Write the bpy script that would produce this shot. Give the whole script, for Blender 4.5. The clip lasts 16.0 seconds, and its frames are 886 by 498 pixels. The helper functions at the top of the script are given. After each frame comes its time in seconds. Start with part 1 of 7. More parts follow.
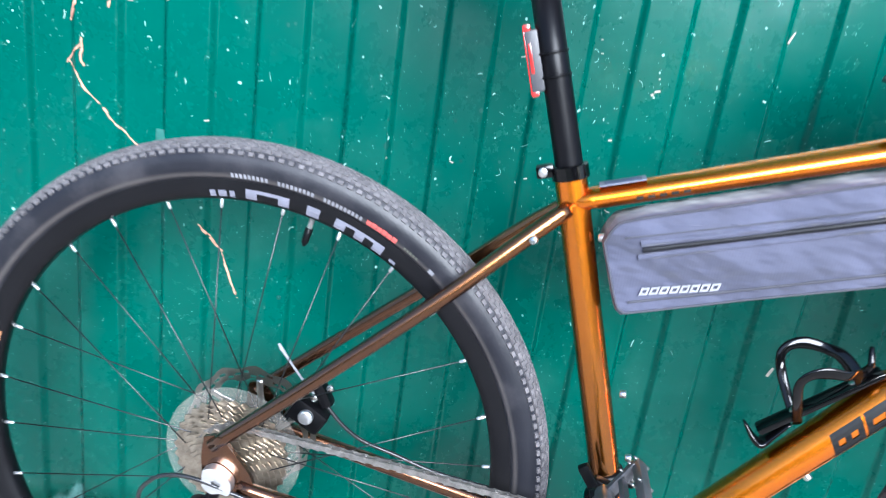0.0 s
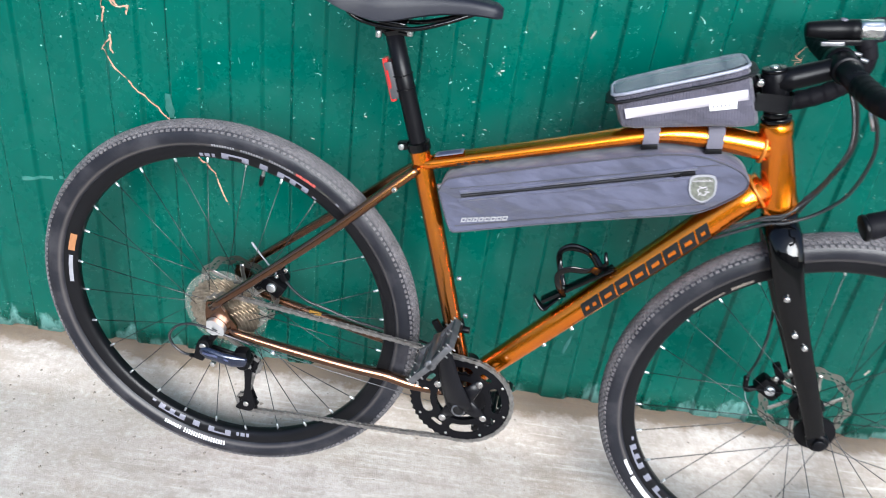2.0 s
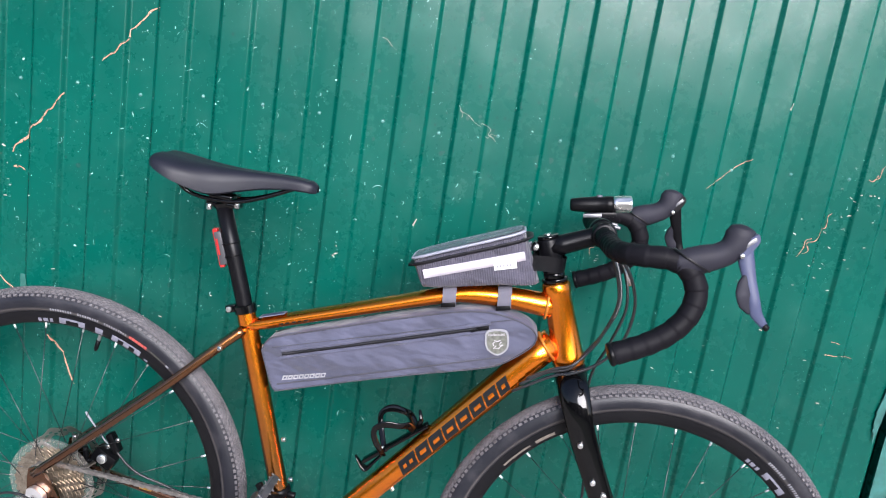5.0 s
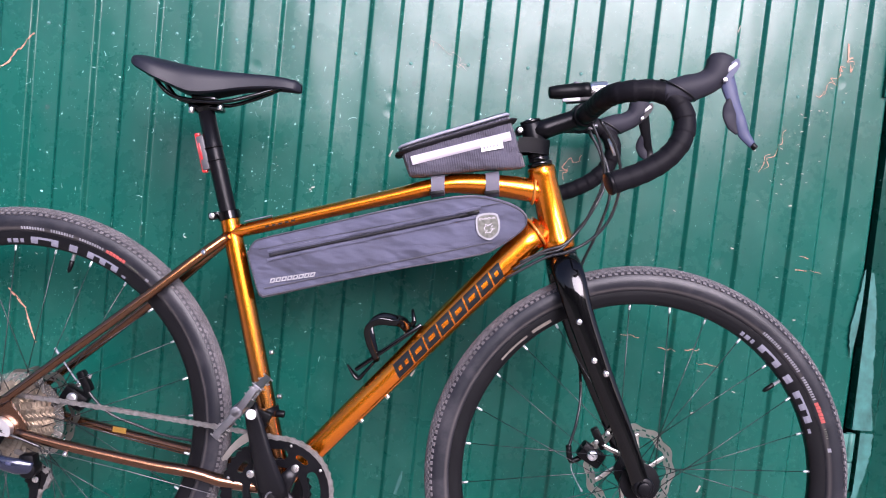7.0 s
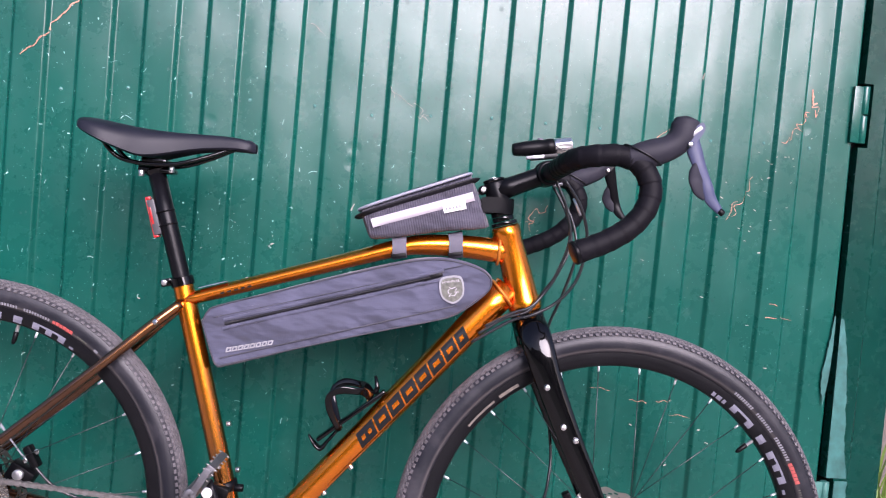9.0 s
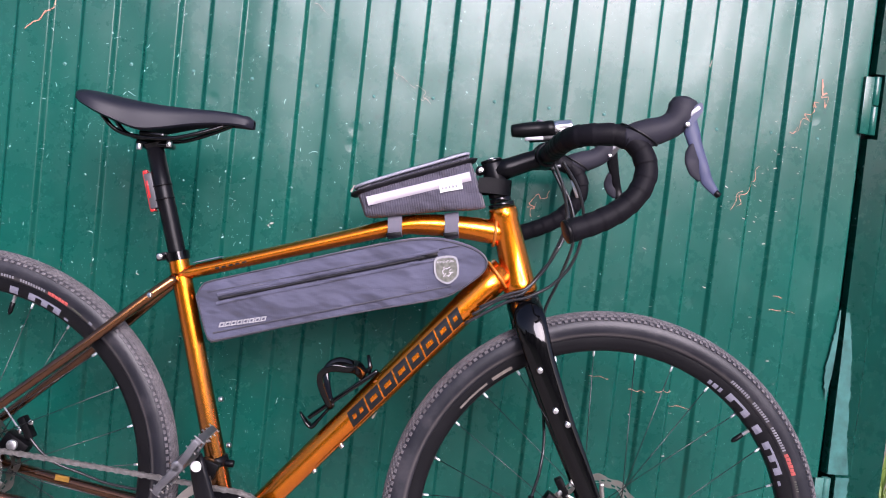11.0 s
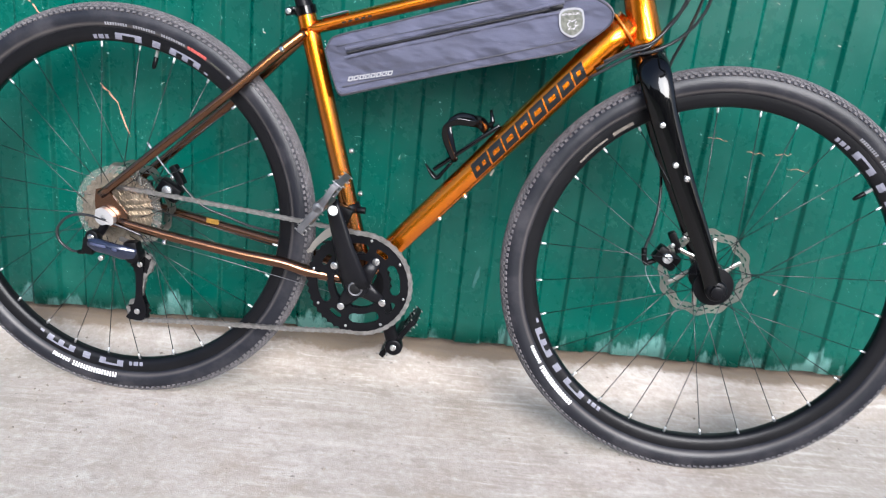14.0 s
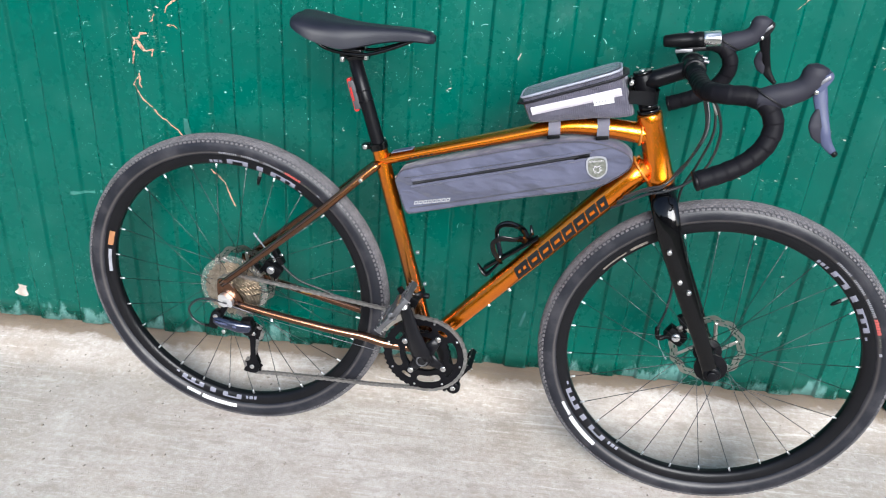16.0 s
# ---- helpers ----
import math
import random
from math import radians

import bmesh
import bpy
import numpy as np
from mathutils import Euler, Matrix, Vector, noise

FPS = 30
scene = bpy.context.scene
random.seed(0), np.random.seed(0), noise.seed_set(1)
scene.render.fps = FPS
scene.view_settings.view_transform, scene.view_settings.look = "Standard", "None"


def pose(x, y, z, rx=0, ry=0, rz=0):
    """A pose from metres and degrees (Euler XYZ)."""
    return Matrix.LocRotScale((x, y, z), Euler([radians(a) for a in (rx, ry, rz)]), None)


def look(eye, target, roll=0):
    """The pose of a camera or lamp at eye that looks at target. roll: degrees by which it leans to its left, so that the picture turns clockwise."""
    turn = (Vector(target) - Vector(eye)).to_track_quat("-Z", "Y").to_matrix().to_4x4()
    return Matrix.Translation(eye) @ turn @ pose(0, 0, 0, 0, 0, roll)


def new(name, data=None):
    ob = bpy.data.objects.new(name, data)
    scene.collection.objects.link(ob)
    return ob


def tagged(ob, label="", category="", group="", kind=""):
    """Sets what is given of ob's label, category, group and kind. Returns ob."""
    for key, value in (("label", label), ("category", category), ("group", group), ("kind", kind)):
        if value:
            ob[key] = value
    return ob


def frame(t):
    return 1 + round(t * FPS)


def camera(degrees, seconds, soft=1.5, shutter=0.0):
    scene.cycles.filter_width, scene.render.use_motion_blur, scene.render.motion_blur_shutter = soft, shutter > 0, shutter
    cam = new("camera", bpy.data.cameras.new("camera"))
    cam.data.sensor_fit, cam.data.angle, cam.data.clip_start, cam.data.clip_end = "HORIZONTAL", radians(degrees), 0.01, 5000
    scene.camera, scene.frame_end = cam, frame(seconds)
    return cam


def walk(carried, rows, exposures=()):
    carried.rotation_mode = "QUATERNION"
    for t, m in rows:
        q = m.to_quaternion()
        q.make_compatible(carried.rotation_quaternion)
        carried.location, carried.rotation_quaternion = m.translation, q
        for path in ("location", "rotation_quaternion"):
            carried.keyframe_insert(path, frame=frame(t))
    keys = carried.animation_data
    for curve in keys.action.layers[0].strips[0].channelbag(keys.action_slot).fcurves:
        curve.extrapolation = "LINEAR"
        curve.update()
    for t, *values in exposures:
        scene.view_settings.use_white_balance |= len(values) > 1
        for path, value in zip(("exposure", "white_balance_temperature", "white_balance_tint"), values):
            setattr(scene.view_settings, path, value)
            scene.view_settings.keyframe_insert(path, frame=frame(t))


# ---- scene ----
cam = camera(56.8, 16.0, soft=1.0, shutter=0.4)
PATH = [
    (0, (0.012, -1.021, 0.915), (0.015, 0.859, 0.235), 7.5),
    (0.5, (-0.003, -1.123, 1.093), (0.004, 0.677, 0.219), 7.9),
    (1, (0.039, -1.23, 1.187), (0.074, 0.509, 0.2), 9.3),
    (1.5, (0.135, -1.324, 1.228), (0.115, 0.382, 0.185), 8.5),
    (2, (0.2, -1.412, 1.276), (0.178, 0.287, 0.219), 7.1),
    (2.5, (0.212, -1.53, 1.299), (0.277, 0.19, 0.282), 6.6),
    (3, (0.253, -1.579, 1.33), (0.355, 0.18, 0.385), 5.9),
    (3.5, (0.331, -1.6, 1.337), (0.41, 0.201, 0.471), 6.6),
    (4, (0.4, -1.589, 1.328), (0.461, 0.262, 0.573), 7.8),
    (4.2, (0.418, -1.576, 1.346), (0.481, 0.292, 0.635), 8.1),
    (6.3, (0.35, -1.61, 0.828), (0.482, 0.38, 0.676), 6.4),
    (6.5, (0.349, -1.621, 0.813), (0.503, 0.367, 0.663), 6.0),
    (7, (0.349, -1.639, 0.804), (0.551, 0.346, 0.663), 5.6),
    (7.5, (0.361, -1.604, 0.85), (0.6, 0.379, 0.731), 5.3),
    (8, (0.367, -1.587, 0.862), (0.635, 0.392, 0.759), 5.0),
    (8.5, (0.369, -1.593, 0.877), (0.64, 0.386, 0.777), 5.0),
    (9, (0.363, -1.593, 0.88), (0.628, 0.387, 0.782), 4.8),
    (9.2, (0.358, -1.593, 0.872), (0.605, 0.39, 0.788), 4.8),
    (11.3, (0.409, -1.591, 0.85), (0.625, 0.394, 0.731), 6.2),
    (11.5, (0.411, -1.605, 0.844), (0.613, 0.38, 0.705), 6.3),
    (12, (0.397, -1.648, 0.788), (0.525, 0.332, 0.539), 6.2),
    (12.5, (0.428, -1.67, 0.744), (0.552, 0.297, 0.403), 6.1),
    (13, (0.434, -1.665, 0.751), (0.518, 0.296, 0.367), 5.9),
    (13.5, (0.388, -1.662, 0.749), (0.381, 0.286, 0.296), 5.4),
    (14, (0.366, -1.635, 0.814), (0.399, 0.258, 0.169), 5.6),
    (14.5, (0.354, -1.631, 0.993), (0.452, 0.194, 0.18), 5.6),
    (15, (0.326, -1.673, 1.269), (0.393, 0.121, 0.386), 5.6),
    (15.5, (0.343, -1.746, 1.341), (0.315, 0.025, 0.41), 4.8),
    (16, (0.359, -1.766, 1.342), (0.257, -0.013, 0.385), 3.9),
]
EXPOSURES = [(0.0, 1.88, 5100, 8), (0.5, 1.86, 5100, 9), (1.0, 1.64, 5250, 8), (1.5, 1.42, 5400, 8), (3.5, 1.38, 5600, 6), (7.0, 1.3, 5700, 31), (9.0, 1.22, 5750, 32),
             (11.5, 1.12, 5750, 30), (12.0, 1.32, 5600, 31), (13.0, 1.44, 5550, 19), (14.5, 1.32, 5650, 9), (15.0, 1.38, 5650, 7), (16.0, 1.32, 5600, 8)]
walk(cam, [(t, look(eye, target, roll)) for t, eye, target, roll in PATH], EXPOSURES)

# ---- light ----
world = bpy.data.worlds.new("sky")
scene.world = world
world.use_nodes = True
wn = world.node_tree
sky = wn.nodes.new("ShaderNodeTexSky")
sky.sky_type, sky.sun_disc = "NISHITA", False
sky.sun_elevation, sky.sun_rotation = radians(25), radians(163)
sky.air_density, sky.dust_density, sky.ozone_density = 1.0, 3.0, 1.0
wn.links.new(sky.outputs[0], wn.nodes["Background"].inputs[0])
wn.nodes["Background"].inputs[1].default_value = 0.1
sun = new("sun", bpy.data.lights.new("sun", "SUN"))
sun.data.energy, sun.data.angle, sun.data.color = 4.25, radians(40), (1.0, 0.925, 0.83)
sun.matrix_world = look((2.1, -8.3, 4.3), (0.4, 0.0, 0.4))


# ---- materials ----
def nodes_of(m):
    m.use_nodes = True
    nt = m.node_tree
    return nt, nt.nodes["Principled BSDF"]


def tex(nt, kind, coord, scale, **inputs):
    n = nt.nodes.new(kind)
    nt.links.new(coord, n.inputs["Vector"])
    n.inputs["Scale"].default_value = scale
    for k, v in inputs.items():
        n.inputs[k].default_value = v
    return n


def ramp(nt, src, stops):
    n = nt.nodes.new("ShaderNodeValToRGB")
    nt.links.new(src, n.inputs[0])
    e = n.color_ramp.elements
    while len(e) < len(stops):
        e.new(0.5)
    for el, (p, c) in zip(e, stops):
        el.position = p
        el.color = (c, c, c, 1) if isinstance(c, (int, float)) else (*c, 1)
    return n.outputs[0]


def mixc(nt, fac, a, b, mode="MIX"):
    n = nt.nodes.new("ShaderNodeMix")
    n.data_type, n.blend_type = "RGBA", mode
    for sock, v in ((n.inputs[0], fac), (n.inputs[6], a), (n.inputs[7], b)):
        if isinstance(v, (int, float)):
            sock.default_value = v
        elif isinstance(v, tuple):
            sock.default_value = (*v, 1)
        else:
            nt.links.new(v, sock)
    return n.outputs[2]


def maths(nt, op, a, b=0.0):
    n = nt.nodes.new("ShaderNodeMath")
    n.operation = op
    for sock, v in zip(n.inputs, (a, b)):
        if isinstance(v, (int, float)):
            sock.default_value = v
        else:
            nt.links.new(v, sock)
    return n.outputs[0]


def bumped(nt, p, height, strength, distance=0.001):
    b = nt.nodes.new("ShaderNodeBump")
    b.inputs["Strength"].default_value, b.inputs["Distance"].default_value = strength, distance
    nt.links.new(height, b.inputs["Height"])
    nt.links.new(b.outputs[0], p.inputs["Normal"])


def mapped(nt, coord, scale=(1, 1, 1), rot=(0, 0, 0)):
    n = nt.nodes.new("ShaderNodeMapping")
    n.inputs["Scale"].default_value, n.inputs["Rotation"].default_value = scale, rot
    nt.links.new(coord, n.inputs["Vector"])
    return n.outputs[0]


def objco(nt):
    return nt.nodes.new("ShaderNodeTexCoord").outputs["Object"]


def mat(name, col, rough=0.5, metal=0.0, var=0.15, scale=25, bump=0.0, fine=400, coat=0.0, dust=0.0, dust_col=(0.32, 0.29, 0.25), spec=0.5):
    """A plain surface with two scales of variation: broad mottling, fine grain, and a film of dust."""
    m = bpy.data.materials.new(name)
    nt, p = nodes_of(m)
    co = objco(nt)
    broad = tex(nt, "ShaderNodeTexNoise", co, scale, Detail=4.0).outputs[0]
    grain = tex(nt, "ShaderNodeTexNoise", co, fine, Detail=3.0).outputs[0]
    a, b = tuple(c * (1 - var) for c in col), tuple(min(1, c * (1 + var)) for c in col)
    c = mixc(nt, ramp(nt, broad, ((0.3, 0.0), (0.7, 1.0))), a, b)
    c = mixc(nt, maths(nt, "MULTIPLY", grain, var), c, tuple(x * 0.6 for x in col))
    if dust:
        spots = tex(nt, "ShaderNodeTexNoise", co, scale * 2.3, Detail=6.0, Roughness=0.7).outputs[0]
        c = mixc(nt, maths(nt, "MULTIPLY", ramp(nt, spots, ((0.42, 0.0), (0.75, 1.0))), dust), c, dust_col)
    nt.links.new(c, p.inputs["Base Color"])
    r = nt.nodes.new("ShaderNodeMapRange")
    nt.links.new(broad, r.inputs[0])
    r.inputs[3].default_value, r.inputs[4].default_value = max(0.02, rough - 0.08), min(1, rough + 0.08)
    nt.links.new(r.outputs[0], p.inputs["Roughness"])
    p.inputs["Metallic"].default_value = metal
    p.inputs["Specular IOR Level"].default_value = spec
    p.inputs["Coat Weight"].default_value = coat
    p.inputs["Coat Roughness"].default_value = 0.06
    if bump:
        bumped(nt, p, grain, bump)
    return m


def wall_paint(name, worn=1.0):
    """Glossy green coil-coated steel with white spatter, fine scratches and dirt towards the bottom edge flakes."""
    m = bpy.data.materials.new(name)
    nt, p = nodes_of(m)
    co = objco(nt)
    broad = tex(nt, "ShaderNodeTexNoise", co, 2.2, Detail=5.0, Roughness=0.6).outputs[0]
    c = mixc(nt, ramp(nt, broad, ((0.3, 0.0), (0.7, 1.0))), (0.0002, 0.044, 0.032), (0.0005, 0.061, 0.044))
    # dull chalky patches
    chalk = tex(nt, "ShaderNodeTexNoise", co, 7.0, Detail=8.0, Roughness=0.75).outputs[0]
    c = mixc(nt, maths(nt, "MULTIPLY", ramp(nt, chalk, ((0.55, 0.0), (0.8, 1.0))), 0.12 * worn), c, (0.1, 0.28, 0.22))
    # spatter: stretched cells, kept only where a random value of the cell allows
    crowd = tex(nt, "ShaderNodeTexNoise", co, 3.4, Detail=4.0, Roughness=0.6).outputs[0]
    across = nt.nodes.new("ShaderNodeSeparateXYZ")
    nt.links.new(co, across.inputs[0])
    thin = nt.nodes.new("ShaderNodeMapRange")
    nt.links.new(across.outputs[0], thin.inputs[0])
    thin.inputs[1].default_value, thin.inputs[2].default_value, thin.inputs[3].default_value, thin.inputs[4].default_value = 0.1, 0.75, 1.0, 0.4
    crowd = maths(nt, "MULTIPLY", ramp(nt, crowd, ((0.38, 0.15), (0.7, 1.0))), thin.outputs[0])
    for sc, keep, size, rot, stretch, tone in ((30, 0.3, 0.07, 0.35, 7.0, (0.3, 0.47, 0.42)), (75, 0.26, 0.085, 0.9, 3.0, (0.26, 0.42, 0.37)), (44, 0.42, 0.085, -0.45, 10.0, (0.36, 0.5, 0.46)),
                                               (34, 0.4, 0.07, 1.1, 14.0, (0.32, 0.47, 0.43)), (30, 0.35, 0.07, -1.0, 16.0, (0.28, 0.43, 0.38)), (22, 0.1, 0.04, 0.2, 1.0, (0.42, 0.55, 0.52)),
                                               (130, 0.36, 0.14, 0.25, 1.8, (0.28, 0.44, 0.4)), (60, 0.18, 0.08, 0.1, 3.6, (0.34, 0.5, 0.46)), (210, 0.3, 0.16, 0.6, 1.3, (0.3, 0.44, 0.4))):
        v = nt.nodes.new("ShaderNodeTexVoronoi")
        nt.links.new(mapped(nt, co, (stretch, 0.0, 1.0), (0, rot, 0)), v.inputs["Vector"])
        v.inputs["Scale"].default_value = sc
        wob = tex(nt, "ShaderNodeTexNoise", co, sc * 5, Detail=4.0, Roughness=0.7).outputs[0]
        d = maths(nt, "ADD", v.outputs["Distance"], maths(nt, "MULTIPLY", maths(nt, "SUBTRACT", wob, 0.47), size * 3.6))
        sep = nt.nodes.new("ShaderNodeSeparateColor")
        nt.links.new(v.outputs["Color"], sep.inputs[0])
        limit = maths(nt, "MULTIPLY", maths(nt, "LESS_THAN", sep.outputs[0], maths(nt, "MULTIPLY", crowd, keep * worn)), maths(nt, "MULTIPLY", sep.outputs[1], size))
        c = mixc(nt, maths(nt, "MULTIPLY", maths(nt, "LESS_THAN", d, limit), 0.85), c, tone)
    # dark dried drops, thickest on the stretch behind the stem
    spread = []
    for out, ends in ((across.outputs[0], (0.2, 0.42, 0.95, 0.7)), (across.outputs[2], (0.82, 1.02, 1.6, 1.35))):
        up, down = nt.nodes.new("ShaderNodeMapRange"), nt.nodes.new("ShaderNodeMapRange")
        for n_, (lo_, hi_) in ((up, ends[:2]), (down, ends[2:])):
            nt.links.new(out, n_.inputs[0])
            n_.inputs[1].default_value, n_.inputs[2].default_value = min(lo_, hi_), max(lo_, hi_)
            n_.inputs[3].default_value, n_.inputs[4].default_value = (0.0, 1.0) if lo_ < hi_ else (1.0, 0.0)
        spread.append(maths(nt, "MULTIPLY", up.outputs[0], down.outputs[0]))
    many = maths(nt, "ADD", maths(nt, "MULTIPLY", maths(nt, "MULTIPLY", spread[0], spread[1]), 0.5), 0.06)
    drops = None
    for sc, size in ((34, 0.2), (58, 0.22), (95, 0.24)):
        v = nt.nodes.new("ShaderNodeTexVoronoi")
        nt.links.new(mapped(nt, co, (1.15, 0.0, 1.0), (0, 0.3, 0)), v.inputs["Vector"])
        v.inputs["Scale"].default_value = sc
        wob = tex(nt, "ShaderNodeTexNoise", co, sc * 3, Detail=2.0).outputs[0]
        d = maths(nt, "ADD", v.outputs["Distance"], maths(nt, "MULTIPLY", maths(nt, "SUBTRACT", wob, 0.5), 0.1))
        sep = nt.nodes.new("ShaderNodeSeparateColor")
        nt.links.new(v.outputs["Color"], sep.inputs[0])
        limit = maths(nt, "MULTIPLY", maths(nt, "LESS_THAN", sep.outputs[0], maths(nt, "MULTIPLY", many, worn)), maths(nt, "MULTIPLY", sep.outputs[2], size))
        hit = maths(nt, "LESS_THAN", d, limit)
        drops = hit if drops is None else maths(nt, "MAXIMUM", drops, hit)
    c = mixc(nt, maths(nt, "MULTIPLY", drops, 0.5), c, (0.003, 0.03, 0.024))
    # abraded primer along the lower edge
    sepz = nt.nodes.new("ShaderNodeSeparateXYZ")
    nt.links.new(co, sepz.inputs[0])
    low = nt.nodes.new("ShaderNodeMapRange")
    nt.links.new(sepz.outputs[2], low.inputs[0])
    low.inputs[1].default_value, low.inputs[2].default_value, low.inputs[3].default_value, low.inputs[4].default_value = 0.05, 0.17, 0.21, -0.15
    fl = tex(nt, "ShaderNodeTexNoise", mapped(nt, co, (1.0, 1.0, 0.45)), 15, Detail=6.0, Roughness=0.65).outputs[0]
    flake = ramp(nt, maths(nt, "ADD", fl, low.outputs[0]), ((0.66, 0.0), (0.74, 1.0)))
    c = mixc(nt, maths(nt, "MULTIPLY", flake, 0.65), c, (0.14, 0.29, 0.27))
    nt.links.new(c, p.inputs["Base Color"])
    rr = nt.nodes.new("ShaderNodeMapRange")
    nt.links.new(chalk, rr.inputs[0])
    rr.inputs[3].default_value, rr.inputs[4].default_value = 0.22, 0.33
    nt.links.new(maths(nt, "ADD", rr.outputs[0], maths(nt, "MULTIPLY", drops, 0.15)), p.inputs["Roughness"])
    p.inputs["Specular IOR Level"].default_value = 0.37
    dent = tex(nt, "ShaderNodeTexNoise", mapped(nt, co, (1.0, 1.0, 0.5)), 6.0, Detail=2.0).outputs[0]
    # small knocks: sparse round dimples
    knock = tex(nt, "ShaderNodeTexVoronoi", mapped(nt, co, (1.0, 0.0, 1.0)), 8.5)
    ksep = nt.nodes.new("ShaderNodeSeparateColor")
    nt.links.new(knock.outputs["Color"], ksep.inputs[0])
    pit = maths(nt, "MULTIPLY", ramp(nt, knock.outputs["Distance"], ((0.0, 1.0), (0.05, 0.8), (0.13, 0.0))), maths(nt, "LESS_THAN", ksep.outputs[0], 0.45))
    bumped(nt, p, maths(nt, "SUBTRACT", dent, maths(nt, "MULTIPLY", pit, 0.09)), 0.36, 0.02)
    return m


def concrete(name):
    m = bpy.data.materials.new(name)
    nt, p = nodes_of(m)
    co = objco(nt)
    big = tex(nt, "ShaderNodeTexNoise", co, 1.7, Detail=6.0, Roughness=0.6).outputs[0]
    c = mixc(nt, ramp(nt, big, ((0.32, 0.0), (0.68, 1.0))), (0.305, 0.268, 0.234), (0.45, 0.405, 0.365))
    streak = tex(nt, "ShaderNodeTexNoise", mapped(nt, co, (0.18, 1.0, 1.0), (0, 0, 0.12)), 34, Detail=5.0, Roughness=0.6).outputs[0]
    c = mixc(nt, maths(nt, "MULTIPLY", ramp(nt, streak, ((0.42, 0.0), (0.66, 1.0))), 0.28), c, (0.27, 0.225, 0.18))
    blot = tex(nt, "ShaderNodeTexNoise", co, 8.0, Detail=8.0, Roughness=0.7).outputs[0]
    c = mixc(nt, maths(nt, "MULTIPLY", ramp(nt, blot, ((0.54, 0.0), (0.68, 1.0))), 0.5), c, (0.29, 0.25, 0.2))
    c = mixc(nt, maths(nt, "MULTIPLY", ramp(nt, blot, ((0.3, 1.0), (0.45, 0.0))), 0.55), c, (0.53, 0.498, 0.46))
    grit = tex(nt, "ShaderNodeTexNoise", co, 320, Detail=4.0, Roughness=0.7).outputs[0]
    c = mixc(nt, maths(nt, "MULTIPLY", ramp(nt, grit, ((0.55, 0.0), (0.75, 1.0))), 0.5), c, (0.2, 0.18, 0.16))
    # broad brownish stains with broken edges
    stain = tex(nt, "ShaderNodeTexNoise", mapped(nt, co, (0.7, 1.0, 1.0)), 4.2, Detail=9.0, Roughness=0.72).outputs[0]
    c = mixc(nt, maths(nt, "MULTIPLY", ramp(nt, stain, ((0.5, 0.0), (0.6, 1.0))), 0.4), c, (0.27, 0.215, 0.165))
    # coarse sandy mottling
    sand = tex(nt, "ShaderNodeTexNoise", co, 75, Detail=6.0, Roughness=0.75).outputs[0]
    c = mixc(nt, maths(nt, "MULTIPLY", ramp(nt, sand, ((0.5, 0.0), (0.66, 1.0))), 0.45), c, (0.24, 0.2, 0.16))
    c = mixc(nt, maths(nt, "MULTIPLY", ramp(nt, sand, ((0.34, 1.0), (0.48, 0.0))), 0.4), c, (0.53, 0.498, 0.46))
    # drag marks of the float, thin and long, pale and dark
    trowel = tex(nt, "ShaderNodeTexNoise", mapped(nt, co, (0.07, 1.0, 1.0), (0, 0, 0.06)), 95, Detail=4.0, Roughness=0.65, Distortion=0.3).outputs[0]
    where = ramp(nt, tex(nt, "ShaderNodeTexNoise", co, 2.6, Detail=3.0).outputs[0], ((0.4, 0.15), (0.62, 1.0)))
    c = mixc(nt, maths(nt, "MULTIPLY", ramp(nt, trowel, ((0.56, 0.0), (0.64, 1.0))), maths(nt, "MULTIPLY", where, 0.5)), c, (0.25, 0.2, 0.155))
    c = mixc(nt, maths(nt, "MULTIPLY", ramp(nt, trowel, ((0.36, 1.0), (0.43, 0.0))), maths(nt, "MULTIPLY", where, 0.42)), c, (0.62, 0.575, 0.53))
    # damp-looking grey blotches and pits
    spot = tex(nt, "ShaderNodeTexNoise", mapped(nt, co, (0.6, 1.0, 1.0)), 21, Detail=7.0, Roughness=0.72).outputs[0]
    c = mixc(nt, maths(nt, "MULTIPLY", ramp(nt, spot, ((0.54, 0.0), (0.62, 1.0))), 0.6), c, (0.26, 0.225, 0.185))
    pit = tex(nt, "ShaderNodeTexVoronoi", mapped(nt, co, (0.7, 1.0, 0.0)), 42)
    psep = nt.nodes.new("ShaderNodeSeparateColor")
    nt.links.new(pit.outputs["Color"], psep.inputs[0])
    hole = maths(nt, "LESS_THAN", pit.outputs["Distance"], maths(nt, "MULTIPLY", maths(nt, "LESS_THAN", psep.outputs[0], 0.2), maths(nt, "MULTIPLY", psep.outputs[1], 0.13)))
    c = mixc(nt, maths(nt, "MULTIPLY", hole, 0.7), c, (0.16, 0.14, 0.12))
    # brown earth washed up against the sheet
    sepy = nt.nodes.new("ShaderNodeSeparateXYZ")
    nt.links.new(co, sepy.inputs[0])
    near = nt.nodes.new("ShaderNodeMapRange")
    nt.links.new(sepy.outputs[1], near.inputs[0])
    near.inputs[1].default_value, near.inputs[2].default_value, near.inputs[3].default_value, near.inputs[4].default_value = -0.085, 0.0, -0.3, 0.4
    earth = ramp(nt, maths(nt, "ADD", blot, near.outputs[0]), ((0.56, 0.0), (0.72, 1.0)))
    c = mixc(nt, maths(nt, "MULTIPLY", earth, 0.8), c, mixc(nt, sand, (0.06, 0.042, 0.026), (0.23, 0.165, 0.1)))
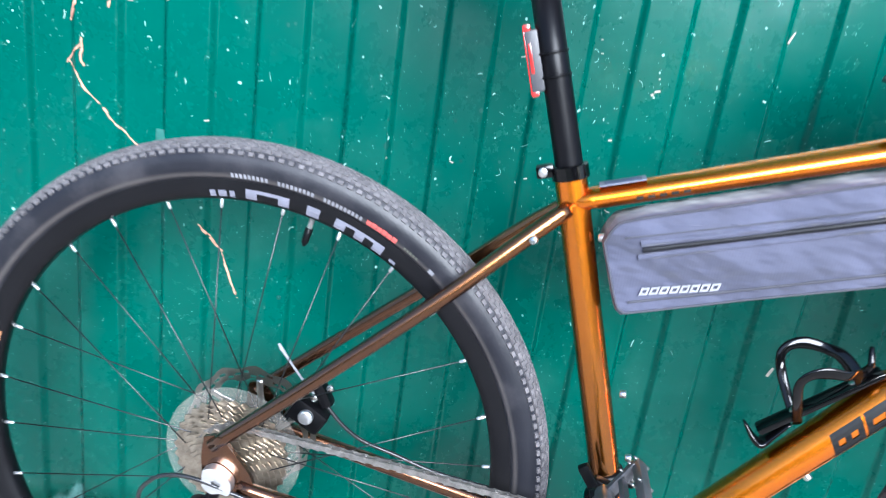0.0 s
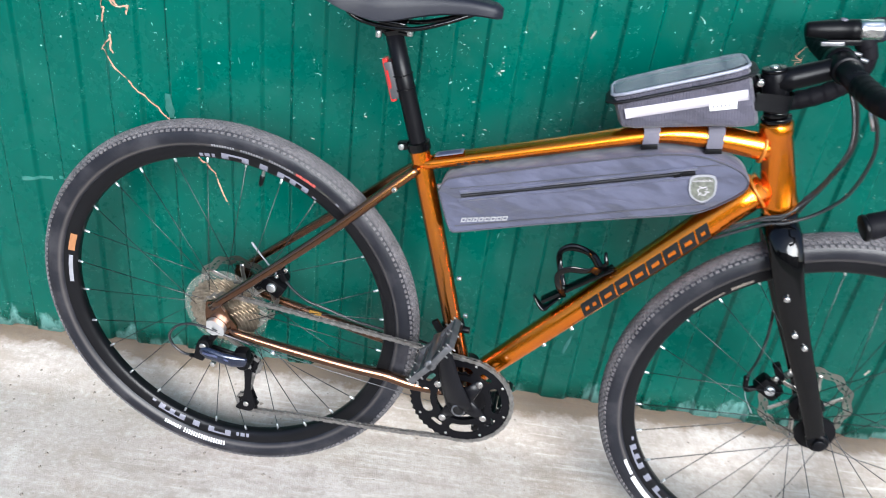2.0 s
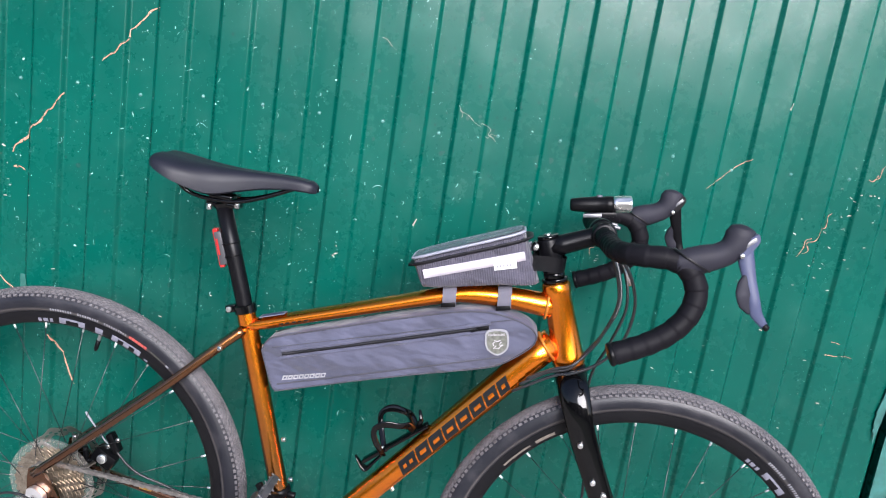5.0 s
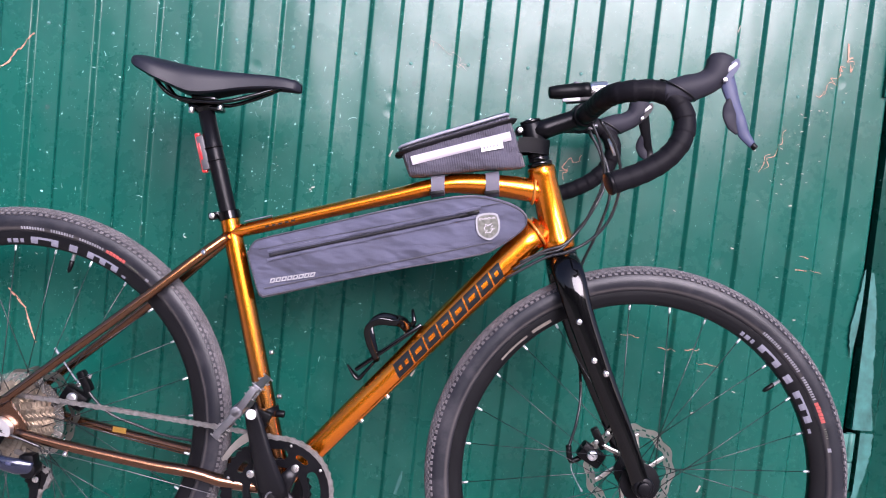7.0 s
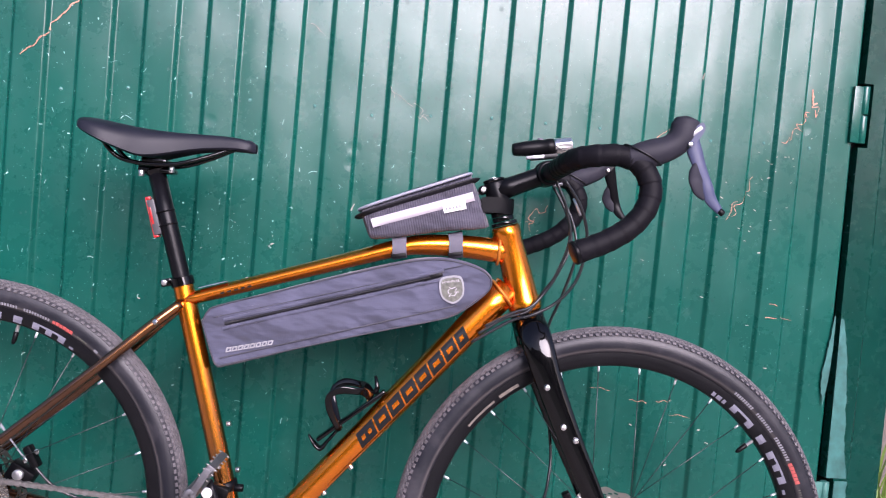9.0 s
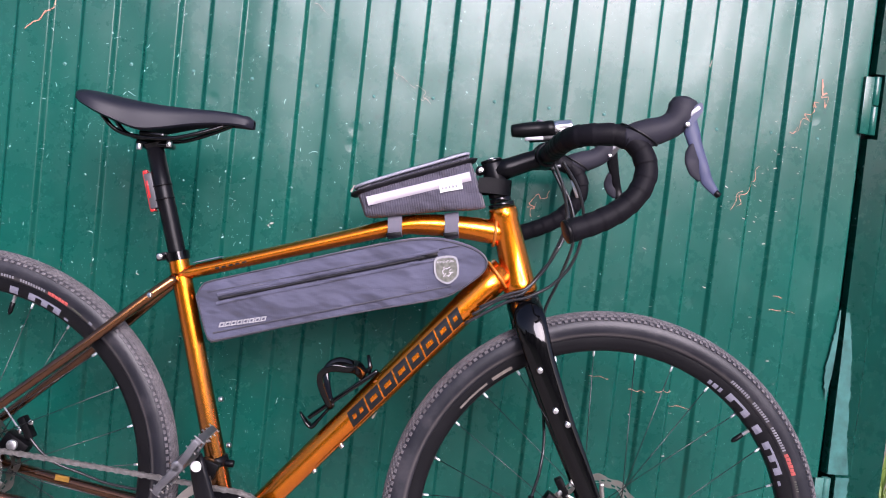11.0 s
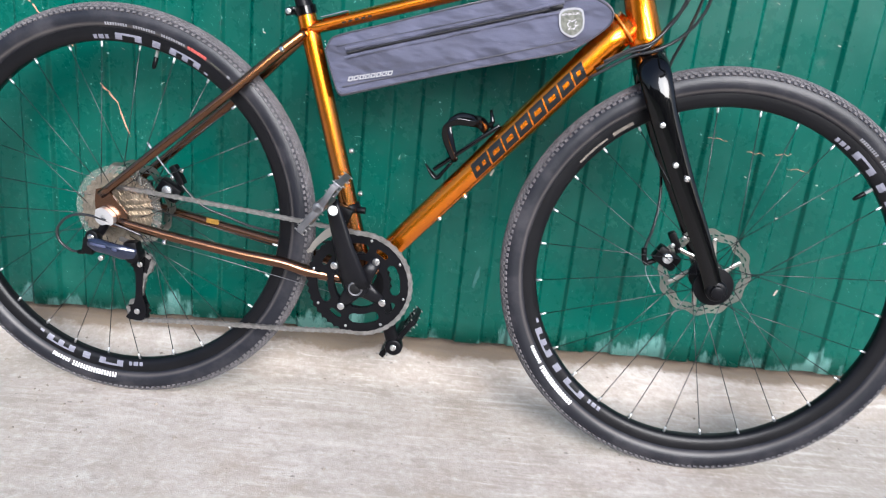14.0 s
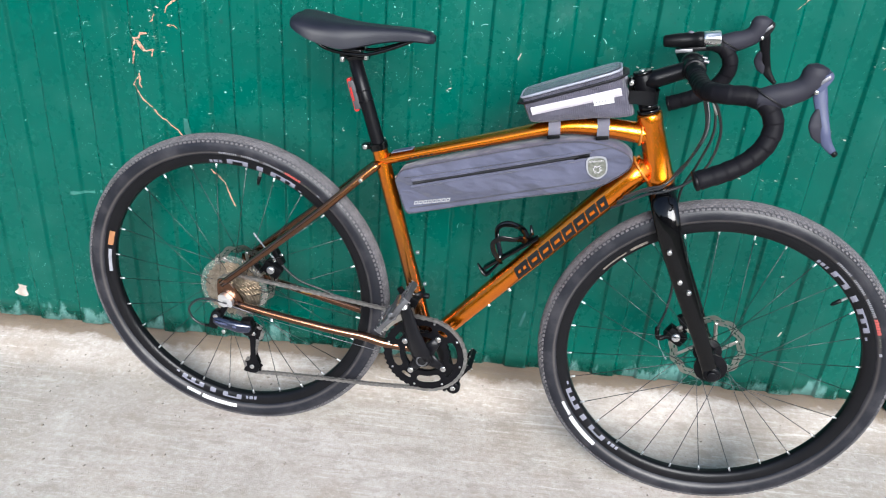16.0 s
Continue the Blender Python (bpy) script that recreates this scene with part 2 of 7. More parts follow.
    # beyond the slab, unseen: a dark grass colour added to cut bounce and reflections
    edge = nt.nodes.new("ShaderNodeMapRange")
    nt.links.new(maths(nt, "ADD", sepy.outputs[1], maths(nt, "MULTIPLY", stain, 0.5)), edge.inputs[0])
    edge.inputs[1].default_value, edge.inputs[2].default_value, edge.inputs[3].default_value, edge.inputs[4].default_value = -2.4, -2.2, 1.0, 0.0
    c = mixc(nt, edge.outputs[0], c, mixc(nt, sand, (0.018, 0.03, 0.008), (0.07, 0.085, 0.03)))
    nt.links.new(c, p.inputs["Base Color"])
    p.inputs["Roughness"].default_value = 0.9
    h = mixc(nt, 0.5, mixc(nt, 0.5, streak, trowel), grit)
    bumped(nt, p, h, 0.6, 0.004)
    return m


def frame_paint(name, lo=0.2, hi=0.52):
    """Candy orange metallic that fades to dark copper towards the rear axle and the bottom bracket."""
    m = bpy.data.materials.new(name)
    nt, p = nodes_of(m)
    co = objco(nt)
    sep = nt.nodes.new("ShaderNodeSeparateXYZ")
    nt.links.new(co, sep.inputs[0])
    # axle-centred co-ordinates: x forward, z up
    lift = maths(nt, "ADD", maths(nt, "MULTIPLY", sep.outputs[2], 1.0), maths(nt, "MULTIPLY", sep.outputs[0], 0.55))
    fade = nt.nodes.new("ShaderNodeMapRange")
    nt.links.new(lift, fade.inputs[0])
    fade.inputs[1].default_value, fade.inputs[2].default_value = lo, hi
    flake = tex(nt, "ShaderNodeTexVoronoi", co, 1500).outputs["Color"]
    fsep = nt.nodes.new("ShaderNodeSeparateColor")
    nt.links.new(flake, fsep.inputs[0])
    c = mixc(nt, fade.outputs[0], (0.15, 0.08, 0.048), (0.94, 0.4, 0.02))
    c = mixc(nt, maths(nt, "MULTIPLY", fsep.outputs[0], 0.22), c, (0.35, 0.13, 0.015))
    nt.links.new(c, p.inputs["Base Color"])
    nt.links.new(mixc(nt, fade.outputs[0], (0.8, 0.74, 0.7), (0.95, 0.62, 0.12)), p.inputs["Coat Tint"])
    p.inputs["Metallic"].default_value = 1.0
    p.inputs["Roughness"].default_value = 0.26
    p.inputs["Coat Weight"].default_value = 1.0
    p.inputs["Coat Roughness"].default_value, p.inputs["Coat IOR"].default_value = 0.04, 1.38
    grain = tex(nt, "ShaderNodeTexNoise", co, 90, Detail=3.0).outputs[0]
    bumped(nt, p, grain, 0.04, 0.001)
    return m


def fabric(name, col, rib=(0, 0, 0), weave=700, deep=0.12, thick=0.0005):
    m = bpy.data.materials.new(name)
    nt, p = nodes_of(m)
    co = objco(nt)
    w1 = nt.nodes.new("ShaderNodeTexWave")
    nt.links.new(mapped(nt, co, (1, 1, 1), rib), w1.inputs["Vector"])
    w1.inputs["Scale"].default_value, w1.inputs["Distortion"].default_value = weave / 6.28, 0.6
    w2 = nt.nodes.new("ShaderNodeTexWave")
    w2.bands_direction = "Z"
    nt.links.new(mapped(nt, co, (1, 1, 1), rib), w2.inputs["Vector"])
    w2.inputs["Scale"].default_value, w2.inputs["Distortion"].default_value = weave / 6.28, 0.6
    fade = tex(nt, "ShaderNodeTexNoise", co, 14, Detail=5.0).outputs[0]
    melange = tex(nt, "ShaderNodeTexNoise", mapped(nt, co, (1, 1, 0.25)), 900, Detail=2.0).outputs[0]
    c = mixc(nt, ramp(nt, fade, ((0.3, 0.0), (0.7, 1.0))), tuple(x * 0.82 for x in col), tuple(x * 1.15 for x in col))
    c = mixc(nt, maths(nt, "MULTIPLY", ramp(nt, melange, ((0.4, 0.0), (0.65, 1.0))), 0.1), c, tuple(x * 1.6 for x in col))
    nt.links.new(c, p.inputs["Base Color"])
    p.inputs["Roughness"].default_value = 0.85
    p.inputs["Sheen Weight"].default_value = 0.15
    # soft creases under the weave
    crease = tex(nt, "ShaderNodeTexNoise", mapped(nt, co, (1, 1, 2.2), (0, 0.9, 0)), 10, Detail=2.5, Roughness=0.5).outputs[0]
    soft = nt.nodes.new("ShaderNodeBump")
    soft.inputs["Strength"].default_value, soft.inputs["Distance"].default_value = 1.0, 0.036
    nt.links.new(crease, soft.inputs["Height"])
    weft = nt.nodes.new("ShaderNodeBump")
    weft.inputs["Strength"].default_value, weft.inputs["Distance"].default_value = deep, thick
    nt.links.new(mixc(nt, 0.5 if deep < 0.5 else 0.1, w1.outputs[0], w2.outputs[0]), weft.inputs["Height"])
    nt.links.new(soft.outputs[0], weft.inputs["Normal"])
    nt.links.new(weft.outputs[0], p.inputs["Normal"])
    return m


def clear(name, tint=(1, 1, 1), rough=0.08, alpha=0.25):
    m = bpy.data.materials.new(name)
    nt, p = nodes_of(m)
    co = objco(nt)
    haze = tex(nt, "ShaderNodeTexNoise", co, 40, Detail=5.0).outputs[0]
    r = nt.nodes.new("ShaderNodeMapRange")
    nt.links.new(haze, r.inputs[0])
    r.inputs[3].default_value, r.inputs[4].default_value = alpha * 0.7, alpha * 1.3
    nt.links.new(r.outputs[0], p.inputs["Alpha"])
    p.inputs["Base Color"].default_value = (*tint, 1)
    p.inputs["Roughness"].default_value = rough
    return m


def tyre_rubber(name):
    """Dark rubber; road dust clings to the tread band and thinly to the sidewall."""
    m = bpy.data.materials.new(name)
    nt, p = nodes_of(m)
    co = objco(nt)
    flat = mapped(nt, co, (1, 0, 1))
    size = nt.nodes.new("ShaderNodeVectorMath")
    size.operation = "LENGTH"
    nt.links.new(flat, size.inputs[0])
    blot = tex(nt, "ShaderNodeTexNoise", co, 16, Detail=6.0, Roughness=0.65).outputs[0]
    fine = tex(nt, "ShaderNodeTexNoise", co, 420, Detail=3.0).outputs[0]
    c = mixc(nt, blot, (0.005, 0.0054, 0.0082), (0.0115, 0.012, 0.0165))
    band = nt.nodes.new("ShaderNodeMapRange")
    nt.links.new(size.outputs[1], band.inputs[0])
    band.inputs[1].default_value, band.inputs[2].default_value = 0.3465, 0.3505
    c = mixc(nt, maths(nt, "MULTIPLY", band.outputs[0], maths(nt, "ADD", 0.35, maths(nt, "MULTIPLY", blot, 0.7))), c, (0.11, 0.103, 0.107))
    film = ramp(nt, blot, ((0.45, 0.0), (0.7, 1.0)))
    c = mixc(nt, maths(nt, "MULTIPLY", film, 0.26), c, (0.085, 0.08, 0.085))
    # moulded line above the bead, its brownish glint put into the colour
    line = ramp(nt, size.outputs[1], ((0.3190, 0.0), (0.3197, 1.0), (0.3206, 1.0), (0.3213, 0.0)))
    c = mixc(nt, maths(nt, "MULTIPLY", line, 0.5), c, (0.09, 0.08, 0.075))
    nt.links.new(c, p.inputs["Base Color"])
    p.inputs["Roughness"].default_value = 0.42
    p.inputs["Specular IOR Level"].default_value = 0.27
    bumped(nt, p, fine, 0.15)
    return m


M_WALL = wall_paint("green_coated_steel")
M_GROUND = concrete("worn_concrete")
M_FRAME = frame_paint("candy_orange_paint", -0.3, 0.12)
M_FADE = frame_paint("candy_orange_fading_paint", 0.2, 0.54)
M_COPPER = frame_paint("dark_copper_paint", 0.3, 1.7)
# weld beads: the frame's orange, darkened against red bounce in the creases
M_WELD = mat("crease_darkened_orange", (0.42, 0.14, 0.012), 0.32, 0.4, var=0.1, coat=0.4)
M_TYRE = tyre_rubber("black_rubber")
M_TREAD = mat("dusty_tread_rubber", (0.072, 0.068, 0.071), 0.85, var=0.25, scale=30, bump=0.3, dust=0.7, dust_col=(0.16, 0.15, 0.155), spec=0.3)
M_RIM = mat("black_anodised_rim", (0.004, 0.004, 0.005), 0.35, 0.1, var=0.08, spec=0.2)
M_BLACK = mat("gloss_black_paint", (0.0015, 0.0015, 0.0018), 0.25, coat=0.6, var=0.1, spec=0.02)
M_SATIN = mat("satin_black_alloy", (0.003, 0.003, 0.004), 0.34, 0.1, spec=0.14, var=0.15, bump=0.05)
M_PLASTIC = mat("black_plastic", (0.0028, 0.0028, 0.0034), 0.36, spec=0.11, var=0.15, bump=0.1)
M_RUBBER = mat("hood_rubber", (0.0165, 0.0163, 0.0225), 0.55, var=0.15, bump=0.15, fine=900, spec=0.12)
M_TAPE = mat("bar_tape", (0.0045, 0.0042, 0.0058), 0.55, spec=0.08, var=0.2, bump=0.25, fine=1200)
M_SADDLE = mat("saddle_cover", (0.0075, 0.0082, 0.0135), 0.48, var=0.12, bump=0.12, fine=1500, spec=0.2)
M_STEEL = mat("bright_steel", (0.62, 0.61, 0.6), 0.28, 1.0, var=0.12, bump=0.05)
M_ROTOR = mat("brake_rotor_steel", (0.47, 0.445, 0.41), 0.3, 1.0, var=0.15, bump=0.05, dust=0.2)
M_CHAIN = mat("oily_chain_steel", (0.27, 0.26, 0.25), 0.4, 0.9, var=0.3, scale=120, dust=0.25, dust_col=(0.1, 0.085, 0.07))
M_COG = mat("worn_cog_steel", (0.42, 0.37, 0.3), 0.38, 1.0, var=0.3, scale=90, dust=0.35, dust_col=(0.16, 0.12, 0.08))
M_SPOKE = mat("dark_steel_spoke", (0.05, 0.05, 0.053), 0.34, 0.9, var=0.1)
M_SILVER = mat("silver_alloy", (0.72, 0.72, 0.73), 0.32, 0.9, var=0.08)
M_LEVER = mat("blue_grey_lever", (0.042, 0.048, 0.088), 0.45, var=0.08, spec=0.18)
M_DRBODY = mat("blue_black_derailleur", (0.012, 0.016, 0.034), 0.22, 0.4, var=0.15, coat=0.6)
M_BAG = fabric("grey_blue_fabric", (0.043, 0.045, 0.073))
M_BAGRIB = fabric("grey_ribbed_fabric", (0.038, 0.0355, 0.052), (0, 0.25, 0), 520, 0.55, 0.0012)
M_WEB = mat("grey_webbing", (0.085, 0.081, 0.105), 0.8, var=0.2, bump=0.4, fine=800)
M_ZIP = mat("black_zip_tape", (0.007, 0.007, 0.009), 0.5, var=0.3, bump=0.5, fine=900, spec=0.2)
M_PIPING = mat("dark_piping", (0.03, 0.03, 0.04), 0.75, var=0.2, bump=0.3)
M_REFLECT = mat("white_reflective_strip", (0.36, 0.335, 0.37), 0.5, var=0.06, bump=0.1)
M_WHITE = mat("white_print", (0.72, 0.72, 0.72), 0.5, var=0.1)
M_PRINT = mat("black_print", (0.004, 0.004, 0.0045), 0.4, coat=0.15, var=0.1, spec=0.25)
M_RIMMARK = mat("pale_lavender_print", (0.12, 0.12, 0.15), 0.5, var=0.15, scale=60)
M_DULL = mat("dull_brown_sticker", (0.1, 0.085, 0.07), 0.6, var=0.4, scale=80)
M_BADGE = mat("olive_grey_patch", (0.085, 0.088, 0.07), 0.7, var=0.6, scale=200, bump=0.4)
M_RED = mat("red_lens", (0.3, 0.013, 0.011), 0.25, coat=0.6, var=0.1)
M_REDPRINT = mat("red_print", (0.36, 0.07, 0.06), 0.5, var=0.1)
M_CLEAR = clear("clear_vinyl", (0.2, 0.22, 0.26), 0.1, 0.5)
M_DISC = clear("clear_plastic_disc", (0.32, 0.3, 0.27), 0.25, 0.13)
M_CHALK = mat("pink_chalk", (0.46, 0.22, 0.15), 0.9, var=0.3, scale=120)
M_PALE = mat("bare_pale_primer", (0.027, 0.098, 0.088), 0.6, spec=0.25, var=0.45, scale=40, dust=0.6, dust_col=(0.02, 0.095, 0.078))
M_HINGE = mat("scuffed_hinge_paint", (0.02, 0.105, 0.085), 0.45, var=0.3, scale=40, dust=0.4, dust_col=(0.08, 0.17, 0.15))
M_SPECK = mat("dusty_chalk_speck", (0.34, 0.29, 0.25), 0.9, var=0.4, scale=40)
M_STICK = mat("yellow_sticker", (0.2, 0.105, 0.012), 0.4, var=0.15)
M_ORANGE = mat("orange_sticker", (0.24, 0.11, 0.045), 0.4, var=0.1)
M_CABLE = mat("black_cable_housing", (0.012, 0.012, 0.013), 0.3, var=0.1)


# ---- mesh helpers ----
def part(name, bm, material, parent=None, label="", smooth=True, offset=None):
    """Links a bmesh as one mesh object under a thing or a part; bm is given in the space of the thing."""
    me = bpy.data.meshes.new(name)
    if smooth:
        for f in bm.faces:
            f.smooth = True
        sharp = radians(38)
        for e in bm.edges:
            if len(e.link_faces) == 2 and e.calc_face_angle(0) > sharp:
                e.smooth = False
    bm.to_mesh(me)
    bm.free()
    for m in material if isinstance(material, (list, tuple)) else [material]:
        me.materials.append(m)
    ob = new(name, me)
    if parent is not None:
        ob.parent = parent
    if label:
        tagged(ob, label)
    return ob


def bez(points, n=8):
    """A smooth line through the points (Catmull-Rom), n steps between neighbours."""
    P = [Vector(p) for p in points]
    P = [2 * P[0] - P[1]] + P + [2 * P[-1] - P[-2]]
    out = []
    for i in range(1, len(P) - 2):
        a, b, c, d = P[i - 1:i + 3]
        for k in range(n):
            t = k / n
            out.append(0.5 * ((2 * b) + (c - a) * t + (2 * a - 5 * b + 4 * c - d) * t * t + (3 * b - a - 3 * c + d) * t ** 3))
    out.append(P[-2])
    return out


def tube(bm, pts, r, seg=12, r2=None, side=None, caps=True, mi=0):
    """Sweeps a round or oval section along pts. r: radius or one for each point, across; r2: the same along side x direction."""
    pts = [Vector(p) for p in pts]
    n = len(pts)
    rs = r if isinstance(r, (list, tuple)) else [r] * n
    r2s = rs if r2 is None else (r2 if isinstance(r2, (list, tuple)) else [r2] * n)
    rings, u = [], Vector(side) if side is not None else None
    for i, p in enumerate(pts):
        d = (pts[min(i + 1, n - 1)] - pts[max(i - 1, 0)]).normalized()
        if u is None:
            u = d.orthogonal()
        u = (u - d * u.dot(d)).normalized()
        v = d.cross(u)
        rings.append([bm.verts.new(p + u * (math.cos(2 * math.pi * k / seg) * rs[i]) + v * (math.sin(2 * math.pi * k / seg) * r2s[i])) for k in range(seg)])
    for a, b in zip(rings, rings[1:]):
        for k in range(seg):
            f = bm.faces.new((a[k], a[(k + 1) % seg], b[(k + 1) % seg], b[k]))
            f.material_index = mi
    if caps:
        for ring in (rings[0][::-1], rings[-1]):
            bm.faces.new(ring).material_index = mi
    return rings


def mix(a, b, t):
    return a + (b - a) * t


def lerps(vals, n):
    out = []
    for i in range(n):
        t = i / (n - 1) * (len(vals) - 1)
        k = min(int(t), len(vals) - 2)
        out.append(mix(vals[k], vals[k + 1], t - k))
    return out


def cyl(bm, a, b, r, r2=None, seg=16, mi=0):
    tube(bm, [a, b], [r, r if r2 is None else r2], seg, mi=mi)


def rod(bm, a, b, r, edge, seg=18, mi=0):
    """A cylinder with rounded rims."""
    a, b = Vector(a), Vector(b)
    d = (b - a).normalized()
    tube(bm, [a, a + d * edge * 0.3, a + d * edge, b - d * edge, b - d * edge * 0.3, b], [r - edge, r - edge * 0.3, r, r, r - edge * 0.3, r - edge], seg, mi=mi)


def block(bm, m, size, bevel=0.0, mi=0):
    """A box of that size, placed by the matrix m, with bevelled edges."""
    made = bmesh.ops.create_cube(bm, size=1.0)["verts"]
    for v in made:
        v.co = Vector((v.co.x * size[0], v.co.y * size[1], v.co.z * size[2]))
    faces = {f for v in made for f in v.link_faces}
    if bevel:
        es = list({e for v in made for e in v.link_edges})
        res = bmesh.ops.bevel(bm, geom=es, offset=bevel, segments=2, profile=0.6, affect="EDGES")
        faces = set(res["faces"]) | {f for f in faces if f.is_valid}
        made = list({v for f in faces for v in f.verts})
    for v in made:
        v.co = m @ v.co
    for f in faces:
        f.material_index = mi


def plate(bm, loops, y0, y1, mi=0):
    """A flat plate in the x-z plane from y0 to y1: the first loop is its outline, the others are holes."""
    edges, rings = [], []
    for lp in loops:
        vs = [bm.verts.new((x, y0, z)) for x, z in lp]
        rings.append(vs)
        edges += [bm.edges.new((vs[i], vs[(i + 1) % len(vs)])) for i in range(len(vs))]
    fill = bmesh.ops.triangle_fill(bm, edges=edges, use_beauty=True)["geom"]
    faces = [g for g in fill if isinstance(g, bmesh.types.BMFace)]
    twin = {v: bm.verts.new((v.co.x, y1, v.co.z)) for vs in rings for v in vs}
    made = list(faces)
    for f in faces:
        made.append(bm.faces.new([twin[v] for v in reversed(f.verts)]))
    for vs in rings:
        for i in range(len(vs)):
            a, b = vs[i], vs[(i + 1) % len(vs)]
            made.append(bm.faces.new((a, b, twin[b], twin[a])))
    bmesh.ops.recalc_face_normals(bm, faces=made)
    for f in made:
        f.material_index = mi


def circle(cx, cz, r, n=24, wave=0.0, waves=0, a0=0.0):
    return [(cx + (r + wave * math.cos(waves * t)) * math.cos(t + a0), cz + (r + wave * math.cos(waves * t)) * math.sin(t + a0)) for t in (2 * math.pi * i / n for i in range(n))]


def lathe(bm, profile, seg, axis="y", centre=(0, 0, 0), closed=True, mi=0):
    """Turns a profile of (radius, along) about the y axis through centre."""
    c = Vector(centre)
    rings = []
    for k in range(seg):
        t = 2 * math.pi * k / seg
        rings.append([bm.verts.new(c + Vector((r * math.cos(t), y, r * math.sin(t)))) for r, y in profile])
    n = len(profile)
    made = []
    for k in range(seg):
        a, b = rings[k], rings[(k + 1) % seg]
        for i in range(n if closed else n - 1):
            j = (i + 1) % n
            f = bm.faces.new((a[i], b[i], b[j], a[j]))
            f.material_index = mi
            made.append(f)
    bmesh.ops.recalc_face_normals(bm, faces=made)
    return made


# ---- ground, wall, gate edge ----
def rise(x, y):
    """Height of the ground: flat, then a low uneven lip of concrete and earth under the sheet."""
    t = min(1.0, max(0.0, (y + 0.15) / 0.14))
    lip = 0.03 * t * t * (3 - 2 * t)
    fade = math.exp(-(x * x + y * y) / 30.0)
    return lip * (1 + 0.35 * noise.noise((x * 7, 0.3, 0))) + fade * (0.004 * noise.noise((x * 3, y * 3, 0)) + t * 0.006 * noise.noise((x * 31, y * 31, 2)))


def make_ground():
    xs = [-80, -30, -12, -6, -3.5] + [-2.2 + 0.035 * i for i in range(130)] + [2.6, 4, 7, 14, 35, 80]
    ys = [-80, -30, -14, -7, -4, -2.8] + [-2.0 + 0.08 * i for i in range(22)] + [-0.26 + 0.018 * i for i in range(20)] + [0.12, 0.3, 1.0, 4, 12, 40, 80]
    bm = bmesh.new()
    grid = [[bm.verts.new((x, y, rise(x, y))) for x in xs] for y in ys]
    for j in range(len(ys) - 1):
        for i in range(len(xs) - 1):
            bm.faces.new((grid[j][i], grid[j][i + 1], grid[j + 1][i + 1], grid[j + 1][i]))
    g = part("ground", bm, M_GROUND)
    tagged(g, "worn pale grey concrete ground with stains and earth by the fence", "ground", kind="structure")
    return g


PITCH, VALLEY0, DEPTH = 0.1144, -0.1595, 0.0086
SHEAR, POST_SHEAR = 0.008, -0.004
GATE_X = 1.417


HALF, SLOPE = 0.0275, 0.0095


def profile_y(x):
    """Depth of the ribbed sheet at x: valleys at +DEPTH/2, ribs towards the camera, with rounded folds."""
    u = ((x - VALLEY0) / PITCH + 0.5) % 1.0 - 0.5
    t = min(1.0, max(0.0, (abs(u) * PITCH - HALF + SLOPE / 2) / SLOPE))
    # each flat is slightly crowned and tilted by the rolling of the sheet
    flat = math.floor((x - VALLEY0) / PITCH + 0.5) * 2 + (1 if abs(u) * PITCH > HALF and u > 0 else -1 if abs(u) * PITCH > HALF else 0)
    mid = VALLEY0 + flat * PITCH / 2
    v = (x - mid) / (PITCH / 4)
    crown = (0.00028 * (1 - v * v) + 0.00035 * v * noise.noise((flat * 3.7, 0.5, 2.0))) * (1 - (4 * t * (1 - t)))
    return DEPTH / 2 - DEPTH * t * t * (3 - 2 * t) - crown


def buckle(x, z):
    """The thin sheet is slightly buckled."""
    return 0.0022 * noise.noise((x * 2.3, z * 2.1, 4.0)) + 0.0014 * noise.noise((x * 9, z * 5, 8.0))


def wall_point(x, z, proud=0.0):
    lean = mix(SHEAR, POST_SHEAR, min(1.0, max(0.0, (x - 1.2) / 0.2)))
    return Vector((x + lean * (z - 0.5), profile_y(x) + buckle(x, z) - proud, z))


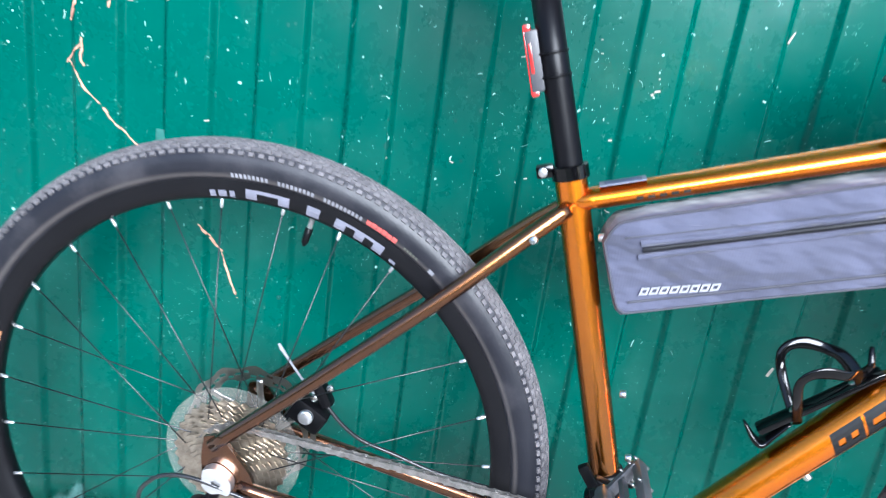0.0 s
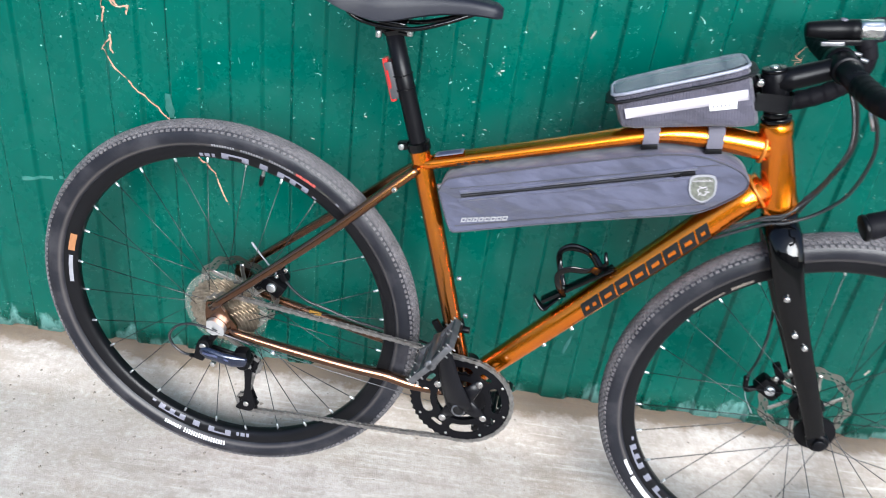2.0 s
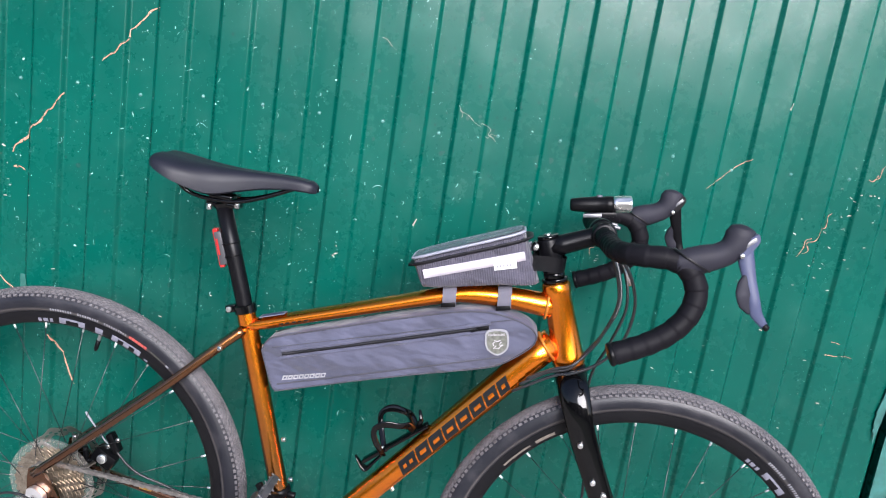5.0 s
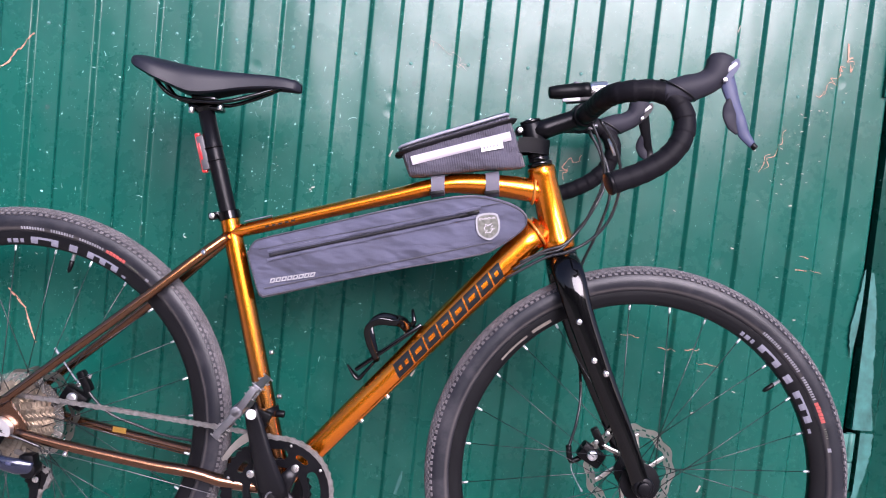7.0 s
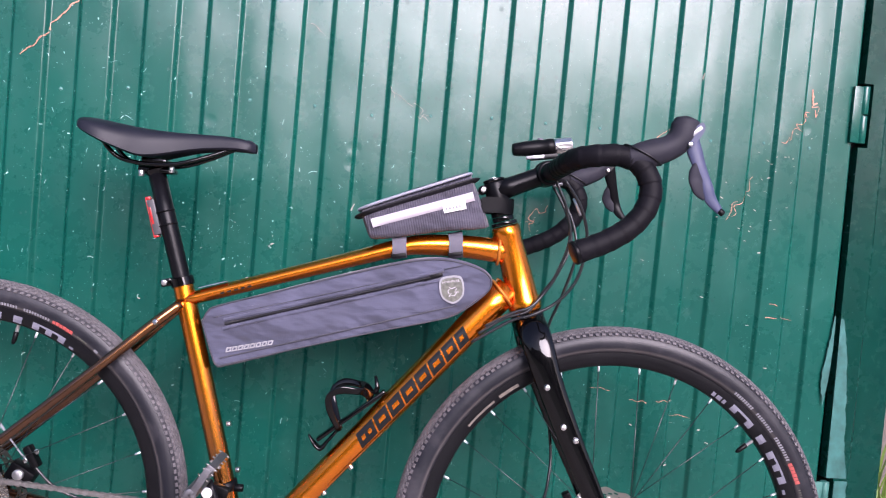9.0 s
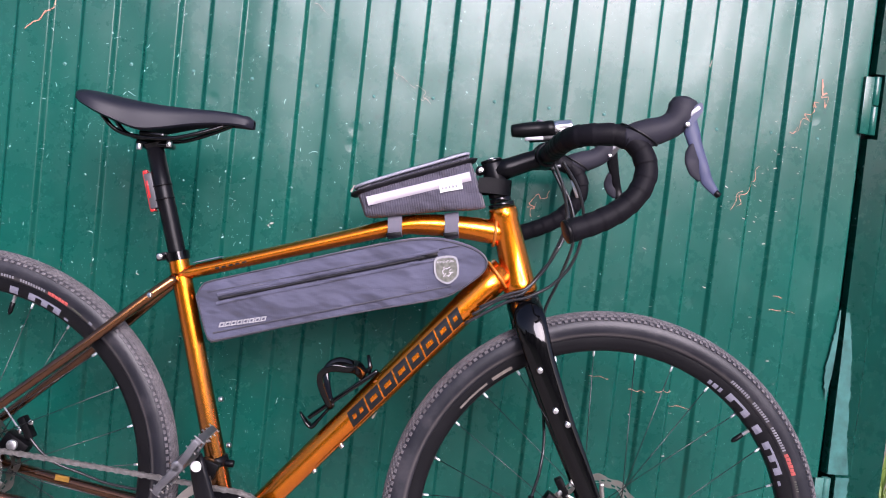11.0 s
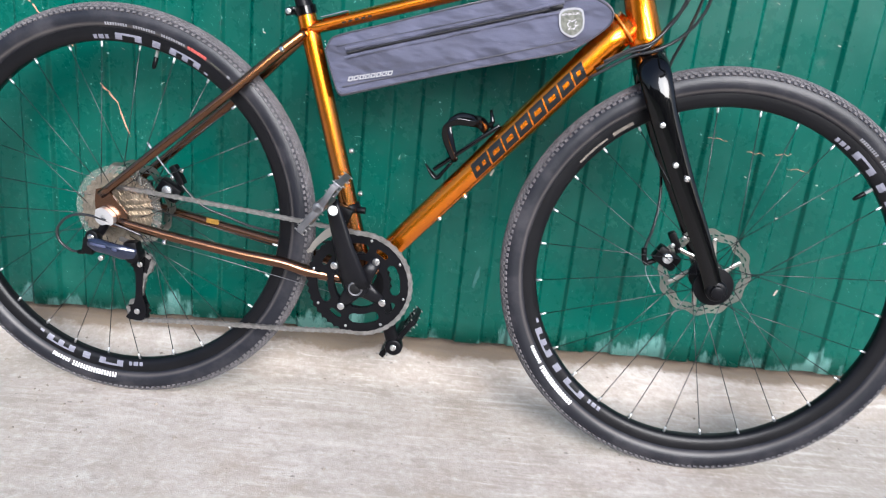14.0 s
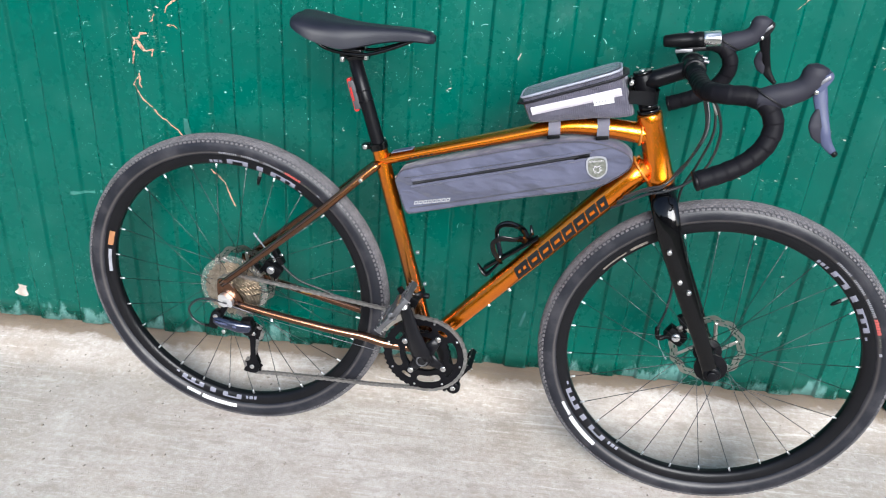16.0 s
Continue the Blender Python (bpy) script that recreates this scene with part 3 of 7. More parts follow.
def make_wall():
    top, left = 2.25, -3.2
    xs = {left, GATE_X}
    k = math.floor((left - VALLEY0) / PITCH) - 1
    while VALLEY0 + k * PITCH < GATE_X + 1:
        c = VALLEY0 + k * PITCH
        for s in (-1, 1):
            for q in (-0.62, -0.5, -0.36, -0.18, 0.0, 0.18, 0.36, 0.5, 0.62):
                x = c + s * (HALF + q * SLOPE)
                if left < x < GATE_X:
                    xs.add(x)
        for q in (-0.16, -0.08, 0.0, 0.08, 0.16, 0.34, 0.42, 0.5, 0.58, 0.66):
            if left < c + q * PITCH < GATE_X:
                xs.add(c + q * PITCH)
        k += 1
    xs = sorted(xs)
    bm = bmesh.new()
    # the sheet is carried up unseen to 3.25 m to block sky light
    zs = [0.05 + 0.055 * i for i in range(28)] + [1.65 + 0.16 * i for i in range(11)]
    front, back = [], []
    for i, x in enumerate(xs):
        colf, colb = [], []
        for z in zs:
            zz = z + (0.006 * noise.noise((x * 5, 1.7, 0)) if z == 0.05 else 0)
            p = wall_point(x, zz)
            colf.append(bm.verts.new(p))
            colb.append(bm.verts.new(p + Vector((0, 0.0025, 0))))
        front.append(colf)
        back.append(colb)
    for i in range(len(xs) - 1):
        for j in range(len(zs) - 1):
            bm.faces.new((front[i][j], front[i + 1][j], front[i + 1][j + 1], front[i][j + 1]))
            bm.faces.new((back[i + 1][j], back[i][j], back[i][j + 1], back[i + 1][j + 1]))
        bm.faces.new((front[i + 1][0], front[i][0], back[i][0], back[i + 1][0]))
        bm.faces.new((front[i][-1], front[i + 1][-1], back[i + 1][-1], back[i][-1]))
    for i in (0, len(xs) - 1):
        for j in range(len(zs) - 1):
            q = (front[i][j], back[i][j], back[i][j + 1], front[i][j + 1])
            bm.faces.new(q if i else q[::-1])
    w = part("wall_north", bm, M_WALL)
    tagged(w, "glossy green ribbed steel sheet gate with white spatter and scratches", "wall", kind="structure")
    return w


def make_backing(wall):
    bm = bmesh.new()
    # black plate added so that the hinge gap shows dark
    block(bm, pose(-0.88, 0.07, 1.65), (4.7, 0.06, 3.2), 0.004)
    part("gap_backing", bm, M_PRINT, wall, "dark plate added behind the sheet to darken the gap")


def make_screws(wall):
    bm = bmesh.new()
    lathe(bm, [(0.0001, -0.0022), (0.0014, -0.0021), (0.002, -0.0016), (0.0021, -0.0008), (0.0036, -0.0006), (0.0038, 0.0005), (0.0001, 0.0008)], 12, closed=False)
    me = bpy.data.meshes.new("screw")
    for f in bm.faces:
        f.smooth = True
    bm.to_mesh(me)
    bm.free()
    me.materials.append(M_WALL)
    for k in range(-7, 14):
        x = VALLEY0 + k * PITCH
        s = new("screw", me)
        s.location, s.parent = wall_point(x + random.uniform(-0.006, 0.006), 1.045 + random.uniform(-0.008, 0.008) + 0.0018 * k), wall


def ribbon(bm, pts, width, proud=0.0016, mi=0, broken=None):
    """A stroke that follows the ribs of the sheet; broken: a seed, where the stroke skips over the sheet in crumbs."""
    line = bez([(x, z, 0) for x, z in pts], 6 if broken is None else 14)
    prev = None
    for i, p in enumerate(line):
        d = (line[min(i + 1, len(line) - 1)] - line[max(i - 1, 0)]).normalized()
        n = Vector((-d.y, d.x, 0)) * width * (0.5 + 0.35 * noise.noise((p.x * 60, p.y * 60, 1)) + (0.0 if broken is None else 0.4 * noise.noise((p.x * 400, p.y * 400, broken))))
        if broken is not None and noise.noise((p.x * 170, p.y * 170, broken * 3.1)) > 0.24:
            prev = None
            continue
        a, b = p + n, p - n
        cur = (bm.verts.new(wall_point(a.x, a.y, proud)), bm.verts.new(wall_point(b.x, b.y, proud)))
        if prev:
            bm.faces.new((prev[0], prev[1], cur[1], cur[0])).material_index = mi
        prev = cur


def make_jamb():
    bm = bmesh.new()
    # the post is carried up unseen as well, level with the sheet
    x0, x1, z0, z1 = GATE_X + 0.0085, 1.558, 0.03, 3.25
    hinges = ((1.145, 0.118), (0.311, 0.124))

    def notch(z):
        """The post's edge steps back round each hinge."""
        return 0.021 if any(abs(z - zc) < h / 2 + 0.007 for zc, h in hinges) else 0.0
    zs = {z0 + (z1 - z0) * i / 16 for i in range(17)}
    for zc, h in hinges:
        for e in (-1, 1):
            zs |= {zc + e * (h / 2 + 0.0069), zc + e * (h / 2 + 0.0073)}
    zs = sorted(zs)
    cols = []
    for k, (x, y) in enumerate(((x0, 0.012), (x0 + 0.002, -0.006), (x0 + 0.055, -0.006), (x0 + 0.06, -0.0035), (x1 - 0.004, -0.004), (x1, 0.03))):
        cols.append([bm.verts.new((x + POST_SHEAR * (z - 0.5) + (notch(z) if k < 2 else 0), y + 0.003 * noise.noise((x * 4, z * 3, 1)), z)) for z in zs])
    for a, b in zip(cols, cols[1:]):
        for j in range(len(zs) - 1):
            bm.faces.new((a[j], b[j], b[j + 1], a[j + 1]))
    bmesh.ops.solidify(bm, geom=bm.faces[:], thickness=0.004)
    j = part("wall_gate_post", bm, M_WALL, smooth=False)
    tagged(j, "green steel gate post panel with pale scraped paint beside the hinge gap", "gate post", kind="structure")
    for zc, h in hinges:
        bm = bmesh.new()
        x = GATE_X + 0.006 + POST_SHEAR * (zc - 0.5)
        rod(bm, (x + 0.006, -0.007, zc - h / 2), (x + 0.006, -0.007, zc - 0.001), 0.0095, 0.002)
        rod(bm, (x + 0.006, -0.007, zc + 0.001), (x + 0.006, -0.007, zc + h / 2), 0.0095, 0.002)
        block(bm, pose(x - 0.008, -0.0085, zc), (0.024, 0.008, h * 0.98), 0.0015)
        part("hinge", bm, M_HINGE if zc < 0.5 else M_WALL, j, "weld-on barrel hinge in scuffed pale green paint")
    # paint rubbed down to primer: a brushed patch on the gate, a strip on the post
    def ragged(name, label, za, zb, left, right, deep, n=70):
        bm = bmesh.new()
        prev = None
        for i in range(n + 1):
            t = i / n
            z = mix(za, zb, t)
            xl, xr = lerps(left, n + 1)[i], lerps(right, n + 1)[i]
            wob = 0.0035 * noise.noise((z * 120, 3.0, 0)) + 0.003 * noise.noise((z * 37, 1.0, 0))
            xl, xr = (xl + wob, xr) if deep else (xl, xr + wob)
            if xr - xl < 0.0005:
                xr = xl + 0.0005
            cur = [bm.verts.new((mix(xl, xr, k / 3), -0.0105, z)) for k in range(4)]
            if prev:
                for k in range(3):
                    bm.faces.new((prev[k], prev[k + 1], cur[k + 1], cur[k]))
            prev = cur
        part(name, bm, M_PALE, j, label, smooth=False)
    g = GATE_X
    ragged("scraped_patch", "bare pale primer patch", 0.535, 0.725, [g - 0.014, g - 0.019, g - 0.022, g - 0.021, g - 0.018, g - 0.014, g - 0.011, g - 0.009, g - 0.006], [g - 0.013, g - 0.01, g - 0.007, g - 0.005, g - 0.004, g - 0.003, g - 0.003, g - 0.003, g - 0.004], True)
    e = x0 + 0.0025
    ragged("scraped_strip", "bare pale primer strip", 0.20, 0.375, [e + 0.01, e + 0.021, e + 0.0215, e + 0.0215, e + 0.021], [e + 0.018, e + 0.034, e + 0.044, e + 0.05, e + 0.05], False)
    ragged("scraped_strip", "bare pale primer strip", 0.381, 0.72, [e + 0.0015, e, e - 0.001, e - 0.003], [e + 0.048, e + 0.036, e + 0.031, e + 0.026, e + 0.019, e + 0.004], False)
    return j


def scribble(a, b, wander, seed, steps=5):
    """A wandering hand-drawn line from a to b."""
    rnd = random.Random(seed)
    pts = [a]
    for k in range(1, steps):
        t = k / steps
        pts.append((mix(a[0], b[0], t) + rnd.uniform(-wander, wander), mix(a[1], b[1], t) + rnd.uniform(-wander, wander)))
    return pts + [b]


def make_marks(wall):
    def chalk(width, a, b, wander=0.006, seed=0, steps=5, pale=False):
        bm = bmesh.new()
        width *= 0.85 if a[0] < 0 else 0.65
        line = scribble(a, b, wander, seed, steps)
        rnd = random.Random(seed + 500)
        for k in range(3):
            off = width * 0.55
            ribbon(bm, [(x + rnd.uniform(-off, off), z + rnd.uniform(-off, off)) for x, z in line], width * (0.6, 0.45, 0.3)[k], 0.0014 + 0.0002 * k, broken=seed + 0.3 * k)
        part("chalk_mark", bm, M_SPECK if pale else M_CHALK, wall, "pale dusty scribble" if pale else "pink chalk scribble", smooth=False)
    chalk(0.0045, (-0.437, 0.852), (-0.468, 0.84), 0.004, 1, 3)
    chalk(0.0045, (-0.468, 0.84), (-0.478, 0.78), 0.006, 2)
    chalk(0.003, (-0.458, 0.835), (-0.43, 0.808), 0.014, 3, 9)
    chalk(0.0065, (-0.463, 0.758), (-0.461, 0.727), 0.002, 4, 3)
    chalk(0.003, (-0.463, 0.752), (-0.485, 0.728), 0.003, 5, 3)
    chalk(0.0036, (-0.485, 0.73), (-0.426, 0.664), 0.004, 6)
    chalk(0.0036, (-0.426, 0.664), (-0.365, 0.604), 0.004, 7)
    chalk(0.0036, (-0.312, 0.538), (-0.282, 0.502), 0.003, 8, 3)
    chalk(0.0036, (-0.282, 0.502), (-0.256, 0.436), 0.003, 9, 4)
    chalk(0.0034, (-0.3, 1.025), (-0.352, 0.956), 0.007, 10, 5)
    chalk(0.004, (-0.352, 0.956), (-0.393, 0.9), 0.007, 11, 5)
    chalk(0.0035, (-0.415, 0.895), (-0.425, 0.88), 0.003, 12, 3)
    chalk(0.0035, (-0.39, 0.872), (-0.37, 0.868), 0.003, 13, 3)
    chalk(0.003, (-0.13, 1.205), (-0.182, 1.157), 0.006, 14, 4)
    chalk(0.003, (-0.182, 1.157), (-0.228, 1.096), 0.006, 15, 5)
    chalk(0.0022, (0.94, 1.012), (1.018, 1.082), 0.006, 16, 6)
    chalk(0.0024, (1.2, 0.998), (1.158, 0.912), 0.008, 17, 7)
    chalk(0.0024, (1.168, 0.945), (1.148, 0.905), 0.009, 18, 5)
    chalk(0.0055, (1.316, 1.19), (1.32, 1.158), 0.003, 19, 4)
    chalk(0.0026, (1.318, 1.16), (1.33, 1.132), 0.012, 20, 7)
    chalk(0.0026, (1.315, 1.14), (1.285, 1.108), 0.011, 21, 8)
    chalk(0.0018, (1.3, 1.112), (1.262, 1.075), 0.007, 22, 5)
    chalk(0.0022, (1.27, 1.082), (1.252, 1.074), 0.005, 23, 3)
    chalk(0.0028, (1.264, 0.741), (1.283, 0.737), 0.001, 24, 3)
    chalk(0.0028, (1.258, 0.711), (1.283, 0.711), 0.001, 25, 3)
    chalk(0.0018, (1.292, 0.713), (1.322, 0.707), 0.001, 26, 3)
    chalk(0.0018, (0.283, 1.209), (0.312, 1.19), 0.005, 27, 4, True)
    chalk(0.0018, (0.443, 1.106), (0.49, 1.072), 0.004, 28, 5, True)
    chalk(0.0016, (0.446, 1.098), (0.452, 1.084), 0.004, 35, 3, True)
    chalk(0.0018, (0.49, 1.076), (0.524, 1.046), 0.006, 36, 6, True)
    chalk(0.0016, (0.5, 1.054), (0.523, 1.058), 0.005, 37, 4, True)
    chalk(0.0022, (0.776, 0.904), (0.734, 0.868), 0.01, 29, 8)
    chalk(0.0018, (0.75, 0.875), (0.745, 0.85), 0.006, 30, 4)
    chalk(0.002, (1.04, 0.524), (1.075, 0.527), 0.003, 31, 4)
    chalk(0.0016, (1.07, 0.497), (1.12, 0.49), 0.003, 32, 4)
    chalk(0.002, (0.985, 0.522), (1.02, 0.518), 0.004, 33, 4)
    chalk(0.002, (0.9, 0.545), (0.94, 0.541), 0.003, 34, 4)
    rnd = random.Random(77)
    bm = bmesh.new()
    for cx, cz, n, sx, sz in ((0.16, 0.66, 13, 0.12, 0.03), (-0.1, 0.60, 8, 0.1, 0.04), (0.19, 0.80, 8, 0.1, 0.02), (1.2, 0.93, 20, 0.05, 0.05), (1.27, 1.04, 18, 0.03, 0.04), (1.05, 0.6, 22, 0.15, 0.09), (-0.42, 0.87, 16, 0.05, 0.04), (0.7, 0.85, 12, 0.06, 0.03)):
        for _ in range(n):
            x, z = rnd.gauss(cx, sx), rnd.gauss(cz, sz)
            ln, a = rnd.uniform(0.001, 0.0038), rnd.uniform(-0.6, 0.6)
            ribbon(bm, [(x - ln * math.cos(a), z - ln * math.sin(a)), (x, z), (x + ln * math.cos(a), z + ln * math.sin(a) * 0.6)], rnd.uniform(0.001, 0.0022))
    for x, z in ((1.113, 0.226), (0.479, 0.432), (0.391, 0.868), (1.07, 1.19)):
        ribbon(bm, [(x - 0.003, z - 0.007), (x, z), (x + 0.003, z + 0.007)], 0.005)
    tagged(part("chalk_speck", bm, M_SPECK, wall, "dusty pink chalk specks", smooth=False), kind="stuff")
    # short curled scratches where things have knocked against the sheet
    M_SCRATCH = mat("pale_scratched_paint", (0.26, 0.42, 0.38), 0.6, var=0.3, scale=60)
    bm = bmesh.new()
    for _ in range(150):
        x = rnd.choice((rnd.uniform(-0.75, 0.75), rnd.gauss(0.1, 0.3)))
        z = rnd.choice((rnd.uniform(0.3, 1.3), rnd.gauss(0.85, 0.18)))
        ln, a, bend = rnd.choice((0.005, 0.006, 0.008, 0.013)) * rnd.uniform(0.7, 1.3), rnd.gauss(1.2, 0.7), rnd.uniform(-0.9, 0.9)
        pts = [(x, z)]
        for k in range(3):
            pts.append((pts[-1][0] + ln / 3 * math.cos(a), pts[-1][1] + ln / 3 * math.sin(a)))
            a += bend
        ribbon(bm, pts, rnd.choice((0.0005, 0.0007, 0.0011)), 0.001)
    # small round flecks of thrown paint and lime
    for _ in range(190):
        x = rnd.choice((rnd.uniform(-0.9, 0.9), rnd.gauss(-0.1, 0.35)))
        z = rnd.choice((rnd.uniform(0.45, 1.3), rnd.gauss(0.9, 0.15)))
        ln, a = rnd.uniform(0.0009, 0.0024), rnd.uniform(0, 3.14)
        ribbon(bm, [(x - ln * math.cos(a), z - ln * math.sin(a)), (x, z), (x + ln * math.cos(a), z + ln * math.sin(a))], rnd.uniform(0.0012, 0.0028), 0.001)
    tagged(part("scratch", bm, M_SCRATCH, wall, "pale curled scratches and flecks in the paint", smooth=False), kind="stuff")
    bm = bmesh.new()
    ribbon(bm, scribble((0.468, 0.178), (0.478, 0.228), 0.002, 5, 3), 0.006)
    part("paint_smear", bm, M_PALE, wall, "pale paint smear", smooth=False)
    for a, b, w in (((-0.674, 0.438), (-0.614, 0.443), 0.008), ((-0.601, 0.446), (-0.569, 0.448), 0.007), ((-0.366, 0.658), (-0.36, 0.61), 0.016)):
        bm = bmesh.new()
        ribbon(bm, scribble(a, b, 0.001, 8, 3), w)
        part("paint_smear", bm, M_HINGE, wall, "pale paint smear", smooth=False)
    bm = bmesh.new()
    ribbon(bm, [(-0.862, 0.112), (-0.858, 0.128), (-0.855, 0.146)], 0.034)
    part("paint_patch", bm, M_SPECK, wall, "small pale patch of paint", smooth=False)


ground = make_ground()
wall = make_wall()
make_backing(wall)
make_screws(wall)
jamb = make_jamb()
make_marks(wall)

# ---- the bicycle ----
# axle space: origin in the rear axle, x forward, y to the bicycle's left (the wall), z up
RADIUS = 0.356
AXLE = pose(-0.1821, -0.2194, 0.356, -2.54, 0, -5.88)
BASE = AXLE @ pose(0.53, 0, -RADIUS)
bicycle = new("bicycle")
bicycle.empty_display_size = 0.2
bicycle.matrix_world = BASE
tagged(bicycle, "orange gravel bicycle with drop handlebar leaning by a green wall", "bicycle")


def bike(name, bm, material, parent=None, label="", smooth=True):
    """A part of the bicycle, in axle space; parent: the part that it belongs to."""
    ob = part(name, bm, material, parent or bicycle, label, smooth)
    if parent is None:
        ob.location = (-0.53, 0, RADIUS)
    return ob


BB = Vector((0.439, 0, -0.071))
SEAT_TOP = Vector((0.309, 0, 0.372))
HT_TOP, HT_BOT = Vector((0.821, 0, 0.505)), Vector((0.867, 0, 0.369))
FRONT = Vector((1.0325, 0, 0.0))


def make_frame():
    bm = bmesh.new()
    seat = [mix(BB, SEAT_TOP, t / 10) for t in range(11)]
    tube(bm, seat, lerps([0.0175, 0.0165, 0.016, 0.0163], 11), 20, caps=False)
    rod(bm, BB + Vector((0, -0.037, 0)), BB + Vector((0, 0.037, 0)), 0.0215, 0.002, 24)
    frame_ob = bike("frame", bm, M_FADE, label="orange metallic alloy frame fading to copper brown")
    # top tube: slim and flat at the seat, kinked and deep at the head
    bm = bmesh.new()
    line = bez([(0.312, 0, 0.342), (0.45, 0, 0.388), (0.57, 0, 0.428), (0.655, 0, 0.456), (0.70, 0, 0.464), (0.76, 0, 0.466), (0.826, 0, 0.463)], 6)
    n = len(line)
    tube(bm, line, lerps([0.0165, 0.018, 0.0195, 0.021, 0.0205, 0.02, 0.02], n), 20, lerps([0.011, 0.0115, 0.0125, 0.0145, 0.017, 0.0185, 0.021], n), side=(0, 1, 0))
    bike("top_tube", bm, M_FRAME, frame_ob)
    bm = bmesh.new()
    line = [mix(BB + Vector((0.012, 0, 0.018)), Vector((0.835, 0, 0.405)), t / 14) for t in range(15)]
    tube(bm, line, lerps([0.0215, 0.0225, 0.0235, 0.024, 0.024], 15), 22, lerps([0.0185, 0.0205, 0.022, 0.0235, 0.0245], 15), side=(0, 1, 0))
    bike("down_tube", bm, M_FRAME, frame_ob)
    # head tube with flared collars
    bm = bmesh.new()
    up = (HT_TOP - HT_BOT).normalized()
    L = (HT_TOP - HT_BOT).length
    prof = [(0, 0.0255), (0.004, 0.0275), (0.018, 0.0272), (0.024, 0.0255), (0.06, 0.0245), (L - 0.022, 0.0222), (L - 0.017, 0.0236), (L - 0.004, 0.0236), (L, 0.0215)]
    tube(bm, [HT_BOT + up * d for d, _ in prof], [r for _, r in prof], 28)
    bike("head_tube", bm, M_FRAME, frame_ob)
    # beads of weld where the tubes meet the head tube
    for c, ax, rx, rz in ((Vector((0.8135, 0, 0.464)), Vector((1, 0, -0.02)), 0.0215, 0.0225), (Vector((0.826, 0, 0.394)), Vector((0.76, 0, 0.65)), 0.0245, 0.0265)):
        bm = bmesh.new()
        a = ax.normalized()
        zz = Vector((0, 1, 0)).cross(a)
        loop = [c + Vector((0, 1, 0)) * rx * math.cos(t) + zz * rz * math.sin(t) for t in (2 * math.pi * k / 120 for k in range(121))]
        tube(bm, loop, [0.0021 + 0.0005 * abs(math.sin(math.pi * k / 4)) for k in range(121)], 10, caps=False)
        bike("weld_bead", bm, M_WELD, frame_ob)
    for s in (-1, 1):
        bm = bmesh.new()
        line = bez([(0.313, 0.013 * s, 0.338), (0.27, 0.028 * s, 0.298), (0.2, 0.045 * s, 0.23), (0.078, 0.063 * s, 0.119), (-0.014, 0.069 * s, 0.036)], 6)
        tube(bm, line, lerps([0.0085, 0.0085, 0.008, 0.0075], len(line)), 14)
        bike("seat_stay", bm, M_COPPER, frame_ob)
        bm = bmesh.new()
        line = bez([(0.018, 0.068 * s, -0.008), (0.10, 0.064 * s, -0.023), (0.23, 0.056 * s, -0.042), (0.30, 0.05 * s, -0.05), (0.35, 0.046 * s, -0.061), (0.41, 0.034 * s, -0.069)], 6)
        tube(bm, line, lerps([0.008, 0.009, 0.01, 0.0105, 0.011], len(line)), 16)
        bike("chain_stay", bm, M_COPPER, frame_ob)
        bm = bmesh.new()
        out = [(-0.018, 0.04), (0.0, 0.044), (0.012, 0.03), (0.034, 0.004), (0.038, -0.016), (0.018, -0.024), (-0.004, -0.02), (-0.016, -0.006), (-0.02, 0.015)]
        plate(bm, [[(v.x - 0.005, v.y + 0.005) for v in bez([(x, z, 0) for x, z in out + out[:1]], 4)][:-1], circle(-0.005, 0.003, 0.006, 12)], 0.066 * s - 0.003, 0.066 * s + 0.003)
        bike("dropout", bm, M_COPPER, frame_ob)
    # rack and bottle bosses: bright bolt heads
    for p, d in (((0.388, -0.006, 0.148), (1, -0.15, 0.2)), ((0.408, -0.004, 0.075), (1, -0.15, 0.2)), ((0.285, -0.042, 0.309), (-0.3, -1, 0.2)), ((0.1, -0.07, -0.034), (0, -0.7, -0.7)),
                 ((0.56, -0.006, 0.056), (0.6, -0.3, -0.6)), ((0.60, -0.006, 0.10), (0.6, -0.3, -0.6)), ((0.336, -0.004, 0.31), (1, -0.2, 0.2))):
        bm = bmesh.new()
        p, d = Vector(p), Vector(d).normalized()
        q = p + d * (0.015 if abs(d.x) > 0.9 else 0.006) if abs(d.y) < 0.5 else p
        rod(bm, q - d * 0.003, q + d * 0.004, 0.0042, 0.0012, 12)
        bike("bolt", bm, M_STEEL, frame_ob, "bright hex bolt head")
    # a pale sticker on top of the top tube
    bm = bmesh.new()
    block(bm, pose(0.36, -0.006, 0.372, 0, -18, 0), (0.045, 0.02, 0.0012), 0.0004)
    block(bm, pose(0.36, -0.006, 0.3728, 0, -18, 0), (0.036, 0.012, 0.0006), mi=1)
    bike("sticker", bm, [M_RIMMARK, M_LEVER], frame_ob, "small white and blue sticker", smooth=False)
    bm = bmesh.new()
    block(bm, pose(0.137, 0.0535, -0.0225, 0, 5, 0), (0.024, 0.003, 0.0095), 0.0005)
    bike("sticker", bm, M_STICK, frame_ob, "small yellow sticker", smooth=False)
    # the maker's mark on the down tube: eight slanted hollow black blocks
    a, b = Vector((0.607, 0, 0.145)), Vector((0.757, 0, 0.342))
    d = (b - a).normalized()
    nrm = Vector((-d.z, 0, d.x))
    step = (b - a).length / 8
    axis0, axis1 = BB + Vector((0.012, 0, 0.018)), Vector((0.835, 0, 0.405))
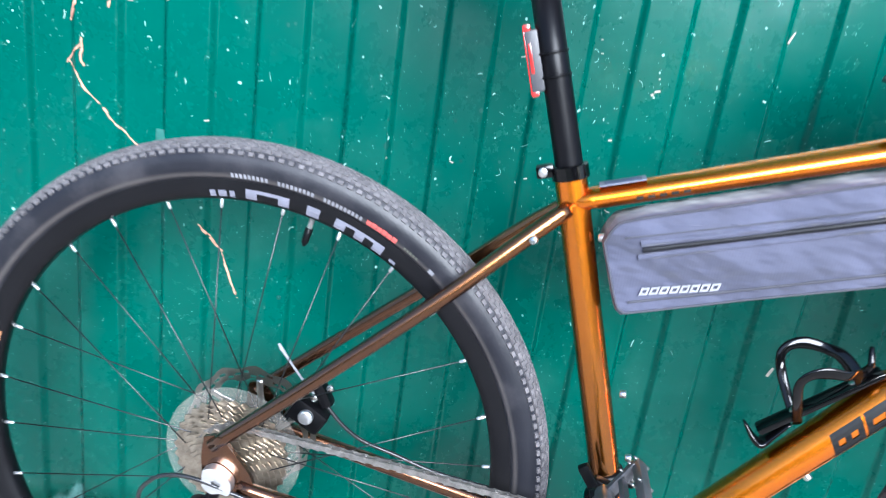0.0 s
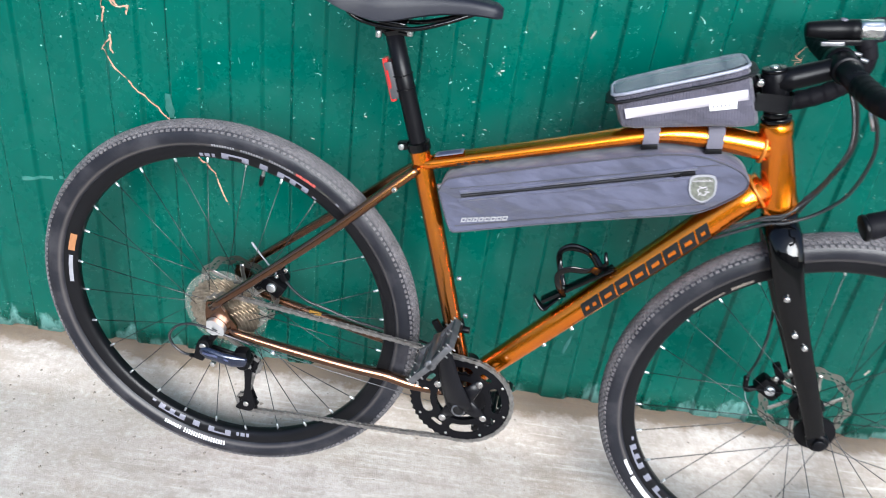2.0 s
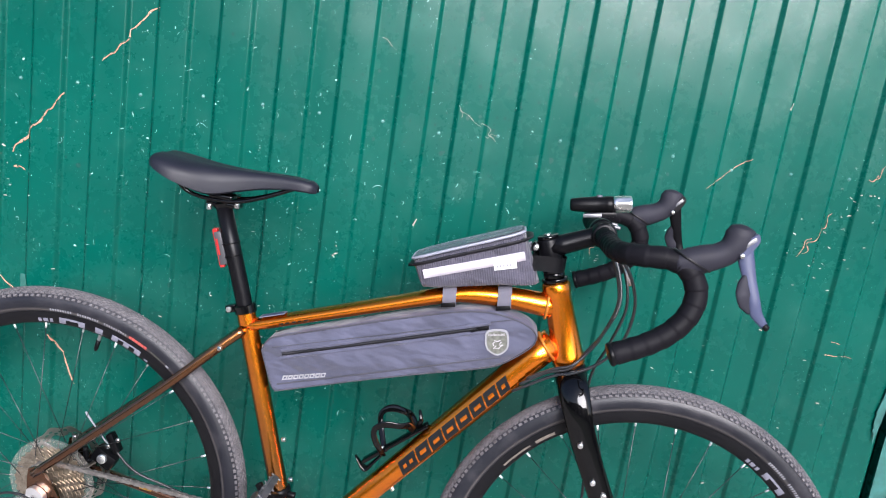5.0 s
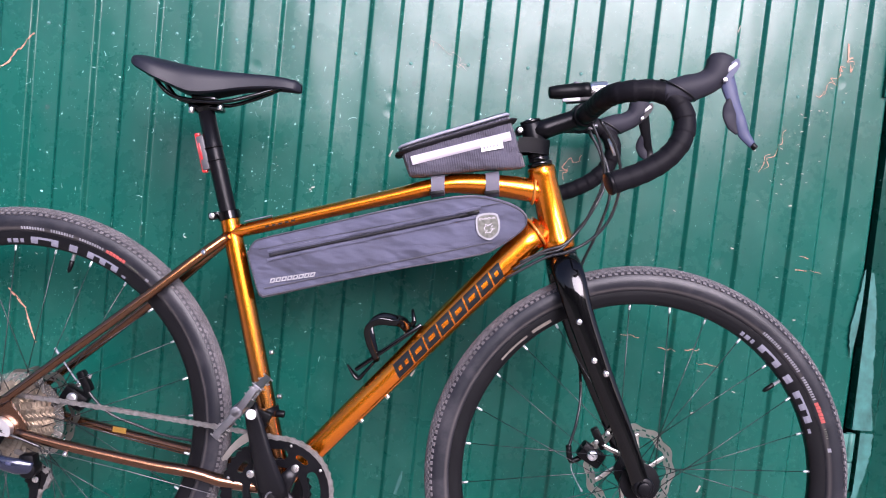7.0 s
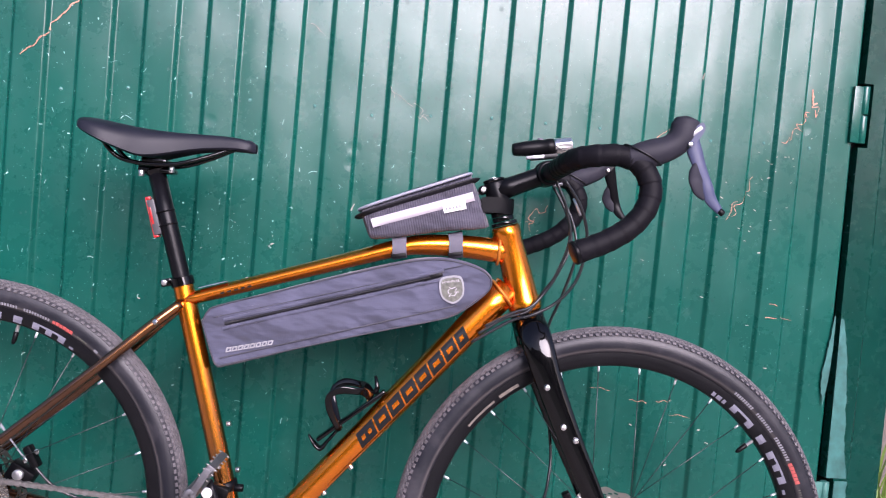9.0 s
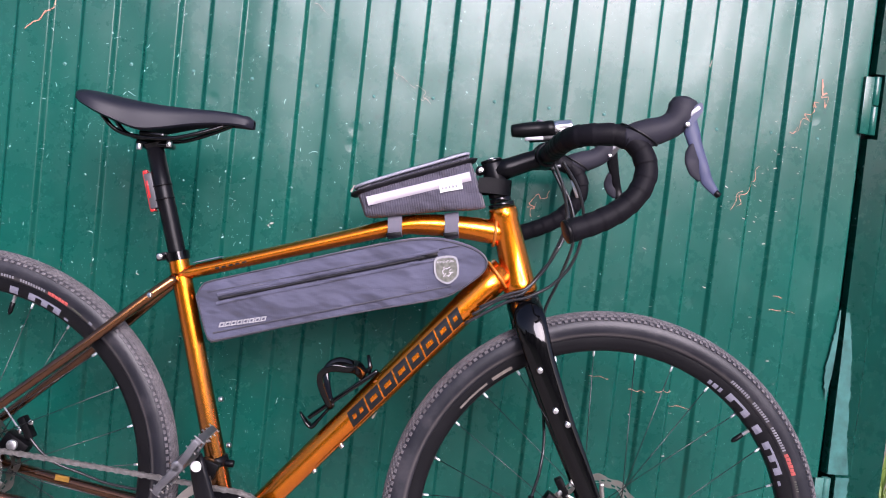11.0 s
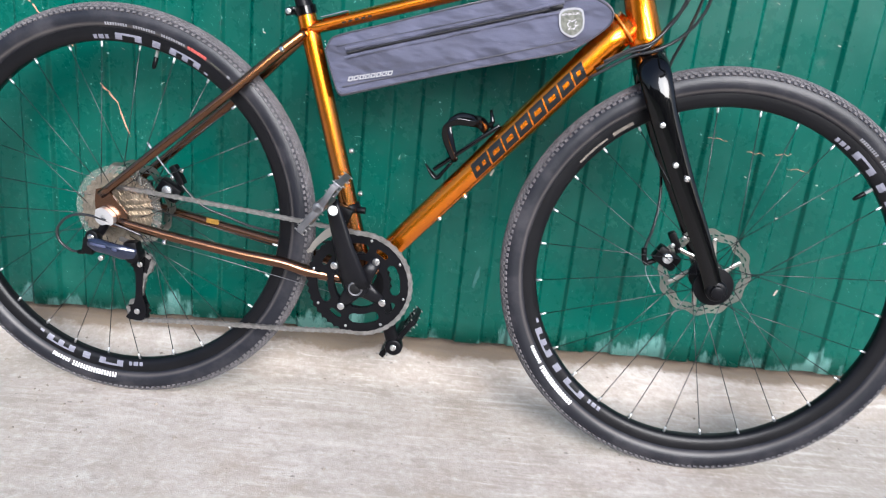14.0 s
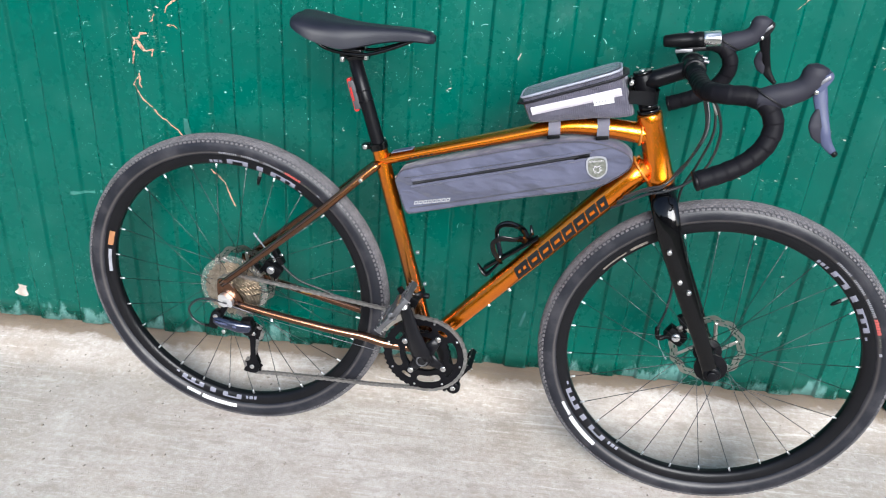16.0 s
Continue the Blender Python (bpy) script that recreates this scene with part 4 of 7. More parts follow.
    ad = (axis1 - axis0).normalized()
    an = Vector((-ad.z, 0, ad.x))

    def skin(u, v):
        p = a + d * u
        along = (p - axis0).dot(ad)
        t = along / (axis1 - axis0).length
        ry, rz = mix(0.0225, 0.024, t) + 0.0007, mix(0.0195, 0.0245, t)
        s = max(-0.97, min(0.97, v / rz))
        return axis0 + ad * along + an * v + Vector((0, -ry * math.sqrt(1 - s * s), 0))

    def quad(bm, pts, n=5):
        (u0, v0), (u1, v1), (u2, v2), (u3, v3) = pts
        rows = []
        for i in range(n + 1):
            t = i / n
            rows.append((bm.verts.new(skin(mix(u0, u3, t), mix(v0, v3, t))), bm.verts.new(skin(mix(u1, u2, t), mix(v1, v2, t)))))
        for (p, q), (r, s) in zip(rows, rows[1:]):
            bm.faces.new((p, q, s, r))

    wide = (1.25, 1.0, 1.0, 1.0, 1.0, 1.0, 0.95, 0.8)
    u = 0.0
    for k in range(8):
        bm = bmesh.new()
        lo, hi, sl = -0.0125, 0.0115, 0.009
        u0, u1 = u + 0.0016, u + step * wide[k] - 0.0016
        u += step * wide[k]
        bars = 3 if k == 0 else 2
        stem = 0.0068
        pitch = (u1 - u0 - stem) / (bars - 1)

        def at(p, v):
            return (p + sl * (v - lo) / (hi - lo) - sl / 2, v)
        for j in range(bars):
            p = u0 + j * pitch
            quad(bm, [at(p, lo), at(p + stem, lo), at(p + stem, hi), at(p, hi)])
        for e0, e1 in ((lo, lo + 0.0085), (hi - 0.0085, hi)):
            for j in range(bars - 1):
                p, q = u0 + j * pitch + stem, u0 + (j + 1) * pitch
                quad(bm, [at(p, e0), at(q, e0), at(q, e1), at(p, e1)], 2)
        bike("mark", bm, M_PRINT, frame_ob, "slanted hollow black block of the maker's mark", smooth=False)
    # small dark mark on the side of the top tube
    for k in range(5):
        bm = bmesh.new()
        x = 0.378 + 0.0105 * k
        block(bm, pose(x, -0.0172, 0.3605 + 0.33 * (x - 0.378), 0, -18, 0), (0.0064, 0.0008, 0.0026))
        bike("mark", bm, M_PRINT, frame_ob, "small dark bar of the model mark", smooth=False)
    return frame_ob


def make_fork():
    bm = bmesh.new()
    up = (HT_TOP - HT_BOT).normalized()
    crown = HT_BOT - up * 0.012
    tube(bm, [HT_BOT - up * 0.001, HT_BOT - up * 0.006, HT_BOT - up * 0.02, HT_BOT - up * 0.036], [0.0255, 0.027, 0.0275, 0.024], 24)
    fork = bike("fork", bm, M_BLACK, label="gloss black rigid fork")
    for s in (-1, 1):
        bm = bmesh.new()
        line = bez([(0.872, 0.012 * s, 0.352), (0.878, 0.036 * s, 0.338), (0.887, 0.05 * s, 0.312), (0.905, 0.054 * s, 0.265), (0.945, 0.056 * s, 0.178), (0.99, 0.057 * s, 0.088), (1.017, 0.057 * s, 0.03), (1.031, 0.057 * s, -0.004)], 6)
        n = len(line)
        tube(bm, line, lerps([0.017, 0.0135, 0.011, 0.0105, 0.0095, 0.0085, 0.0075, 0.007], n), 18, lerps([0.026, 0.0258, 0.0245, 0.022, 0.019, 0.0165, 0.015, 0.0145], n), side=(0, 1, 0))
        bike("fork_leg", bm, M_BLACK, fork)
        bm = bmesh.new()
        rod(bm, (1.0325, 0.044 * s, 0.0), (1.0325, 0.064 * s, 0.0), 0.0175, 0.004, 24)
        rod(bm, (1.0325, 0.063 * s, 0.0), (1.0325, 0.07 * s, 0.0), 0.011, 0.002, 18)
        bike("dropout", bm, M_SATIN, fork)
    for x, z in ((0.9005, 0.258), (0.931, 0.1985), (0.952, 0.179)):
        bm = bmesh.new()
        rod(bm, (x, -0.06, z), (x, -0.0705, z), 0.0048, 0.0014, 14)
        bike("bolt", bm, M_STEEL, fork, "bright hex bolt head")
    # crown race and spacers
    bm = bmesh.new()
    for d, r, h in ((0.001, 0.0215, 0.006), (0.008, 0.0175, 0.008), (0.0165, 0.0175, 0.008)):
        rod(bm, HT_TOP + up * d, HT_TOP + up * (d + h), r, 0.001, 24)
    bike("headset", bm, M_BLACK, fork, "black headset cap and spacers")
    return fork


def tyre_profile():
    pr = []
    for k in range(24):
        t = 2 * math.pi * k / 24
        r = 0.332 + 0.0235 * math.cos(t)
        y = 0.0228 * math.sin(t)
        if math.cos(t) < -0.55:
            r = max(r, 0.3125)
            y *= 0.9
        pr.append((r, y))
    return pr


TYRE_MESH = {}


def make_wheel(centre, rear, spin):
    """spin: the angle of the valve in the wheel's plane, degrees from straight ahead towards the top."""
    c = Vector(centre)
    w = 0.066 if rear else 0.05
    bm = bmesh.new()
    hub = [(0.0055, -w), (0.0095, -w), (0.0105, -w + 0.008), (0.0135, -0.038), (0.033, -0.036), (0.033, -0.031), (0.0165, -0.027), (0.0145, 0), (0.0165, 0.024), (0.0295, 0.028), (0.0295, 0.033), (0.02, 0.036), (0.02, 0.042), (0.0105, 0.046), (0.0095, w), (0.0055, w)]
    lathe(bm, hub, 28)
    wheel = bike("wheel", bm, M_SATIN, label="rear wheel with black rim and dusty knobbly tyre" if rear else "front wheel with black rim and dusty knobbly tyre")
    wheel.location = Vector((-0.53, 0, RADIUS)) + c
    # rim
    bm = bmesh.new()
    half = [(0.2925, 0.006), (0.2945, 0.0095), (0.301, 0.0128), (0.310, 0.0142), (0.3165, 0.0142), (0.3165, 0.0115), (0.309, 0.0105)]
    rim = [(r, -y) for r, y in half] + [(r, y) for r, y in half[::-1]]
    lathe(bm, rim, 96)
    bike("rim", bm, M_RIM, wheel, "black alloy rim")
    if "tyre" not in TYRE_MESH:
        bm = bmesh.new()
        lathe(bm, tyre_profile(), 128)
        for f in bm.faces:
            f.smooth = True
        me = bpy.data.meshes.new("tyre")
        bm.to_mesh(me)
        bm.free()
        me.materials.append(M_TYRE)
        TYRE_MESH["tyre"] = me
        # small square knobs in staggered rows
        V, F = [], []
        rows = [(-57, 0.0034, 0.0024), (-42, 0.0035, 0.0015), (-29, 0.0036, 0.0013), (-17, 0.0036, 0.0012), (-6, 0.0036, 0.0012), (6, 0.0036, 0.0012), (17, 0.0036, 0.0012), (29, 0.0036, 0.0013), (42, 0.0035, 0.0015), (57, 0.0034, 0.0024)]
        N = 205
        for ri, (deg, half, hgt) in enumerate(rows):
            e = radians(deg)
            hy = half * 0.62
            for k in range(N):
                t = 2 * math.pi * (k + 0.5 * (ri % 2)) / N
                base = len(V)
                for h in (-0.001, hgt):
                    rr0 = 0.0231 + h
                    for du, dv in ((-1, -1), (1, -1), (1, 1), (-1, 1)):
                        sh = 0.85 if h > 0 else 1.0
                        ee = e + dv * hy * sh / 0.0231
                        tt = t + du * half * sh / 0.356
                        r = 0.332 + rr0 * math.cos(ee)
                        V.append((r * math.cos(tt), rr0 * math.sin(ee), r * math.sin(tt)))
                b = base
                F += [(b + 4, b + 5, b + 6, b + 7), (b, b + 1, b + 5, b + 4), (b + 1, b + 2, b + 6, b + 5), (b + 2, b + 3, b + 7, b + 6), (b + 3, b, b + 4, b + 7)]
        me = bpy.data.meshes.new("tread")
        me.from_pydata(V, [], F)
        me.materials.append(M_TREAD)
        TYRE_MESH["tread"] = me
    tyre = new("tyre", TYRE_MESH["tyre"])
    tyre.parent = wheel
    tagged(tyre, "black rubber gravel tyre")
    tread = new("tread", TYRE_MESH["tread"])
    tread.parent = wheel
    tagged(tread, "dusty square tread knobs", kind="stuff")
    # 28 spokes, laced three-cross
    v0 = radians(spin) + math.pi / 28
    for k in range(28):
        side = -1 if k % 2 else 1
        lead = -1 if (k // 2) % 2 else 1
        ta = v0 + 2 * math.pi * k / 28
        th = ta + lead * radians(58)
        fy = (-0.0335 if side < 0 else 0.0305)
        p = Vector((0.0265 * math.cos(th), fy + 0.0015 * lead, 0.0265 * math.sin(th)))
        q = Vector((0.2945 * math.cos(ta), 0.003 * side, 0.2945 * math.sin(ta)))
        d = (q - p).normalized()
        bm = bmesh.new()
        tube(bm, [p, q - d * 0.010], 0.00075, 6)
        tube(bm, [q - d * 0.0125, q - d * 0.011, q], [0.0012, 0.0021, 0.0023], 8, mi=1)
        bike("spoke", bm, [M_SPOKE, M_SILVER], wheel)
    # valve
    t = radians(spin)
    d = Vector((math.cos(t), 0, math.sin(t)))
    bm = bmesh.new()
    tube(bm, [d * 0.298, d * 0.2945, d * 0.294, d * 0.278, d * 0.277], [0.0045, 0.0045, 0.003, 0.003, 0.002], 12)
    bike("valve", bm, M_SILVER, wheel, "bright inner tube valve")
    bm = bmesh.new()
    tube(bm, [d * 0.28, d * 0.279, d * 0.264, d * 0.259], [0.0032, 0.0042, 0.0038, 0.0018], 12)
    bike("valve_cap", bm, M_PLASTIC, wheel, "black valve cap")
    # rotor on the far side
    bm = bmesh.new()
    ry = 0.043
    levels, n = (0.0622, 0.0655, 0.0684, 0.0708, 0.0735, 0.0782), 180
    verts = [[bm.verts.new(((r + (0.0024 * math.cos(12 * t) if i in (0, 5) else 0)) * math.cos(t), ry, (r + (0.0024 * math.cos(12 * t) if i in (0, 5) else 0)) * math.sin(t))) for i, r in enumerate(levels)] for t in (2 * math.pi * k / n for k in range(n))]
    for k in range(n):
        for i in range(5):
            # rows of slots cut through the braking band
            if 1 <= i <= 3 and (k + 4 * i) % 12 in (0, 1, 2):
                continue
            a, b = verts[k], verts[(k + 1) % n]
            bm.faces.new((a[i], b[i], b[i + 1], a[i + 1]))
    bmesh.ops.solidify(bm, geom=bm.faces[:], thickness=0.002)
    plate(bm, [circle(0, 0, 0.027, 36), circle(0, 0, 0.0175, 24)], ry - 0.0012, ry + 0.0012)
    for k in range(6):
        t = 2 * math.pi * k / 6
        arm = bez([(r * math.cos(t + b), ry, r * math.sin(t + b)) for r, b in ((0.025, 0.0), (0.037, 0.22), (0.05, 0.36), (0.064, 0.42))], 4)
        tube(bm, arm, 0.0011, 8, 0.0042, side=(0, 1, 0))
    bike("brake_rotor", bm, M_ROTOR, wheel, "wavy steel brake disc")
    # pale shapes of the rim and tyre makers' marks
    def arc_mark(bm, r0, r1, t0, t1, y, n=4):
        prev = None
        for i in range(n + 1):
            t = mix(t0, t1, i / n)
            cur = [bm.verts.new((r * math.cos(t), y(r), r * math.sin(t))) for r in (r0, (r0 + r1) / 2, r1)]
            if prev:
                for j in (0, 1):
                    bm.faces.new((prev[j], prev[j + 1], cur[j + 1], cur[j]))
            prev = cur

    def rim_y(r):
        return -(mix(0.0095, 0.0128, (r - 0.2945) / 0.0065) if r < 0.301 else mix(0.0128, 0.0142, (r - 0.301) / 0.009)) - 0.0007

    def tyre_y(r):
        return -0.0228 * math.sqrt(max(1e-6, 1 - ((r - 0.332) / 0.0235) ** 2)) - 0.0007

    def marks(name, material, label, y, rows):
        for off, wide, r0, r1 in rows:
            bm = bmesh.new()
            t = radians(spin + off)
            arc_mark(bm, r0, r1, t - radians(wide / 2), t + radians(wide / 2), y, 3)
            bike(name, bm, material, wheel, label, smooth=False)
    big = ((20.4, 1.2, 0.2965, 0.3035), (18.4, 1.7, 0.2965, 0.3035), (16.4, 1.1, 0.2965, 0.3035),
           (9.2, 8.8, 0.3038, 0.3076), (12.5, 2.3, 0.2963, 0.3037), (5.9, 2.3, 0.2963, 0.3037), (-0.2, 2.7, 0.2963, 0.3076),
           (-10.3, 10.8, 0.3044, 0.3076), (-6.0, 2.3, 0.2963, 0.3043), (-10.3, 2.1, 0.2963, 0.3043), (-14.6, 2.3, 0.2963, 0.3043), (-18.4, 1.5, 0.297, 0.301))
    for base in (0.0, 180.0):
        marks("rim_mark", M_RIMMARK, "pale block of the rim maker's mark", rim_y, [(base + o, w_, a_, b_) for o, w_, a_, b_ in big])
    marks("rim_mark", M_ORANGE if rear else M_DULL, "small sticker on the rim", rim_y, [(88, 7, 0.2965 if rear else 0.2995, 0.3075 if rear else 0.305)])
    marks("rim_mark", M_PALEMARK if rear else M_DULL, "pale strip on the rim" if rear else "dull brownish strip on the rim", rim_y, [(99, 11, 0.2985 if rear else 0.3005, 0.3055 if rear else 0.304)])
    # small moulded wording beside the valve, unreadable
    marks("tyre_mark", M_PALEMARK, "small pale bar moulded on the tyre", tyre_y, [(15.8 - 0.8 * k, 0.5, 0.3192, 0.3242) for k in range(32) if k not in (9, 10, 20, 21)])
    marks("tyre_mark", M_REDPRINT, "red bar on the tyre", tyre_y, [(-10.7 - 1.1 * k, 0.95, 0.319, 0.3248 + 0.0006 * (k % 2)) for k in range(6)])
    marks("tyre_mark", M_BADGE, "small dull bar on the tyre", tyre_y, [(-18.6 - 0.7 * k, 0.4, 0.3205, 0.3235) for k in range(5)])
    marks("tyre_mark", M_PALEMARK, "small pale spot on the tyre", tyre_y, [(-25, 1.2, 0.3195, 0.3245)])
    # white wording opposite the valve
    marks("tyre_mark", M_WHITE, "white bar on the tyre", tyre_y, [(180 + 11.6 - 0.93 * k, 0.52, 0.3188, 0.3268 if k < 17 else 0.3245) for k in range(25) if k != 17])
    if rear:
        # cassette and the plastic disc behind it
        bm = bmesh.new()
        for i in range(9):
            r = mix(0.0655, 0.0245, i / 8)
            teeth = round(2 * math.pi * r / 0.0127)
            plate(bm, [circle(0, 0, r, teeth * 4, 0.0022, teeth), circle(0, 0, r * 0.62 if i < 4 else r - 0.01, 28)], -0.0185 - 0.0042 * i, -0.0203 - 0.0042 * i)
            for k in range(5):
                t = 2 * math.pi * k / 5 + i * 0.25
                tube(bm, [(0.02 * math.cos(t), -0.0195 - 0.0042 * i, 0.02 * math.sin(t)), (r * 0.7 * math.cos(t + 0.2), -0.0195 - 0.0042 * i, r * 0.7 * math.sin(t + 0.2))], 0.0028, 6, 0.0009)
        cyl(bm, (0, -0.018, 0), (0, -0.06, 0), 0.0185, seg=24)
        bike("cassette", bm, M_COG, wheel, "worn nine-speed steel cassette")
        bm = bmesh.new()
        lathe(bm, [(0.024, -0.0155), (0.074, -0.0135), (0.079, -0.016), (0.0795, -0.0145), (0.074, -0.012), (0.024, -0.014)], 48)
        bike("spoke_guard", bm, M_DISC, wheel, "clear plastic spoke protector disc")
    return wheel


M_CRANK = mat("satin_dark_grey_crank", (0.006, 0.006, 0.0075), 0.33, 0.15, var=0.15, bump=0.05, spec=0.17)


def make_cranks():
    C = BB + Vector((0.001, 0, 0.001))
    arm_dir = Vector((-0.044, 0, 0.134)).normalized()
    bm = bmesh.new()
    # spider and arms on the chain side
    hub_y = -0.062
    rod(bm, C + Vector((0, -0.046, 0)), C + Vector((0, hub_y - 0.012, 0)), 0.019, 0.003, 24)
    n = 9
    line = [C + arm_dir * (0.158 * i / n) + Vector((0, hub_y - 0.008 - 0.013 * min(1, i / 4), 0)) for i in range(n + 1)]
    tube(bm, line, lerps([0.0085, 0.009, 0.0075, 0.0075, 0.006], n + 1), 8, lerps([0.029, 0.0255, 0.02, 0.0175, 0.0135], n + 1), side=(0.38, 1, 0.12))
    crank = bike("crankset", bm, M_CRANK, label="black double chainring crankset")
    # the hollow axle's inner shade, drawn as a black disc
    bm = bmesh.new()
    rod(bm, C + Vector((0, hub_y - 0.0165, 0)), C + Vector((0, hub_y - 0.0185, 0)), 0.0095, 0.0008, 20)
    bike("crank_hole_disc", bm, M_PRINT, crank, "black disc drawn for the shaded crank axle hole")
    bm = bmesh.new()
    lathe(bm, [(0.0098, hub_y - 0.0155), (0.0125, hub_y - 0.0155), (0.0125, hub_y - 0.0188), (0.0115, hub_y - 0.0196), (0.0098, hub_y - 0.0192)], 24, centre=C)
    bike("axle_ring", bm, M_CHAINRINGS, crank, "grey rim of the crank axle")
    bm = bmesh.new()
    cap = C + arm_dir * 0.141 + Vector((0, hub_y - 0.0275, 0))
    rod(bm, cap, cap + Vector((0, -0.0025, 0)), 0.0085, 0.001, 20)
    bike("cap", bm, M_WHITE, crank, "pale pedal axle cap")
    # spider arms to the four bolts
    bm = bmesh.new()
    bolts = []
    for k in range(4):
        t = math.atan2(arm_dir.z, arm_dir.x) + math.pi / 4 + k * math.pi / 2 - 0.1
        p = C + Vector((0.052 * math.cos(t), -0.0525, 0.052 * math.sin(t)))
        bolts.append(p)
        tube(bm, [C + Vector((0, -0.056, 0)), mix(C + Vector((0, -0.056, 0)), p, 0.6), p], [0.006, 0.005, 0.003], 12, [0.02, 0.0125, 0.0085], side=(0, 1, 0))
    bike("spider", bm, M_CRANK, crank)
    for p in bolts:
        bm = bmesh.new()
        rod(bm, p + Vector((0, -0.001, 0)), p + Vector((0, -0.0045, 0)), 0.0066, 0.001, 16)
        bike("chainring_bolt", bm, M_STEEL, crank, "bright chainring bolt")
    # rings
    bolt_turn = math.atan2(arm_dir.z, arm_dir.x) + math.pi / 4 - 0.1
    for r, teeth, y, mat_, hole in ((0.0905, 44, -0.05, M_SATIN, True), (0.0555, 28, -0.0425, M_SATIN, False)):
        bm = bmesh.new()
        holes = [circle(C.x, C.z, 0.044, 40)]
        if hole:
            # long rounded windows between the bolts, short ones outside them
            for k in range(8):
                t0 = bolt_turn + k * math.pi / 4
                ra, rb, half_ = (0.0645, 0.0735, 0.17) if k % 2 == 0 else (0.055, 0.0725, 0.43)
                rm, round_ = (ra + rb) / 2, (rb - ra) / 2
                cap_ = round_ / rm
                arc = [t0 - half_ + cap_ + (2 * half_ - 2 * cap_) * i / 10 for i in range(11)]
                pts = [(C.x + rb * math.cos(t), C.z + rb * math.sin(t)) for t in arc]
                for side_ in (1, -1):
                    tc = t0 + side_ * (half_ - cap_)
                    for i in range(1, 5):
                        w = math.pi * i / 5
                        rr_, tt_ = rm + side_ * round_ * math.cos(w), tc + side_ * cap_ * math.sin(w)
                        pts.append((C.x + rr_ * math.cos(tt_), C.z + rr_ * math.sin(tt_)))
                    if side_ > 0:
                        pts += [(C.x + ra * math.cos(t), C.z + ra * math.sin(t)) for t in reversed(arc)]
                holes.append(pts)
        plate(bm, [circle(C.x, C.z, r, teeth * 4, 0.0019, teeth)] + holes, y, y - 0.0026)
        ring_ob = bike("chainring", bm, mat_, crank, "black alloy chainring")
        for k in range(8 if hole else 0):
            t = bolt_turn + 0.35 + k * math.pi / 4
            p = C + Vector((0.0815 * math.cos(t), y - 0.0026, 0.0815 * math.sin(t)))
            bm = bmesh.new()
            rod(bm, p, p + Vector((0, -0.0012, 0)), 0.0026, 0.0005, 10)
            bike("rivet", bm, M_STEEL, ring_ob, "bright shift rivet")
    # the other arm
    bm = bmesh.new()
    line = [C - arm_dir * (0.168 * i / n) + Vector((0, 0.062 + 0.012 * min(1, i / 4), 0)) for i in range(n + 1)]
    tube(bm, line, lerps([0.0085, 0.009, 0.0075, 0.006], n + 1), 14, lerps([0.019, 0.0165, 0.0145, 0.012], n + 1), side=(0, 1, 0))
    rod(bm, C + Vector((0, 0.037, 0)), C + Vector((0, 0.07, 0)), 0.0185, 0.003, 20)
    bike("crank_arm", bm, M_SATIN, crank)
    # boss and bolt at the end of the far arm
    bm = bmesh.new()
    e = C - arm_dir * 0.17
    rod(bm, e + Vector((0, 0.066, 0)), e + Vector((0, 0.086, 0)), 0.0165, 0.003, 22)
    bike("arm_end", bm, M_SATIN, crank, "rounded black end of the crank arm")
    bm = bmesh.new()
    rod(bm, e + Vector((0, 0.066, 0)), e + Vector((0, 0.0635, 0)), 0.0062, 0.001, 16)
    bike("pedal_bolt", bm, M_STEEL, crank, "bright pedal axle end")
    # pedals: thin alloy platforms seen edge-on, with rows of pins
    for centre, sgn, ang in ((C + arm_dir * 0.162 + Vector((0.002, -0.135, 0.002)), -1, 56), (e + Vector((0.002, 0.14, 0.004)), 1, 53)):
        m = Matrix.Translation(centre) @ pose(0, 0, 0, 0, -ang, 0)
        skin_ = M_CHAINRINGS if sgn < 0 else M_SATIN
        bm = bmesh.new()
        rod(bm, m @ Vector((0, -0.04, 0)), m @ Vector((0, 0.04, 0)), 0.0095, 0.002, 14)
        ped = bike("pedal", bm, skin_, None, "scuffed grey alloy platform pedal with pins" if sgn < 0 else "black platform pedal with pins")
        for dx in (-0.046, 0.046):
            bm = bmesh.new()
            block(bm, m @ pose(dx, 0, 0), (0.01, 0.078, 0.011), 0.002)
            bike("end_bar", bm, skin_, ped)
        for dy in (-0.036, 0.036):
            for dx, tilt in ((-0.021, 4), (0.021, -4)):
                bm = bmesh.new()
                block(bm, m @ pose(dx, dy, 0.0, 0, tilt, 0), (0.05, 0.008, 0.011), 0.002)
                bike("side_bar", bm, skin_, ped)
        for dx in (-0.024, 0.024):
            bm = bmesh.new()
            block(bm, m @ pose(dx, 0, 0), (0.006, 0.07, 0.008), 0.0015)
            bike("cross_bar", bm, skin_, ped)
        for dx in (-0.049, -0.041, -0.03, 0.03, 0.041, 0.049):
            for dy in (-0.037, 0.0, 0.037):
                if dy or abs(dx) > 0.04:
                    for dz in (-1, 1):
                        bm = bmesh.new()
                        cyl(bm, m @ Vector((dx, dy, dz * 0.004)), m @ Vector((dx, dy, dz * 0.0095)), 0.0014, seg=6)
                        bike("pin", bm, M_CHAIN, ped)
        bm = bmesh.new()
        inner = centre + Vector((0, 0.04 if sgn < 0 else -0.04, 0))
        rod(bm, inner, Vector((inner.x, -0.09 if sgn < 0 else 0.086, inner.z)), 0.0065, 0.001, 12)
